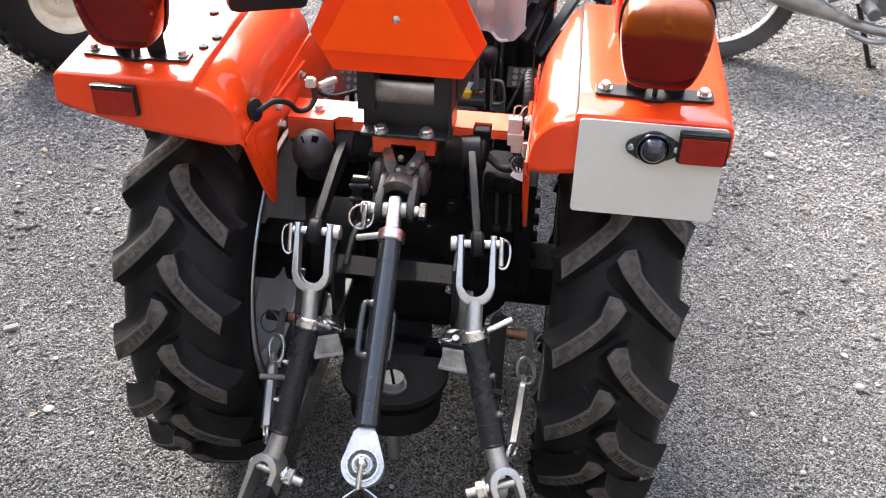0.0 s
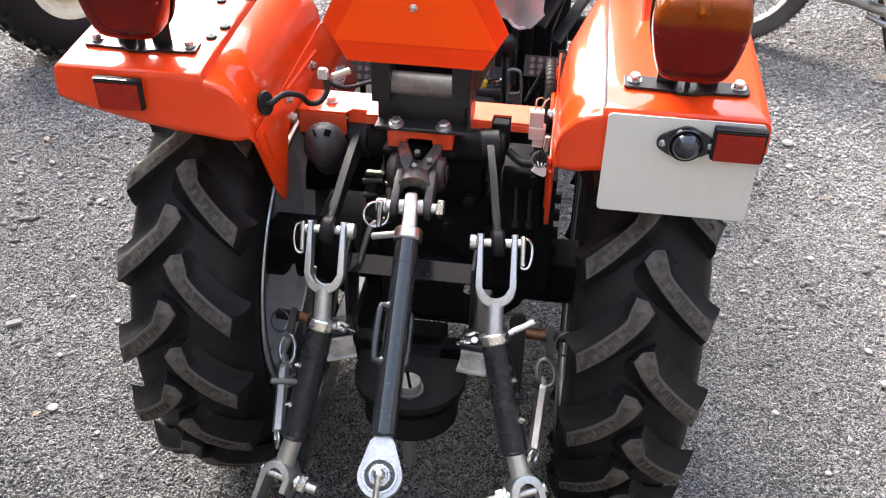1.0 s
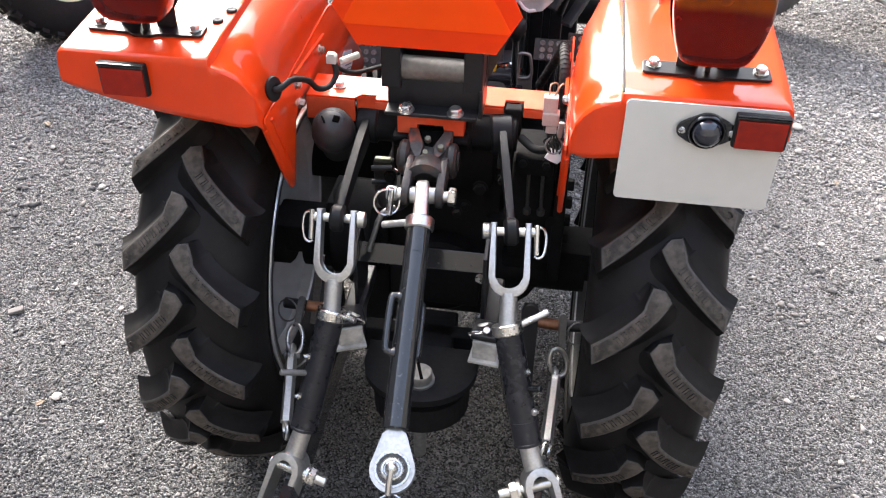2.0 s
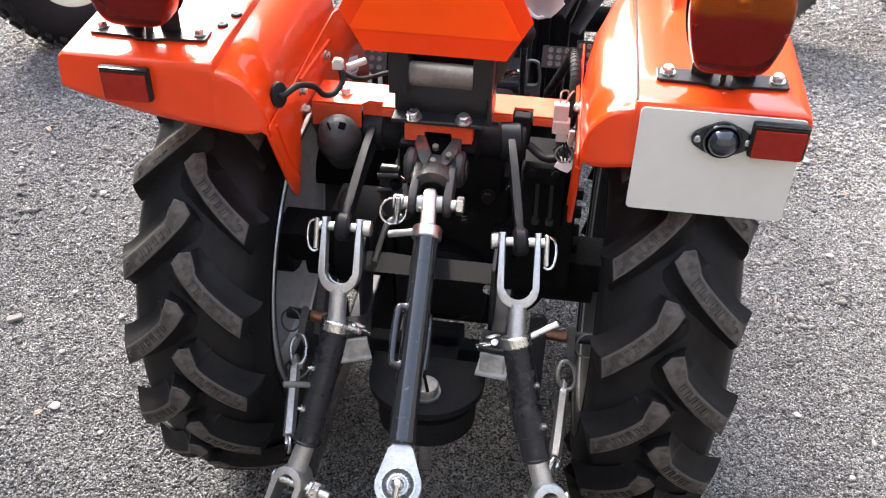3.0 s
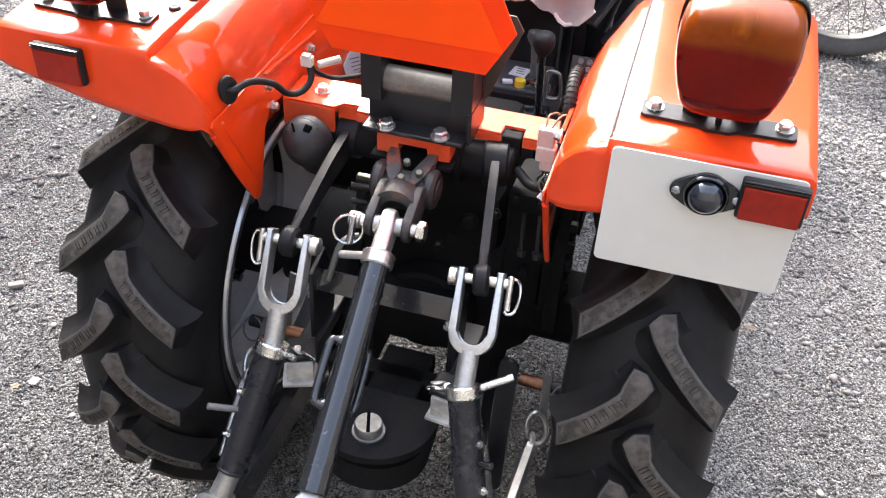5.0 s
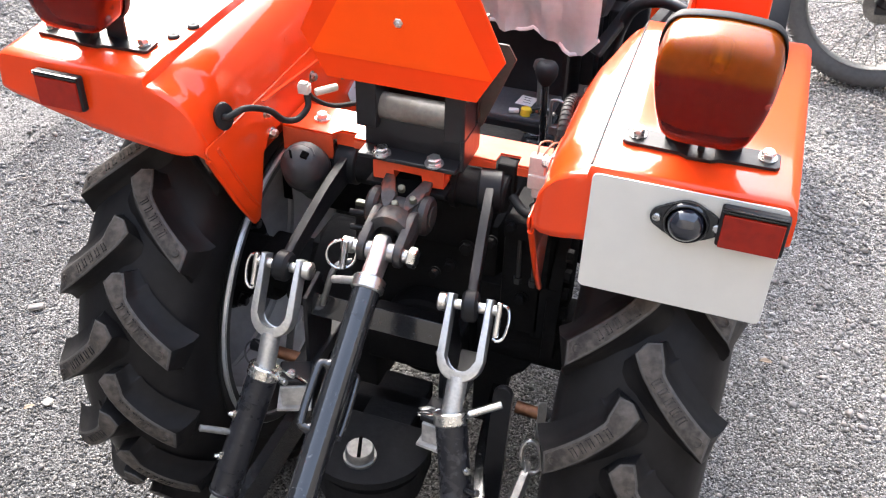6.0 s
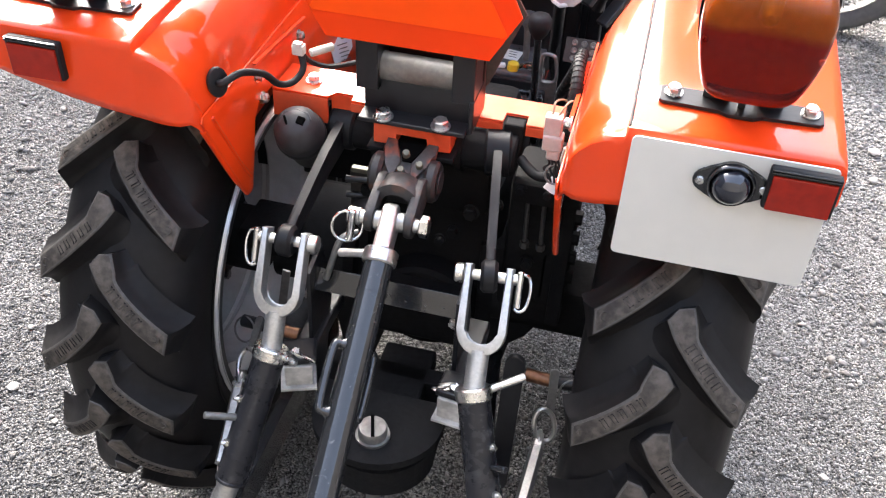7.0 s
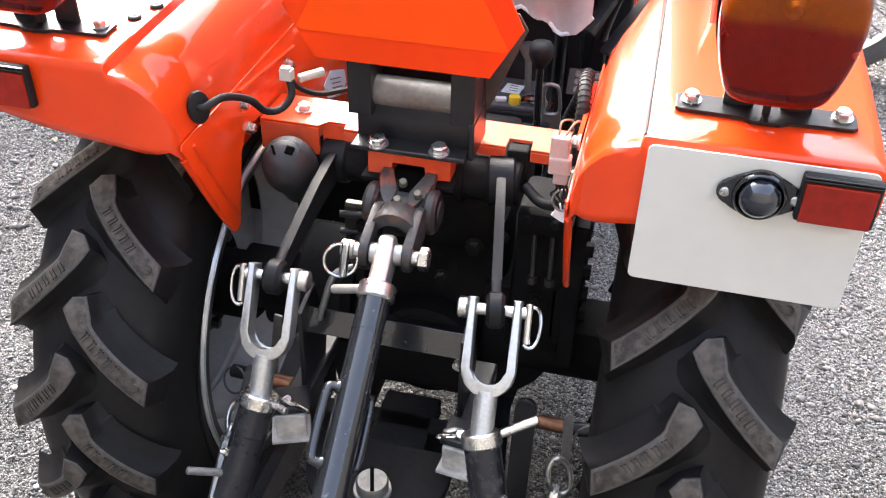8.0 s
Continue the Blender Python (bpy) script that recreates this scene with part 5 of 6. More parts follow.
# pale square blocks each side of it
for x in (-0.094, 0.114):
    turn = Euler((0, 0, radians(22 if x < 0 else -6))).to_matrix()
    bm = bmesh.new()
    box(bm, (x, -0.372, 0.470), (0.036, 0.034, 0.034), turn, bevel=0.002)
    box(bm, (x, -0.374, 0.451), (0.046, 0.042, 0.005), turn, bevel=0.001)
    block = tpart("stabiliser_block", bm, GREYPAINT, None, "dusty pale grey square block")
    bm = bmesh.new()
    box(bm, (x, -0.366, 0.492), (0.044, 0.040, 0.010), turn, bevel=0.003)
    box(bm, (x, -0.300, 0.478), (0.030, 0.13, 0.022), bevel=0.003)
    tpart("block_bracket", bm, BLACK, block)
    bm = bmesh.new()
    cyl(bm, (x, -0.375, 0.496), (x, -0.378, 0.505), 0.006, n=12, bevel=0.001)
    s = -1 if x > 0 else 1
    tube(bm, curve_points([(x + s * 0.004, -0.378, 0.501), (x + s * 0.014, -0.382, 0.504), (x + s * 0.024, -0.383, 0.501), (x + s * 0.027, -0.382, 0.496), (x + s * 0.020, -0.381, 0.495), (x + s * 0.006, -0.378, 0.498)], 4), 0.0014, 6)
    tpart("cotter_pin", bm, CHROME, block, smooth=True)


def build_lower_link(x0, x1):
    bm = bmesh.new()
    pts = [Vector((x0, -0.10, 0.285)), Vector((x0 * 0.7 + x1 * 0.3, -0.28, 0.295)), Vector((x1, -0.47, 0.30)), Vector((x1, -0.66, 0.31))]
    line = curve_points(pts, 6)
    rows = []
    for k, p in enumerate(line):
        h = 0.028 if k < len(line) - 3 else 0.024
        rows.append([bm.verts.new(p + Vector((sx * 0.008, 0, sz * h))) for sx, sz in ((-1, -1), (1, -1), (1, 1), (-1, 1))])
    for a, b in zip(rows, rows[1:]):
        for k in range(4):
            bm.faces.new((a[k], a[(k + 1) % 4], b[(k + 1) % 4], b[k]))
    bm.faces.new(rows[0])
    bm.faces.new(rows[-1])
    return tpart("lower_link", bm, BLACK_GLOSS, None, "black flat-bar lower lift link")


build_lower_link(-0.150, -0.147)
build_lower_link(0.125, 0.205)


def build_check_chain(s, x, pin0, pin1, hang, link, top, bottom):
    """Pin, hanging strap, chain link and hexagonal turnbuckle of one lower link."""
    bm = bmesh.new()
    cyl(bm, pin0, pin1, 0.0095, n=20)
    pin_ob = tpart("stabiliser_pin", bm, COPPER, None, "bare copper-coloured stabiliser pin", smooth=True)
    p1 = Vector(pin1)
    bm = bmesh.new()
    cyl(bm, p1, p1 + Vector((s * 0.040, 0, 0.002)), 0.0095, n=18, bevel=0.002)
    tpart("pin_end", bm, BLACK, pin_ob, smooth=True)
    bm = bmesh.new()
    tube(bm, ring_points(p1 + Vector((s * 0.032, -0.010, -0.006)), 0.0185, (0.3 * s, -0.8, 0.5), 24), 0.0016, 7, closed=True)
    tpart("pin_ring", bm, STEEL, pin_ob, smooth=True)
    hang, link, top, bottom = (Vector(v) for v in (hang, link, top, bottom))
    bm = bmesh.new()
    d = link - hang
    along = d.normalized()
    facing_out = Vector((0.25 * s, -0.8, 0.55))
    facing_out = (facing_out - along * facing_out.dot(along)).normalized()
    m = Matrix.Translation(hang) @ Matrix((along, facing_out.cross(along), facing_out)).transposed().to_4x4()
    prism(bm, hull_link(0.0060, 0.0055, d.length), 0.005, m, bevel=0.001)
    tpart("hanging_strap", bm, STEEL, pin_ob)
    bm = bmesh.new()
    mid = (link + top) / 2
    m = Matrix.Translation(mid) @ Matrix((along, facing_out.cross(along), facing_out)).transposed().to_4x4() @ Matrix.Rotation(radians(12), 4, "Z")
    tube(bm, [m @ Vector((0.0205 * math.cos(a) + 0.004 * math.copysign(1, math.cos(a)) * abs(math.cos(a)) ** 0.5, 0.0140 * math.sin(a), 0)) for a in (2 * math.pi * k / 24 for k in range(24))], 0.0036, 10, closed=True)
    chain = tpart("check_chain", bm, ZINC, None, "zinc check chain with hexagonal turnbuckle", smooth=True)
    bm = bmesh.new()
    tube(bm, ring_points(mid + (top - link) * 0.35 + Vector((0, 0, -0.004)), 0.009, (1, 0.1, 0.2), 20, 1.5), 0.0030, 8, closed=True)
    tpart("chain_link", bm, ZINC, chain, smooth=True)
    way = (bottom - top).normalized()
    bm = bmesh.new()
    cyl(bm, top - way * 0.016, top + way * 0.012, 0.0045, n=12)
    cyl(bm, top, top + way * 0.010, 0.0090, n=6, bevel=0.001)
    tpart("eye_bolt", bm, ZINC, chain)
    bm = bmesh.new()
    cyl(bm, top + way * 0.010, bottom, 0.0095, n=6, bevel=0.0012)
    tpart("turnbuckle", bm, CASTZINC, chain, "dull steel hexagonal turnbuckle")
    bm = bmesh.new()
    tube(bm, ring_points(bottom + way * 0.012, 0.011, (0.9 * s, -0.4, 0.2), 20, 1.3), 0.0032, 8, closed=True)
    tpart("end_hook", bm, ZINC, chain, smooth=True)


build_check_chain(1, 0.23, (0.186, -0.242, 0.410), (0.222, -0.242, 0.408), (0.2255, -0.252, 0.436), (0.2285, -0.272, 0.386), (0.223, -0.316, 0.362), (0.217, -0.448, 0.355))
build_check_chain(-1, -0.2, (-0.150, -0.240, 0.388), (-0.200, -0.240, 0.390), (-0.203, -0.252, 0.412), (-0.203, -0.285, 0.388), (-0.203, -0.335, 0.366), (-0.183, -0.448, 0.330))
bm = bmesh.new()
cyl(bm, (-0.214, -0.335, 0.362), (-0.188, -0.335, 0.364), 0.0045, n=12)
tpart("cross_peg", bm, STEEL)

bm = bmesh.new()
box(bm, (-0.193, -0.200, 0.392), (0.012, 0.004, 0.160), Euler((0, radians(9), 0)).to_matrix(), bevel=0.0010)
tpart("side_strap", bm, STEEL, None, "dull steel side strap")

# ---- rubber-capped cylinder, wiring and hoses ----
bm = bmesh.new()
m, L = aim((-0.153, -0.150, 0.654), (-0.1435, -0.222, 0.739))
lathe(bm, [(0, 0.026), (L * 0.30, 0.028), (L * 0.50, 0.0310), (L * 0.62, 0.0320), (L * 0.72, 0.0318), (L * 0.82, 0.0300), (L * 0.90, 0.025), (L * 0.96, 0.019), (L * 0.985, 0.015), (L * 1.0, 0.010), (L * 1.005, 0.001)], m, 40)
GREYRUBBER = material("dusty_black_rubber", (0.020, 0.020, 0.022), 0.55, vary=0.3, scale=30, bump=0.2, dust=(0.05, 0.05, 0.05), dust_amount=0.4, dust_scale=40)
cap = tpart("hydraulic_cap", bm, GREYRUBBER, None, "dusty black rubber cap with moulded slots", smooth=True)
# raised black blocks stand in for shade in the moulded slots
for dx, dy, wide, deep, rot in ((-0.011, 0.003, 0.0028, 0.012, 24), (0.008, 0.004, 0.0095, 0.010, -14)):
    bm = bmesh.new()
    q = m @ Vector((dx, dy, L * 0.985))
    box(bm, q, (wide, deep, 0.010), m.to_3x3() @ Matrix.Rotation(radians(rot), 3, "Z"), bevel=0.001)
    tpart("cap_slot", bm, SLOT_SHADE, cap)
bm = bmesh.new()
prism(bm, [(-0.0225, 0.002), (-0.016, 0.016), (0.0, 0.021), (0.015, 0.017), (0.020, 0.008), (0.006, -0.002), (-0.012, -0.006)], 0.004, m @ Matrix.Translation((0, 0, L * 0.925)), bevel=0.0015)
tpart("cap_facet", bm, GREYRUBBER, cap, smooth=True)
bm = bmesh.new()
lathe(bm, [(L * 0.50, 0.0312), (L * 0.53, 0.0330), (L * 0.60, 0.0336), (L * 0.63, 0.0322)], m, 40, closed=True)
tpart("cap_band", bm, GREYRUBBER, cap, smooth=True)

grommet_m = aim((-0.197, -0.302, 0.829), (-0.150, -0.335, 0.832))[0]
bm = bmesh.new()
lathe(bm, [(-0.003, 0.006), (-0.003, 0.0165), (0.002, 0.0165), (0.0035, 0.0140), (0.0035, 0.006)], grommet_m @ Matrix.Diagonal((0.75, 1.1, 1, 1)), 24)
grommet = tpart("grommet", bm, PLASTIC, None, "black rubber cable grommet in the fender", smooth=True)
bm = bmesh.new()
tube(bm, curve_points([(-0.200, -0.300, 0.829), (-0.188, -0.306, 0.832), (-0.175, -0.285, 0.836), (-0.164, -0.250, 0.818), (-0.158, -0.226, 0.794), (-0.146, -0.210, 0.790), (-0.138, -0.195, 0.802), (-0.143, -0.188, 0.822)], 6), 0.0043, 10)
tpart("lamp_cable", bm, CABLE, grommet, smooth=True)
bm = bmesh.new()
tube(bm, curve_points([(-0.143, -0.188, 0.822), (-0.140, -0.170, 0.80), (-0.120, -0.150, 0.785), (-0.080, -0.130, 0.790), (-0.040, -0.115, 0.795)], 6), 0.0035, 8)
tpart("loom", bm, CABLE, grommet, smooth=True)
bm = bmesh.new()
box(bm, (-0.145, -0.188, 0.8235), (0.015, 0.012, 0.013), bevel=0.0015)
box(bm, (-0.145, -0.190, 0.8310), (0.011, 0.009, 0.005), bevel=0.0010)
tpart("connector", bm, WHITE_PL, grommet, "cream plastic cable connector")
bm = bmesh.new()
cyl(bm, (-0.134, -0.180, 0.816), (-0.112, -0.158, 0.818), 0.0052, n=10, bevel=0.001)
tpart("sleeve", bm, WHITE_PL, grommet, smooth=True)
# six-sided sticker on the fender's inner wall, its print too small to read
side_on = Matrix(((0, 0, 1, 0), (1, 0, 0, 0), (0, 1, 0, 0), (0, 0, 0, 1)))
bm = bmesh.new()
prism(bm, [(0.055, 0.692), (0.068, 0.666), (0.118, 0.647), (0.150, 0.656), (0.142, 0.680), (0.084, 0.703)], 0.0008, Matrix.Translation((-0.1968, 0, 0)) @ side_on)
sticker = tpart("sticker", bm, STICKER, left_fender, "pale six-sided sticker with fine print")
bm = bmesh.new()
for k in range(5):
    y0, z0 = 0.078 + 0.004 * k, 0.692 - 0.0085 * k
    box(bm, (-0.1957, y0 + 0.024, z0 - 0.009), (0.0004, 0.046 - 0.008 * (k % 2), 0.0016), Euler((radians(-20), 0, 0)).to_matrix())
tpart("print", bm, INK, sticker)

bm = bmesh.new()
box(bm, (0.174, -0.196, 0.784), (0.021, 0.015, 0.026), bevel=0.002)
box(bm, (0.176, -0.198, 0.763), (0.024, 0.018, 0.020), bevel=0.002)
box(bm, (0.178, -0.199, 0.747), (0.016, 0.013, 0.014), bevel=0.002)
plug = tpart("wiring_plug", bm, WHITE_PL, None, "cream plastic wiring plug with loose wires")
for k in range(4):
    bm = bmesh.new()
    o = 0.004 * (k - 1.5)
    tube(bm, curve_points([(0.178 + o, -0.199, 0.742), (0.181 + o, -0.199, 0.732), (0.180 + 1.8 * o, -0.199, 0.724), (0.186 + 1.5 * o, -0.202, 0.716), (0.187 + o, -0.202, 0.705)], 5), 0.0015, 7)
    tpart("wire", bm, CABLE, plug, smooth=True)
for r, dz in ((0.012, 0.0),):
    bm = bmesh.new()
    tube(bm, ring_points((0.184, -0.203, 0.720 + dz), r, (0.1, -0.9, 0.4), 20), 0.0014, 7, closed=True)
    tpart("wire_loop", bm, STEEL, plug, smooth=True)
bm = bmesh.new()
prism(bm, [(-0.014, -0.004), (-0.006, 0.011), (0.002, 0.007), (0.011, 0.010), (0.014, -0.003), (0.006, -0.012), (-0.004, -0.009)], 0.010, Matrix.Translation((0.186, -0.196, 0.699)) @ Euler((radians(60), 0, 0)).to_matrix().to_4x4(), bevel=0.0015)
tpart("end_plug", bm, LABEL, plug, "white plastic end plug")
bm = bmesh.new()
cyl(bm, (0.193, -0.190, 0.752), (0.190, -0.192, 0.728), 0.0045, n=10, bevel=0.001)
tpart("sleeve", bm, WHITE_PL, plug, smooth=True)
for x in (-0.006, 0.008):
    bm = bmesh.new()
    tube(bm, curve_points([(0.174 + x * 0.5, -0.196, 0.796), (0.178 + x, -0.180, 0.806), (0.186 + x * 0.6, -0.15, 0.79), (0.184 + x, -0.12, 0.74)], 5), 0.0013, 7)
    tpart("wire", bm, WIRE_TAN, plug, smooth=True)
# short black hose below the notched plate
bm = bmesh.new()
tube(bm, curve_points([(0.133, -0.148, 0.697), (0.158, -0.168, 0.690), (0.182, -0.178, 0.704), (0.192, -0.172, 0.745)], 6), 0.0065, 12)
tpart("rubber_hose", bm, CABLE, None, "short black rubber hose", smooth=True)
# ribbed hose
bm = bmesh.new()
line = curve_points([(0.150, 0.10, 0.66), (0.172, 0.03, 0.74), (0.184, -0.04, 0.80), (0.186, -0.10, 0.82), (0.190, -0.145, 0.80), (0.189, -0.155, 0.75), (0.178, -0.14, 0.70)], 14)
tube(bm, line, 0.0075, 12)
hose = tpart("ribbed_hose", bm, PLASTIC, None, "black ribbed cable conduit", smooth=True)
bm = bmesh.new()
for p, q in zip(line[::2], line[1::2]):
    cyl(bm, p, p + (q - p).normalized() * 0.0018, 0.0084, n=12)
tagged(tpart("hose_ribs", bm, PLASTIC, hose), kind="stuff")
# thin vertical rods and a bracket beside the housing
bm = bmesh.new()
box(bm, (0.158, -0.150, 0.652), (0.060, 0.020, 0.030), bevel=0.003)
rods = tpart("valve_bracket", bm, CAST, None, "black cast valve bracket", smooth=True)
for x in (0.150, 0.172):
    bm = bmesh.new()
    cyl(bm, (x, -0.152, 0.640), (x + 0.002, -0.152, 0.566), 0.0030, n=10)
    cyl(bm, (x + 0.002, -0.152, 0.570), (x + 0.002, -0.152, 0.560), 0.0065, n=6)
    tpart("stay_rod", bm, STEEL_DARK, rods)
for x, y, z, r in ((0.140, -0.162, 0.662, 0.008), (0.176, -0.162, 0.662, 0.008), (0.158, -0.146, 0.530, 0.010), (0.135, -0.146, 0.500, 0.009), (0.110, -0.150, 0.620, 0.009), (0.075, -0.150, 0.60, 0.012), (0.052, -0.152, 0.565, 0.010), (0.045, -0.20, 0.585, 0.008), (-0.07, -0.155, 0.61, 0.010)):
    bm = bmesh.new()
    hex_bolt(bm, (x, y, z), (0, -1, 0.1), r * 0.8, 0.009, r)
    tpart("housing_bolt", bm, CAST)
bm = bmesh.new()
tube(bm, curve_points([(-0.034, -0.300, 0.652), (-0.048, -0.310, 0.650), (-0.055, -0.317, 0.640), (-0.062, -0.320, 0.615), (-0.070, -0.322, 0.586)], 5), 0.0042, 10)
tpart("control_lever", bm, STEEL, None, "bent dull steel rod over the brace bar", smooth=True)
# valve body beside the fork: a plate with a worn upper ledge, paler to paint in its lit edge, a round cast nose and a
# small spigot
bm = bmesh.new()
box(bm, (-0.082, -0.143, 0.603), (0.032, 0.014, 0.060), bevel=0.003)
lathe(bm, [(0.0, 0.030), (0.012, 0.029), (0.026, 0.025), (0.036, 0.018), (0.041, 0.010), (0.042, 0.002)], aim((-0.064, -0.145, 0.572), (-0.068, -0.190, 0.584))[0], 28)
valve = tpart("valve_body", bm, FORK, None, "dark cast valve body", smooth=True)
bm = bmesh.new()
box(bm, (-0.082, -0.149, 0.6355), (0.026, 0.010, 0.007), bevel=0.0015)
tpart("ledge", bm, GREENGREY, valve, "worn upper ledge, its lit edge put in as paler metal")
bm = bmesh.new()
prism(bm, [(-0.004, 0.0), (0.004, 0.0), (0.0022, 0.030), (-0.0012, 0.034)], 0.004, Matrix.Translation((-0.050, -0.186, 0.606)) @ Euler((radians(80), 0, 0)).to_matrix().to_4x4(), bevel=0.0006)
tpart("pointer", bm, STEEL, valve)
bm = bmesh.new()
cyl(bm, (-0.058, -0.175, 0.634), (-0.050, -0.186, 0.637), 0.0042, n=12, bevel=0.0008)
tpart("spigot", bm, BLACK_GLOSS, valve, smooth=True)
for z in (0.628, 0.602):
    bm = bmesh.new()
    cyl(bm, (-0.098, -0.165, z), (-0.066, -0.160, z), 0.0045, n=12)
    tpart("pipe_stub", bm, BLACK)

# ---- driver's place beyond the sign ----
for s in (-1, 1):
    bm = bmesh.new()
    w = 0.30 if s < 0 else 0.105
    box(bm, (MID + s * (0.09 + w / 2), 0.50, 0.40), (w, 0.70, 0.012), bevel=0.002)
    box(bm, (MID + s * (0.09 + w / 2), 0.15, 0.46), (w, 0.012, 0.13), bevel=0.002)
    tpart("foot_platform", bm, CAST, None, "black sheet-metal foot platform")
bm = bmesh.new()
box(bm, (0.020, 0.325, 0.53), (0.155, 0.185, 0.14), bevel=0.004)
battery = tpart("battery", bm, PLASTIC, None, "black battery with a white label and yellow cap")
bm = bmesh.new()
box(bm, (0.020, 0.325, 0.603), (0.150, 0.180, 0.010), bevel=0.003)
for k in range(5):
    box(bm, (-0.015, 0.36 + 0.011 * k, 0.609), (0.075, 0.004, 0.003), bevel=0.001)
tpart("lid", bm, material("dusty_grey_lid", (0.075, 0.075, 0.08), 0.30, vary=0.3, scale=40), battery)
bm = bmesh.new()
box(bm, (0.041, 0.298, 0.6088), (0.030, 0.034, 0.0012), Euler((0, 0, radians(-8))).to_matrix())
tpart("label", bm, LABEL, battery, "small white label")
bm = bmesh.new()
for k in range(3):
    box(bm, (0.041 + 0.001 * k, 0.308 - 0.009 * k, 0.6096), (0.014, 0.0013, 0.0008), Euler((0, 0, radians(-8))).to_matrix())
tpart("label_print", bm, INK, battery)
bm = bmesh.new()
lathe(bm, [(0, 0.010), (0.012, 0.009), (0.014, 0.006)], Matrix.Translation((0.052, 0.249, 0.608)), 16)
tpart("terminal_cap", bm, YELLOW, battery, "yellow terminal cap", smooth=True)
bm = bmesh.new()
tube(bm, curve_points([(0.060, 0.25, 0.612), (0.085, 0.24, 0.625), (0.10, 0.27, 0.60), (0.11, 0.30, 0.52)], 5), 0.006, 8)
tpart("battery_cable", bm, CHROME, battery, "bright clamp and cable", smooth=True)
bm = bmesh.new()
box(bm, (0.040, 0.178, 0.588), (0.125, 0.036, 0.040), bevel=0.009)
box(bm, (0.105, 0.225, 0.56), (0.022, 0.10, 0.09), bevel=0.004)
tpart("battery_tray", bm, BLACK_GLOSS, battery, smooth=True)
for x, y, dx, dy in ((0.030, 0.250, 0.018, 0.010), (0.083, 0.262, 0.018, 0.013)):
    bm = bmesh.new()
    box(bm, (x, y, 0.6115), (dx, dy, 0.007), Euler((0, 0, x * 9)).to_matrix(), bevel=0.002)
    tpart("terminal_clamp", bm, LABEL, battery, "pale plastic terminal clamp")
# gate plate beside the lever
bm = bmesh.new()
tube(bm, curve_points([(0.106, 0.20, 0.622), (0.105, 0.20, 0.662), (0.110, 0.20, 0.670), (0.122, 0.20, 0.669), (0.127, 0.20, 0.662), (0.131, 0.20, 0.632), (0.125, 0.20, 0.622), (0.112, 0.20, 0.620)], 4), 0.0032, 8, closed=True)
box(bm, (0.118, 0.204, 0.60), (0.030, 0.006, 0.045), bevel=0.002)
tpart("lever_gate", bm, STEEL, None, "grey steel lever gate", smooth=True)
# gear lever
bm = bmesh.new()
tube(bm, curve_points([(0.100, 0.185, 0.48), (0.101, 0.175, 0.58), (0.100, 0.168, 0.66), (0.099, 0.165, 0.722)], 5), 0.0060, 12)
lever = tpart("gear_lever", bm, BLACK_GLOSS, None, "black gear lever with a round knob", smooth=True)
bm = bmesh.new()
lathe(bm, [(-0.018, 0.007), (-0.010, 0.0125), (0.0, 0.0165), (0.010, 0.0165), (0.016, 0.013), (0.0185, 0.007), (0.0175, 0.002)], Matrix.Translation((0.099, 0.165, 0.732)) @ Matrix.Diagonal((1.1, 1.1, 1.1, 1)), 24)
tpart("knob", bm, PLASTIC, lever, "worn black plastic knob", smooth=True)
bm = bmesh.new()
lathe(bm, [(0, 0.030), (0.012, 0.028), (0.03, 0.020), (0.045, 0.010)], Matrix.Translation((0.097, 0.214, 0.545)), 20)
tpart("boot", bm, STEEL, lever, smooth=True)
bm = bmesh.new()
tube(bm, curve_points([(0.065, 0.30, 0.52), (0.066, 0.29, 0.62), (0.064, 0.285, 0.675)], 4), 0.0055, 10)
lathe(bm, [(-0.014, 0.007), (0.0, 0.014), (0.010, 0.012), (0.014, 0.004)], Matrix.Translation((0.064, 0.285, 0.685)), 18)
tpart("range_lever", bm, STEEL, None, "short grey range lever", smooth=True)


def build_pedal(x, y, z, w, h):
    bm = bmesh.new()
    tilt = Euler((radians(62), 0, 0)).to_matrix()
    box(bm, (x, y, z), (w, h, 0.004), tilt, bevel=0.0008)
    pedal = tpart("foot_pedal", bm, STEEL_DARK, None, "studded steel foot pedal")
    nx, ny = max(2, int(w / 0.016)), 3
    for i in range(nx):
        for j in range(ny):
            bm = bmesh.new()
            p = Vector((x, y, z)) + tilt @ Vector(((i - (nx - 1) / 2) * 0.0155, (j - 1) * h * 0.30, 0.002))
            nrm = tilt @ Vector((0, 0, 1))
            lathe(bm, [(0, 0.0056), (0.003, 0.0046), (0.003, 0.0026), (0.0008, 0.002)], aim(p, p + nrm)[0], 12)
            tpart("stud", bm, STEEL, pedal)
    bm = bmesh.new()
    cyl(bm, (x, y + 0.01, z - 0.01), (x, y + 0.05, z - 0.22), 0.007, n=10)
    tpart("pedal_arm", bm, BLACK, pedal)


build_pedal(0.168, 0.30, 0.634, 0.078, 0.042)
build_pedal(0.218, 0.34, 0.625, 0.050, 0.055)
build_pedal(-0.205, 0.30, 0.60, 0.060, 0.055)

# seat under clear film
bm = bmesh.new()
box(bm, (0.0, 0.455, 0.815), (0.34, 0.36, 0.075), bevel=0.028)
box(bm, (0.0, 0.63, 0.99), (0.33, 0.07, 0.32), Euler((radians(-10), 0, 0)).to_matrix(), bevel=0.028)
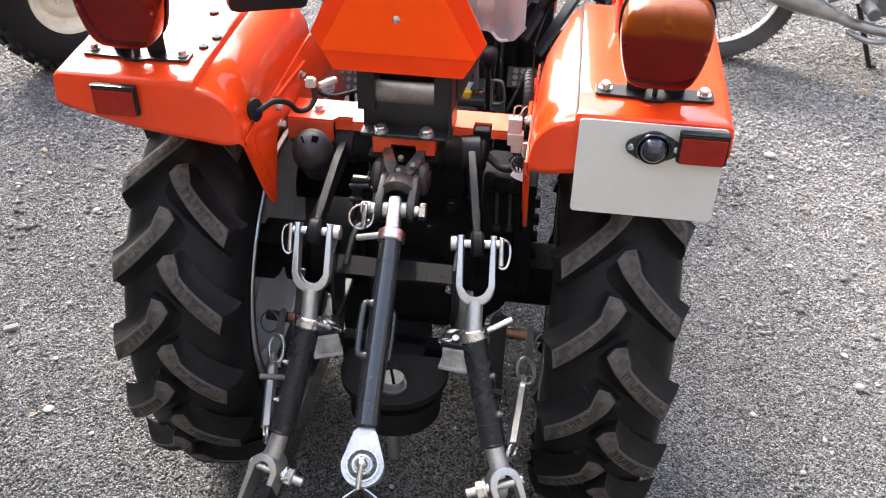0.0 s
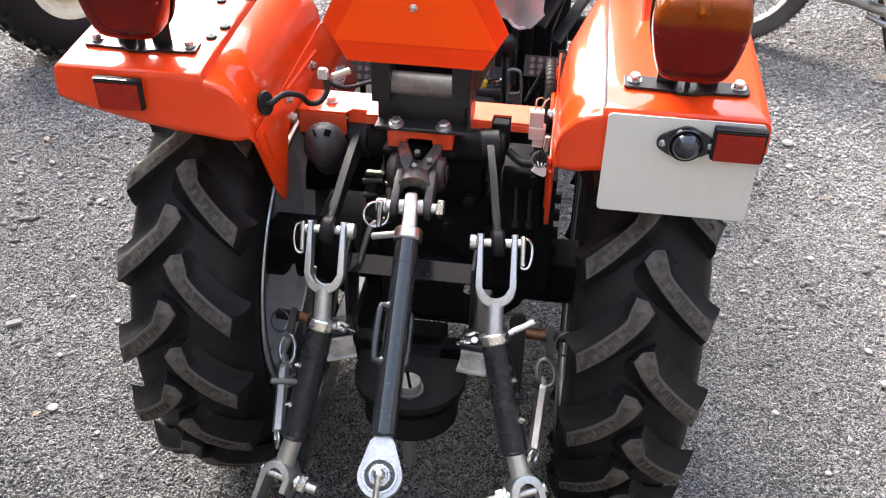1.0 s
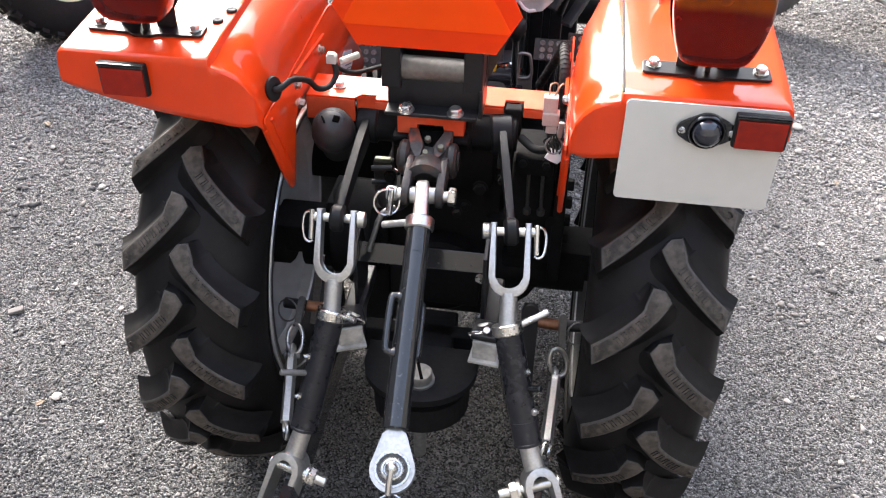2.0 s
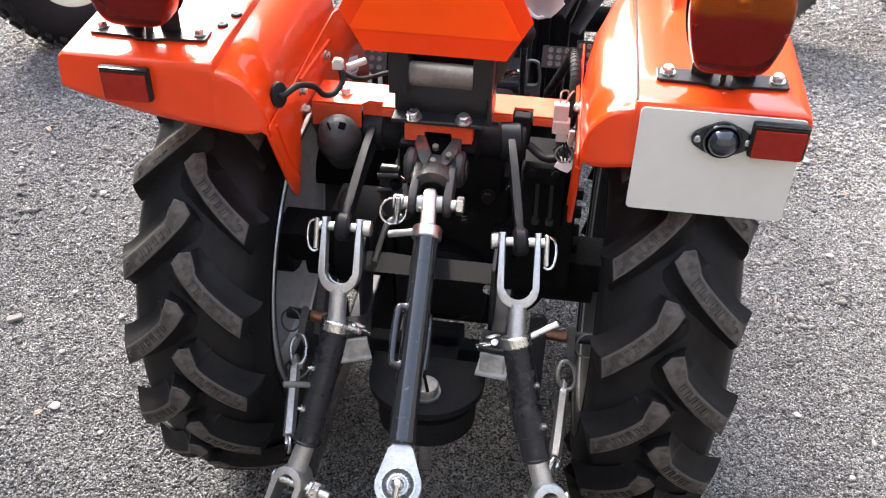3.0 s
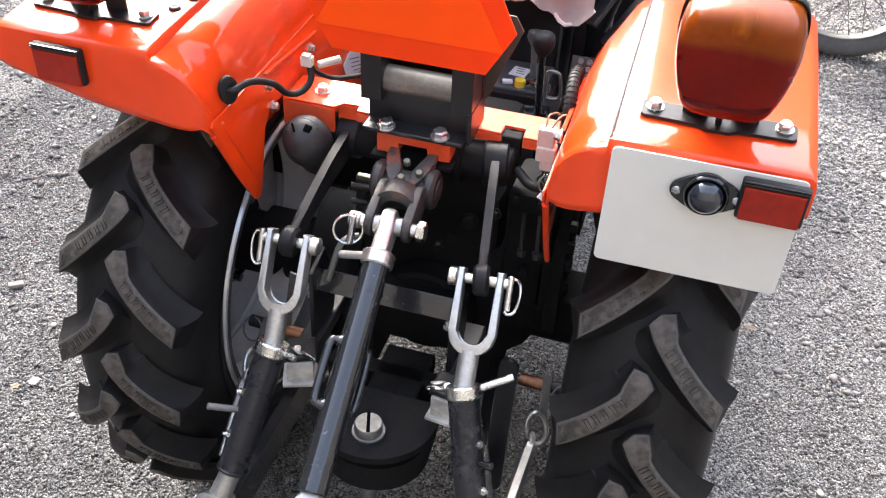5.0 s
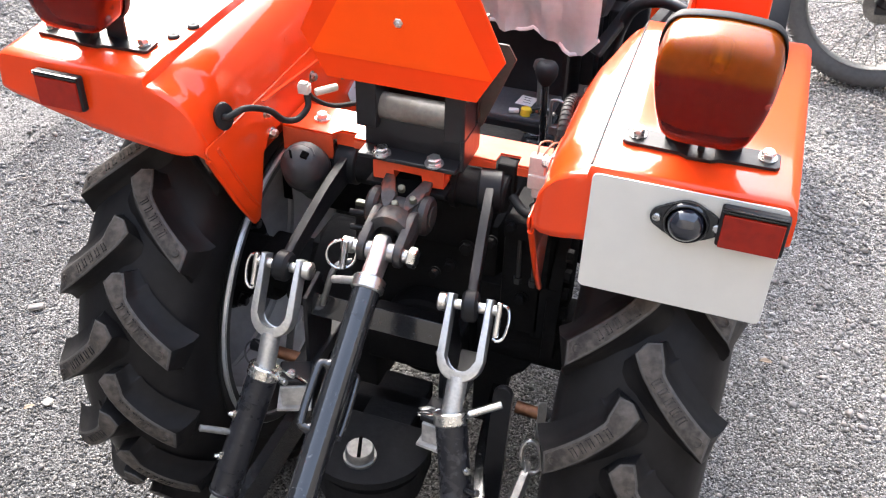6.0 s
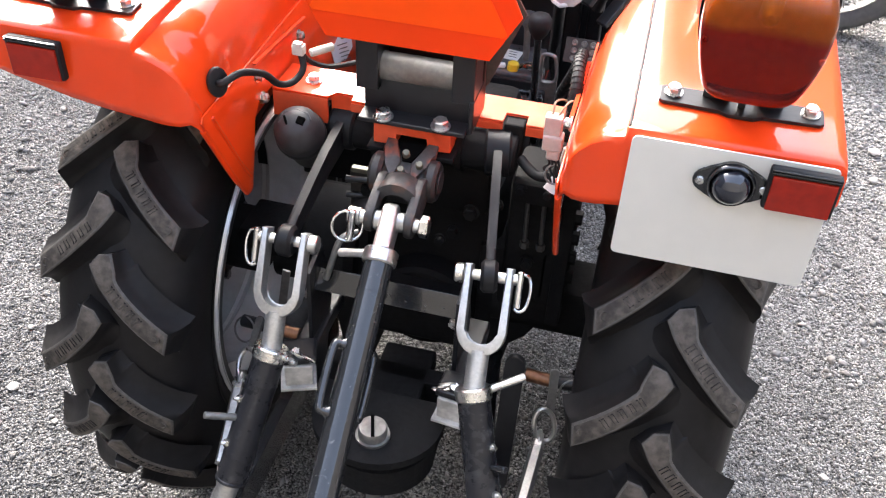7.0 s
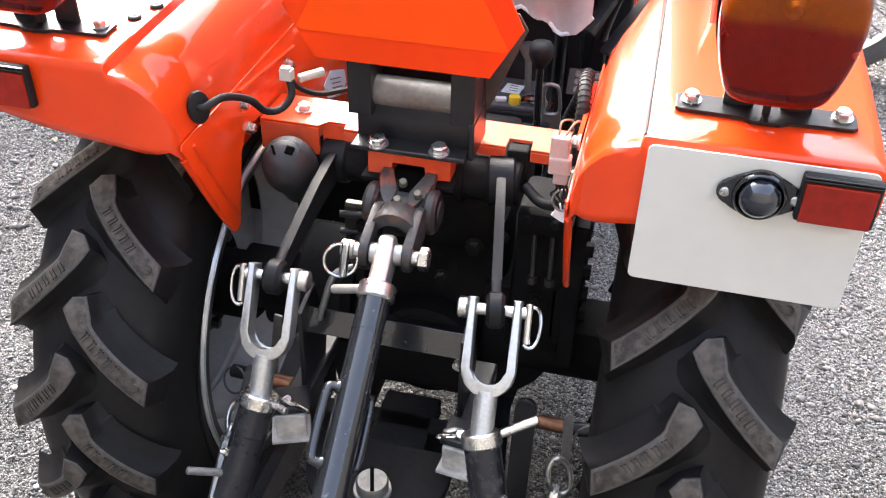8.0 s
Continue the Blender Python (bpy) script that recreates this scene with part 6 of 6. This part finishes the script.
seat = tpart("seat", bm, material("black_vinyl", (0.02, 0.02, 0.022), 0.45, vary=0.2, bump=0.2), None, "black vinyl driver's seat wrapped in clear plastic film", smooth=True)
bm = bmesh.new()
box(bm, (0.0, 0.45, 0.66), (0.20, 0.22, 0.24), bevel=0.01)
for x in (0.125, 0.165):
    box(bm, (x, 0.42, 0.60), (0.025, 0.05, 0.32), bevel=0.003)
tpart("seat_pedestal", bm, BLACK, seat)
bm = bmesh.new()
cols, rows = 34, 16


def film_sag(u):
    return 0.007 * math.sin(u * 9.0) + 0.005 * math.sin(u * 23 + 1) + 0.003 * math.sin(u * 61) + 0.020 * math.exp(-((u - 0.90) / 0.07) ** 2)


net = []
for j in range(rows + 1):
    line = []
    for i in range(cols + 1):
        u, v = i / cols, j / rows
        x = -0.19 + 0.350 * u
        sag = film_sag(u)
        crease = 0.010 * math.sin(u * 31 + 4 * v) + 0.008 * noise.noise((u * 7, v * 5, 2.2))
        if v < 0.5:
            k = v / 0.5
            p = Vector((x, 0.225 + 0.03 * (1 - k) + crease, 0.755 - sag + 0.115 * k))
        else:
            k = (v - 0.5) / 0.5
            p = Vector((x, 0.225 + 0.40 * k + crease * 0.4, 0.87 + crease * 0.8 - 0.02 * max(0, abs(u - 0.5) - 0.42) * 10))
        line.append(bm.verts.new(p))
    net.append(line)
for a, b in zip(net, net[1:]):
    for k in range(cols):
        bm.faces.new((a[k], a[k + 1], b[k + 1], b[k]))
film = tpart("film_cover", bm, FILM, seat, "crumpled clear plastic film", smooth=True)
# gathered lower hem of the film
bm = bmesh.new()
hem = []
for i in range(25):
    u = 0.25 + 0.75 * i / 24
    sag = film_sag(u)
    hem.append((-0.19 + 0.350 * u, 0.258 + 0.004 * math.sin(40 * u), 0.757 - sag))
tube(bm, hem, 0.0035, 8)
tpart("film_hem", bm, HEM, seat, smooth=True)

# dark cushion beyond the fender, rails and posts
bm = bmesh.new()
box(bm, (-0.196, -0.205, 1.003), (0.118, 0.055, 0.112), Euler((radians(4), 0, radians(22))).to_matrix(), bevel=0.014)
work = tpart("work_lamp", bm, PLASTIC, None, "black moulded work lamp housing beside the sign", smooth=True)
bm = bmesh.new()
box(bm, (-0.125, -0.175, 0.985), (0.05, 0.02, 0.05), bevel=0.004)
cyl(bm, (-0.125, -0.185, 0.97), (-0.085, -0.185, 0.93), 0.007, n=12)
tpart("lamp_arm", bm, BLACK, work)
bm = bmesh.new()
box(bm, (0.357, 0.070, 0.945), (0.095, 0.05, 0.20), bevel=0.004)
prism(bm, [(-0.125, 0.9105), (0.05, 0.914), (0.05, 1.03), (0.03, 1.03)], 0.004, Matrix.Translation((0.308, 0, 0)) @ Matrix(((0, 0, 1, 0), (1, 0, 0, 0), (0, 1, 0, 0), (0, 0, 0, 1))), bevel=0.0008)
tpart("hand_guard", bm, ORANGE, None, "orange upright guard on the fender")
bm = bmesh.new()
tube(bm, curve_points([(0.31, 0.24, 0.83), (0.25, 0.27, 0.835), (0.20, 0.30, 0.80), (0.17, 0.33, 0.70)], 6), 0.010, 12)
tpart("grab_rail", bm, BLACK, None, "black tubular grab rail", smooth=True)
for x0, z0, x1, z1 in ((0.155, 0.73, 0.235, 0.86), (0.185, 0.70, 0.26, 0.80)):
    bm = bmesh.new()
    d = Vector((x1 - x0, 0.10, z1 - z0))
    c = Vector(((x0 + x1) / 2, 0.32, (z0 + z1) / 2))
    box(bm, c, (0.022, 0.010, d.length), d.to_track_quat("Z", "Y").to_matrix(), bevel=0.002)
    tpart("frame_strut", bm, BLACK, None)
for x, w in ((0.16, 0.10), (-0.17, 0.12)):
    bm = bmesh.new()
    box(bm, (x, 0.52, 0.58), (w, 0.03, 0.36), bevel=0.004)
    tpart("bulkhead", bm, BLACK, None, "black bulkhead behind the pedals")


# never in view; added as bulk that shades the ground under the tractor
def build_unseen_front_end():
    """Bonnet, engine, front axle and front wheels, ahead of the driver's place."""
    bm = bmesh.new()
    box(bm, (MID, 1.15, 0.42), (0.26, 0.95, 0.30), bevel=0.03)
    engine = tpart("engine", bm, CAST, None, "black engine block", smooth=True)
    bm = bmesh.new()
    prism(bm, [(-0.20, 0.56), (-0.20, 0.82), (-0.17, 0.89), (-0.10, 0.92), (0.10, 0.92), (0.17, 0.89), (0.20, 0.82), (0.20, 0.56)], 0.92, Matrix.Translation((MID, 0.86, 0)) @ Matrix(((1, 0, 0, 0), (0, 0, 1, 0), (0, 1, 0, 0), (0, 0, 0, 1))), bevel=0.02)
    tpart("bonnet", bm, ORANGE, None, "orange bonnet", smooth=True)
    bm = bmesh.new()
    cyl(bm, (MID - 0.36, 1.40, 0.26), (MID + 0.36, 1.40, 0.26), 0.04, n=20)
    tpart("front_axle", bm, CAST, None, smooth=True)
    for s in (-1, 1):
        turn = Matrix.Translation((MID + s * 0.40, 1.40, 0.255)) @ Euler((0, radians(90), 0)).to_matrix().to_4x4()
        bm = bmesh.new()
        lathe(bm, [(-0.05, 0.15), (-0.05, 0.10), (0.05, 0.10), (0.05, 0.15), (0.04, 0.146), (0.0, 0.12), (-0.04, 0.146)], turn, 40, closed=True)
        cyl(bm, turn @ Vector((0, 0, -0.01)), turn @ Vector((0, 0, 0.01)), 0.11, n=36)
        wheel = tpart("front_wheel", bm, SILVER, None, "silver steel front wheel", smooth=True)
        bm = bmesh.new()
        half = [(0.0, 0.258), (0.05, 0.252), (0.075, 0.232), (0.078, 0.20), (0.066, 0.165), (0.05, 0.148)]
        loop = [(-h, r) for h, r in reversed(half[1:])] + half
        lathe(bm, loop + [(h * 0.8, r - 0.012) for h, r in reversed(loop)], turn, 56, closed=True)
        tpart("tyre", bm, RUBBER, wheel, smooth=True)


build_unseen_front_end()

# ---- another tractor's front wheel, parked beyond ----
def build_parked_tractor():
    base = Matrix.Translation((-1.525, 1.52, 0.0)) @ Matrix.Rotation(radians(-35), 4, "Z")
    root = empty("parked_tractor", (-1.525, 1.52, 0), "parked tractor with a black lugged tyre on a cream rim", "tractor")
    root.rotation_euler = (0, 0, radians(-35))
    R = 0.295
    turn = Matrix.Translation((0, 0, R - 0.004)) @ Euler((0, radians(90), 0)).to_matrix().to_4x4()
    bm = bmesh.new()
    rim = [(-0.055, 0.160), (-0.060, 0.158), (-0.058, 0.148), (-0.03, 0.132), (0.03, 0.132), (0.058, 0.148), (0.060, 0.158), (0.055, 0.160)]
    lathe(bm, rim + [(h, r - 0.004) for h, r in reversed(rim)], turn, 56, closed=True)
    dish = [(0.030, 0.134), (0.022, 0.112), (0.034, 0.100), (0.040, 0.09), (0.040, 0.0)]
    lathe(bm, dish[:-1] + [(h - 0.006, r) for h, r in reversed(dish[:-1])], turn, 48, closed=True)
    cyl(bm, turn @ Vector((0, 0, 0.030)), turn @ Vector((0, 0, 0.0395)), 0.0905, n=40)
    wheel = part("front_wheel", bm, CREAM, root, "cream-painted steel front wheel", smooth=True)
    bm = bmesh.new()
    half = [(0.0, 0.287), (0.03, 0.286), (0.055, 0.280), (0.070, 0.268), (0.077, 0.250), (0.079, 0.222), (0.074, 0.190), (0.064, 0.168), (0.056, 0.156)]
    loop = [(-h, r) for h, r in reversed(half[1:])] + half
    lathe(bm, loop + [(h * 0.85, r - 0.010) for h, r in reversed(loop)], turn, 72, closed=True)
    part("tyre", bm, RUBBER, wheel, "black rubber front tyre with block tread", smooth=True)
    bm = bmesh.new()
    box(bm, (0.068, 0, 0.272), (0.020, 0.028, 0.018), Euler((0, radians(35), 0)).to_matrix(), bevel=0.002)
    block = bpy.data.meshes.new("tread_block")
    bm.to_mesh(block)
    bm.free()
    block.materials.append(RUBBER)
    bm = bmesh.new()
    box(bm, (0.030, 0, 0.289), (0.040, 0.026, 0.014), bevel=0.002)
    crown = bpy.data.meshes.new("tread_block")
    bm.to_mesh(crown)
    bm.free()
    crown.materials.append(RUBBER)
    for k in range(30):
        for me, off in ((block, 0), (crown, 6)):
            for flip in (0, 180):
                ob = new("tread_block", me)
                ob.parent = wheel
                ob.matrix_basis = Matrix.Translation((0, 0, R - 0.004)) @ Matrix.Rotation(radians(12 * k + off + flip / 30), 4, "X") @ Matrix.Rotation(radians(flip), 4, "Z")
    for k in range(5):
        a = 2 * math.pi * k / 5 + 0.3
        bm = bmesh.new()
        hex_bolt(bm, turn @ Vector((0.062 * math.cos(a), 0.062 * math.sin(a), 0.040)), (1, 0, 0), 0.010, 0.009, 0.013)
        part("wheel_nut", bm, ZINC, wheel)
    bm = bmesh.new()
    cyl(bm, (0.035, 0, R - 0.004), (0.075, 0, R - 0.004), 0.030, n=24, bevel=0.006)
    part("hub_cap", bm, CREAM, wheel, smooth=True)
    bm = bmesh.new()
    cyl(bm, (-0.30, 0, R - 0.004), (0.03, 0, R - 0.004), 0.035, n=20)
    part("front_axle", bm, CAST, root)
    return root


build_parked_tractor()


# ---- motorcycle standing beyond ----
def build_motorcycle():
    root = empty("motorcycle", (0.890, 2.00, 0), "dusty grey motorcycle leaning on its side stand on the gravel", "motorcycle")
    R = 0.298
    hub = Vector((-0.10, 0, R))
    turn = Matrix.Translation(hub) @ Euler((radians(90), 0, 0)).to_matrix().to_4x4()
    bm = bmesh.new()
    rim = [(-0.019, 0.240), (-0.022, 0.237), (-0.014, 0.232), (0.014, 0.232), (0.022, 0.237), (0.019, 0.240)]
    lathe(bm, rim + [(h, r - 0.005) for h, r in reversed(rim)], turn, 72, closed=True)
    wheel = part("rear_wheel", bm, STEEL, root, "spoked chrome rear wheel", smooth=True)
    bm = bmesh.new()
    half = [(0.0, 0.298), (0.018, 0.296), (0.034, 0.286), (0.041, 0.270), (0.036, 0.250), (0.024, 0.239)]
    loop = [(-h, r) for h, r in reversed(half[1:])] + half
    lathe(bm, loop + [(h * 0.8, r - 0.006) for h, r in reversed(loop)], turn, 80, closed=True)
    part("tyre", bm, OLD_RUBBER, wheel, "worn dusty grey tyre", smooth=True)
    bm = bmesh.new()
    for k in range(80):
        a = 2 * math.pi * k / 80
        for s in (-1, 1):
            c = turn @ Vector((0.2885 * math.cos(a), 0.2885 * math.sin(a), s * 0.030))
            box(bm, c, (0.010, 0.016, 0.006), Matrix.Rotation(-a, 3, "Y"))
    tagged(part("tyre_blocks", bm, OLD_RUBBER, wheel), kind="stuff")
    bm = bmesh.new()
    lathe(bm, [(-0.05, 0.03), (-0.045, 0.065), (0.045, 0.065), (0.05, 0.03)], turn, 32)
    part("hub_drum", bm, STEEL, wheel, smooth=True)
    for k in range(36):
        a = 2 * math.pi * k / 36
        b = a + (0.38 if k % 2 else -0.38)
        s = 0.035 if k % 4 < 2 else -0.035
        bm = bmesh.new()
        cyl(bm, turn @ Vector((0.062 * math.cos(b), 0.062 * math.sin(b), s)), turn @ Vector((0.238 * math.cos(a), 0.238 * math.sin(a), 0)), 0.0016, n=6)
        part("spoke", bm, STEEL, wheel)
    # silencer, pipe, swing arm, mudguard, stand, footrest, engine
    bm = bmesh.new()
    m, L = aim((-0.28, -0.14, 0.455), (0.30, -0.15, 0.245))
    lathe(bm, [(0, 0.035), (0.02, 0.046), (L * 0.72, 0.046), (L * 0.90, 0.030), (L, 0.020)], m, 28)
    muffler = part("silencer", bm, MUFFLER, root, "dusty chrome silencer", smooth=True)
    bm = bmesh.new()
    tube(bm, curve_points([(0.29, -0.15, 0.249), (0.37, -0.15, 0.222), (0.50, -0.14, 0.200), (0.70, -0.10, 0.215), (0.85, -0.02, 0.30)], 6), 0.019, 14)
    part("exhaust_pipe", bm, MUFFLER, muffler, smooth=True)
    bm = bmesh.new()
    tube(bm, curve_points([(0.34, -0.16, 0.20), (0.42, -0.18, 0.175), (0.50, -0.17, 0.185), (0.56, -0.13, 0.25)], 6), 0.010, 10)
    part("brake_rod", bm, MUFFLER, root, smooth=True)
    bm = bmesh.new()
    for y in (-0.09, 0.09):
        cyl(bm, (-0.13, y, R), (0.48, y, R + 0.04), 0.020, n=14)
    part("swing_arm", bm, BLACK, root, "black swing arm", smooth=True)
    bm = bmesh.new()
    for y in (-0.11, 0.11):
        cyl(bm, (-0.12, y, R + 0.02), (-0.02, y, R + 0.34), 0.022, n=14)
        cyl(bm, (-0.10, y, R + 0.08), (-0.05, y, R + 0.24), 0.034, n=14)
    part("shock_absorber", bm, BLACK, root, "black shock absorber", smooth=True)
    bm = bmesh.new()
    rows = []
    for k in range(15):
        a = radians(20 + 140 * k / 14)
        rows.append([bm.verts.new((0.335 * math.cos(a) - 0.10, y, R + 0.335 * math.sin(a) - 0.02 * abs(y / 0.06))) for y in (-0.06, -0.03, 0, 0.03, 0.06)])
    for a, b in zip(rows, rows[1:]):
        for k in range(4):
            bm.faces.new((a[k], a[k + 1], b[k + 1], b[k]))
    part("mudguard", bm, BLACK, root, smooth=True)
    bm = bmesh.new()
    box(bm, (0.14, -0.10, R + 0.055), (0.32, 0.012, 0.05), Euler((0, radians(-4), 0)).to_matrix(), bevel=0.008)
    part("chain_case", bm, BLACK, root)
    bm = bmesh.new()
    tube(bm, curve_points([(0.385, -0.05, 0.27), (0.45, -0.02, 0.13), (0.51, 0.02, 0.002)], 4), 0.010, 10)
    box(bm, (0.515, 0.02, 0.004), (0.035, 0.025, 0.007), bevel=0.002)
    part("side_stand", bm, BLACK, root, "black side stand", smooth=True)
    bm = bmesh.new()
    cyl(bm, (0.395, -0.10, 0.285), (0.395, -0.235, 0.290), 0.022, n=16, bevel=0.004)
    part("footrest", bm, OLD_RUBBER, root, "grey rubber footrest", smooth=True)
    bm = bmesh.new()
    box(bm, (0.58, 0.0, 0.33), (0.30, 0.20, 0.20), bevel=0.03)
    cyl(bm, (0.55, -0.09, 0.33), (0.55, -0.135, 0.33), 0.095, n=28, bevel=0.012)
    cyl(bm, (0.68, -0.09, 0.30), (0.68, -0.125, 0.30), 0.06, n=24, bevel=0.01)
    part("engine_case", bm, STEEL, root, "grey cast engine case", smooth=True)
    bm = bmesh.new()
    box(bm, (0.33, -0.09, 0.345), (0.16, 0.008, 0.09), Euler((0, radians(-24), 0)).to_matrix(), bevel=0.003)
    part("footrest_plate", bm, STEEL, root)
    bm = bmesh.new()
    tube(bm, [(0.05, -0.10, 0.62), (0.42, -0.10, 0.60), (0.44, -0.08, 0.38)], 0.016, 10)
    tube(bm, [(0.05, 0.10, 0.62), (0.42, 0.10, 0.60), (0.44, 0.08, 0.38)], 0.016, 10)
    part("frame_rail", bm, BLACK, root, smooth=True)
    return root


build_motorcycle()


# ---- pebbles, stone chips and dry leaves lying about ----
def build_pebble(x, y, r, flat=0.6, seed=0, mat=PEBBLE, label="pale rounded pebble lying on the gravel"):
    bm = bmesh.new()
    bmesh.ops.create_icosphere(bm, subdivisions=2, radius=r)
    for v in bm.verts:
        v.co *= 1 + 0.28 * noise.noise(v.co / r * 0.9 + Vector((seed * 3.7, 0, 0)))
        v.co.z *= flat
    ob = part("pebble", bm, mat, None, smooth=True)
    ob.location = (x, y, ground_height(x, y) + r * flat * 0.7)
    ob.rotation_euler = (0, 0, seed * 1.3)
    return tagged(ob, label, "pebble", "pebbles on the gravel")


for k, (x, y, r) in enumerate(((-0.780, -0.170, 0.0115), (0.920, 1.237, 0.019), (0.905, 1.094, 0.013), (-0.904, 0.174, 0.008), (0.888, 0.627, 0.011), (-0.762, 0.110, 0.008), (-1.023, 0.583, 0.010), (0.969, 0.173, 0.011), (0.958, 0.281, 0.010),
                               (-0.71, 0.33, 0.007), (-0.84, -0.02, 0.007), (1.10, 0.78, 0.009), (0.72, 0.05, 0.008), (0.80, -0.10, 0.007), (1.18, 1.35, 0.010), (-1.25, 0.75, 0.009), (-0.66, -0.22, 0.006), (-0.016, -0.26, 0.006))):
    build_pebble(x, y, r * 0.9, 0.42 + 0.08 * (k % 4), k)
bm = bmesh.new()
box(bm, (0, 0, 0), (0.034, 0.015, 0.010), bevel=0.002)
chip = part("stone_chip", bm, BLUEMETAL)
chip.location, chip.rotation_euler = (-0.994, 0.064, ground_height(-0.994, 0.064) + 0.004), (0.1, -0.1, 0.5)
tagged(chip, "flat oblong grey stone chip lying on the gravel", "stone")


def build_leaf(x, y, size, turn, seed):
    bm = bmesh.new()
    rows = []
    for k in range(9):
        t = k / 8
        w = size * 0.22 * math.sin(math.pi * min(1, t * 0.95 + 0.03)) ** 0.8
        lift = 0.16 * size * math.sin(2.2 * t + seed)
        rows.append([bm.verts.new((size * (t - 0.5), sgn * w, lift * 0.6 + abs(sgn) * w * 0.55 + 0.004)) for sgn in (-1, -0.5, 0, 0.5, 1)])
    for a, b in zip(rows, rows[1:]):
        for k in range(4):
            bm.faces.new((a[k], a[k + 1], b[k + 1], b[k]))
    ob = part("dry_leaf", bm, LEAF, None, smooth=True)
    thick = ob.modifiers.new("blade", "SOLIDIFY")
    thick.thickness = 0.0008
    ob.location = (x, y, ground_height(x, y) + 0.006)
    ob.rotation_euler = (0.1, 0.05, turn)
    return tagged(ob, "curled brown dry leaf lying on the gravel", "leaf", "dry leaves on the gravel")


build_leaf(1.314, 1.728, 0.07, -0.5, 0.3)
build_leaf(0.579, 0.456, 0.030, 0.4, 2.0)
build_leaf(-0.80, -0.20, 0.022, 1.1, 1.0)
build_leaf(-1.32, 0.86, 0.034, 2.3, 0.6)
build_leaf(0.98, 0.92, 0.026, 0.9, 1.7)
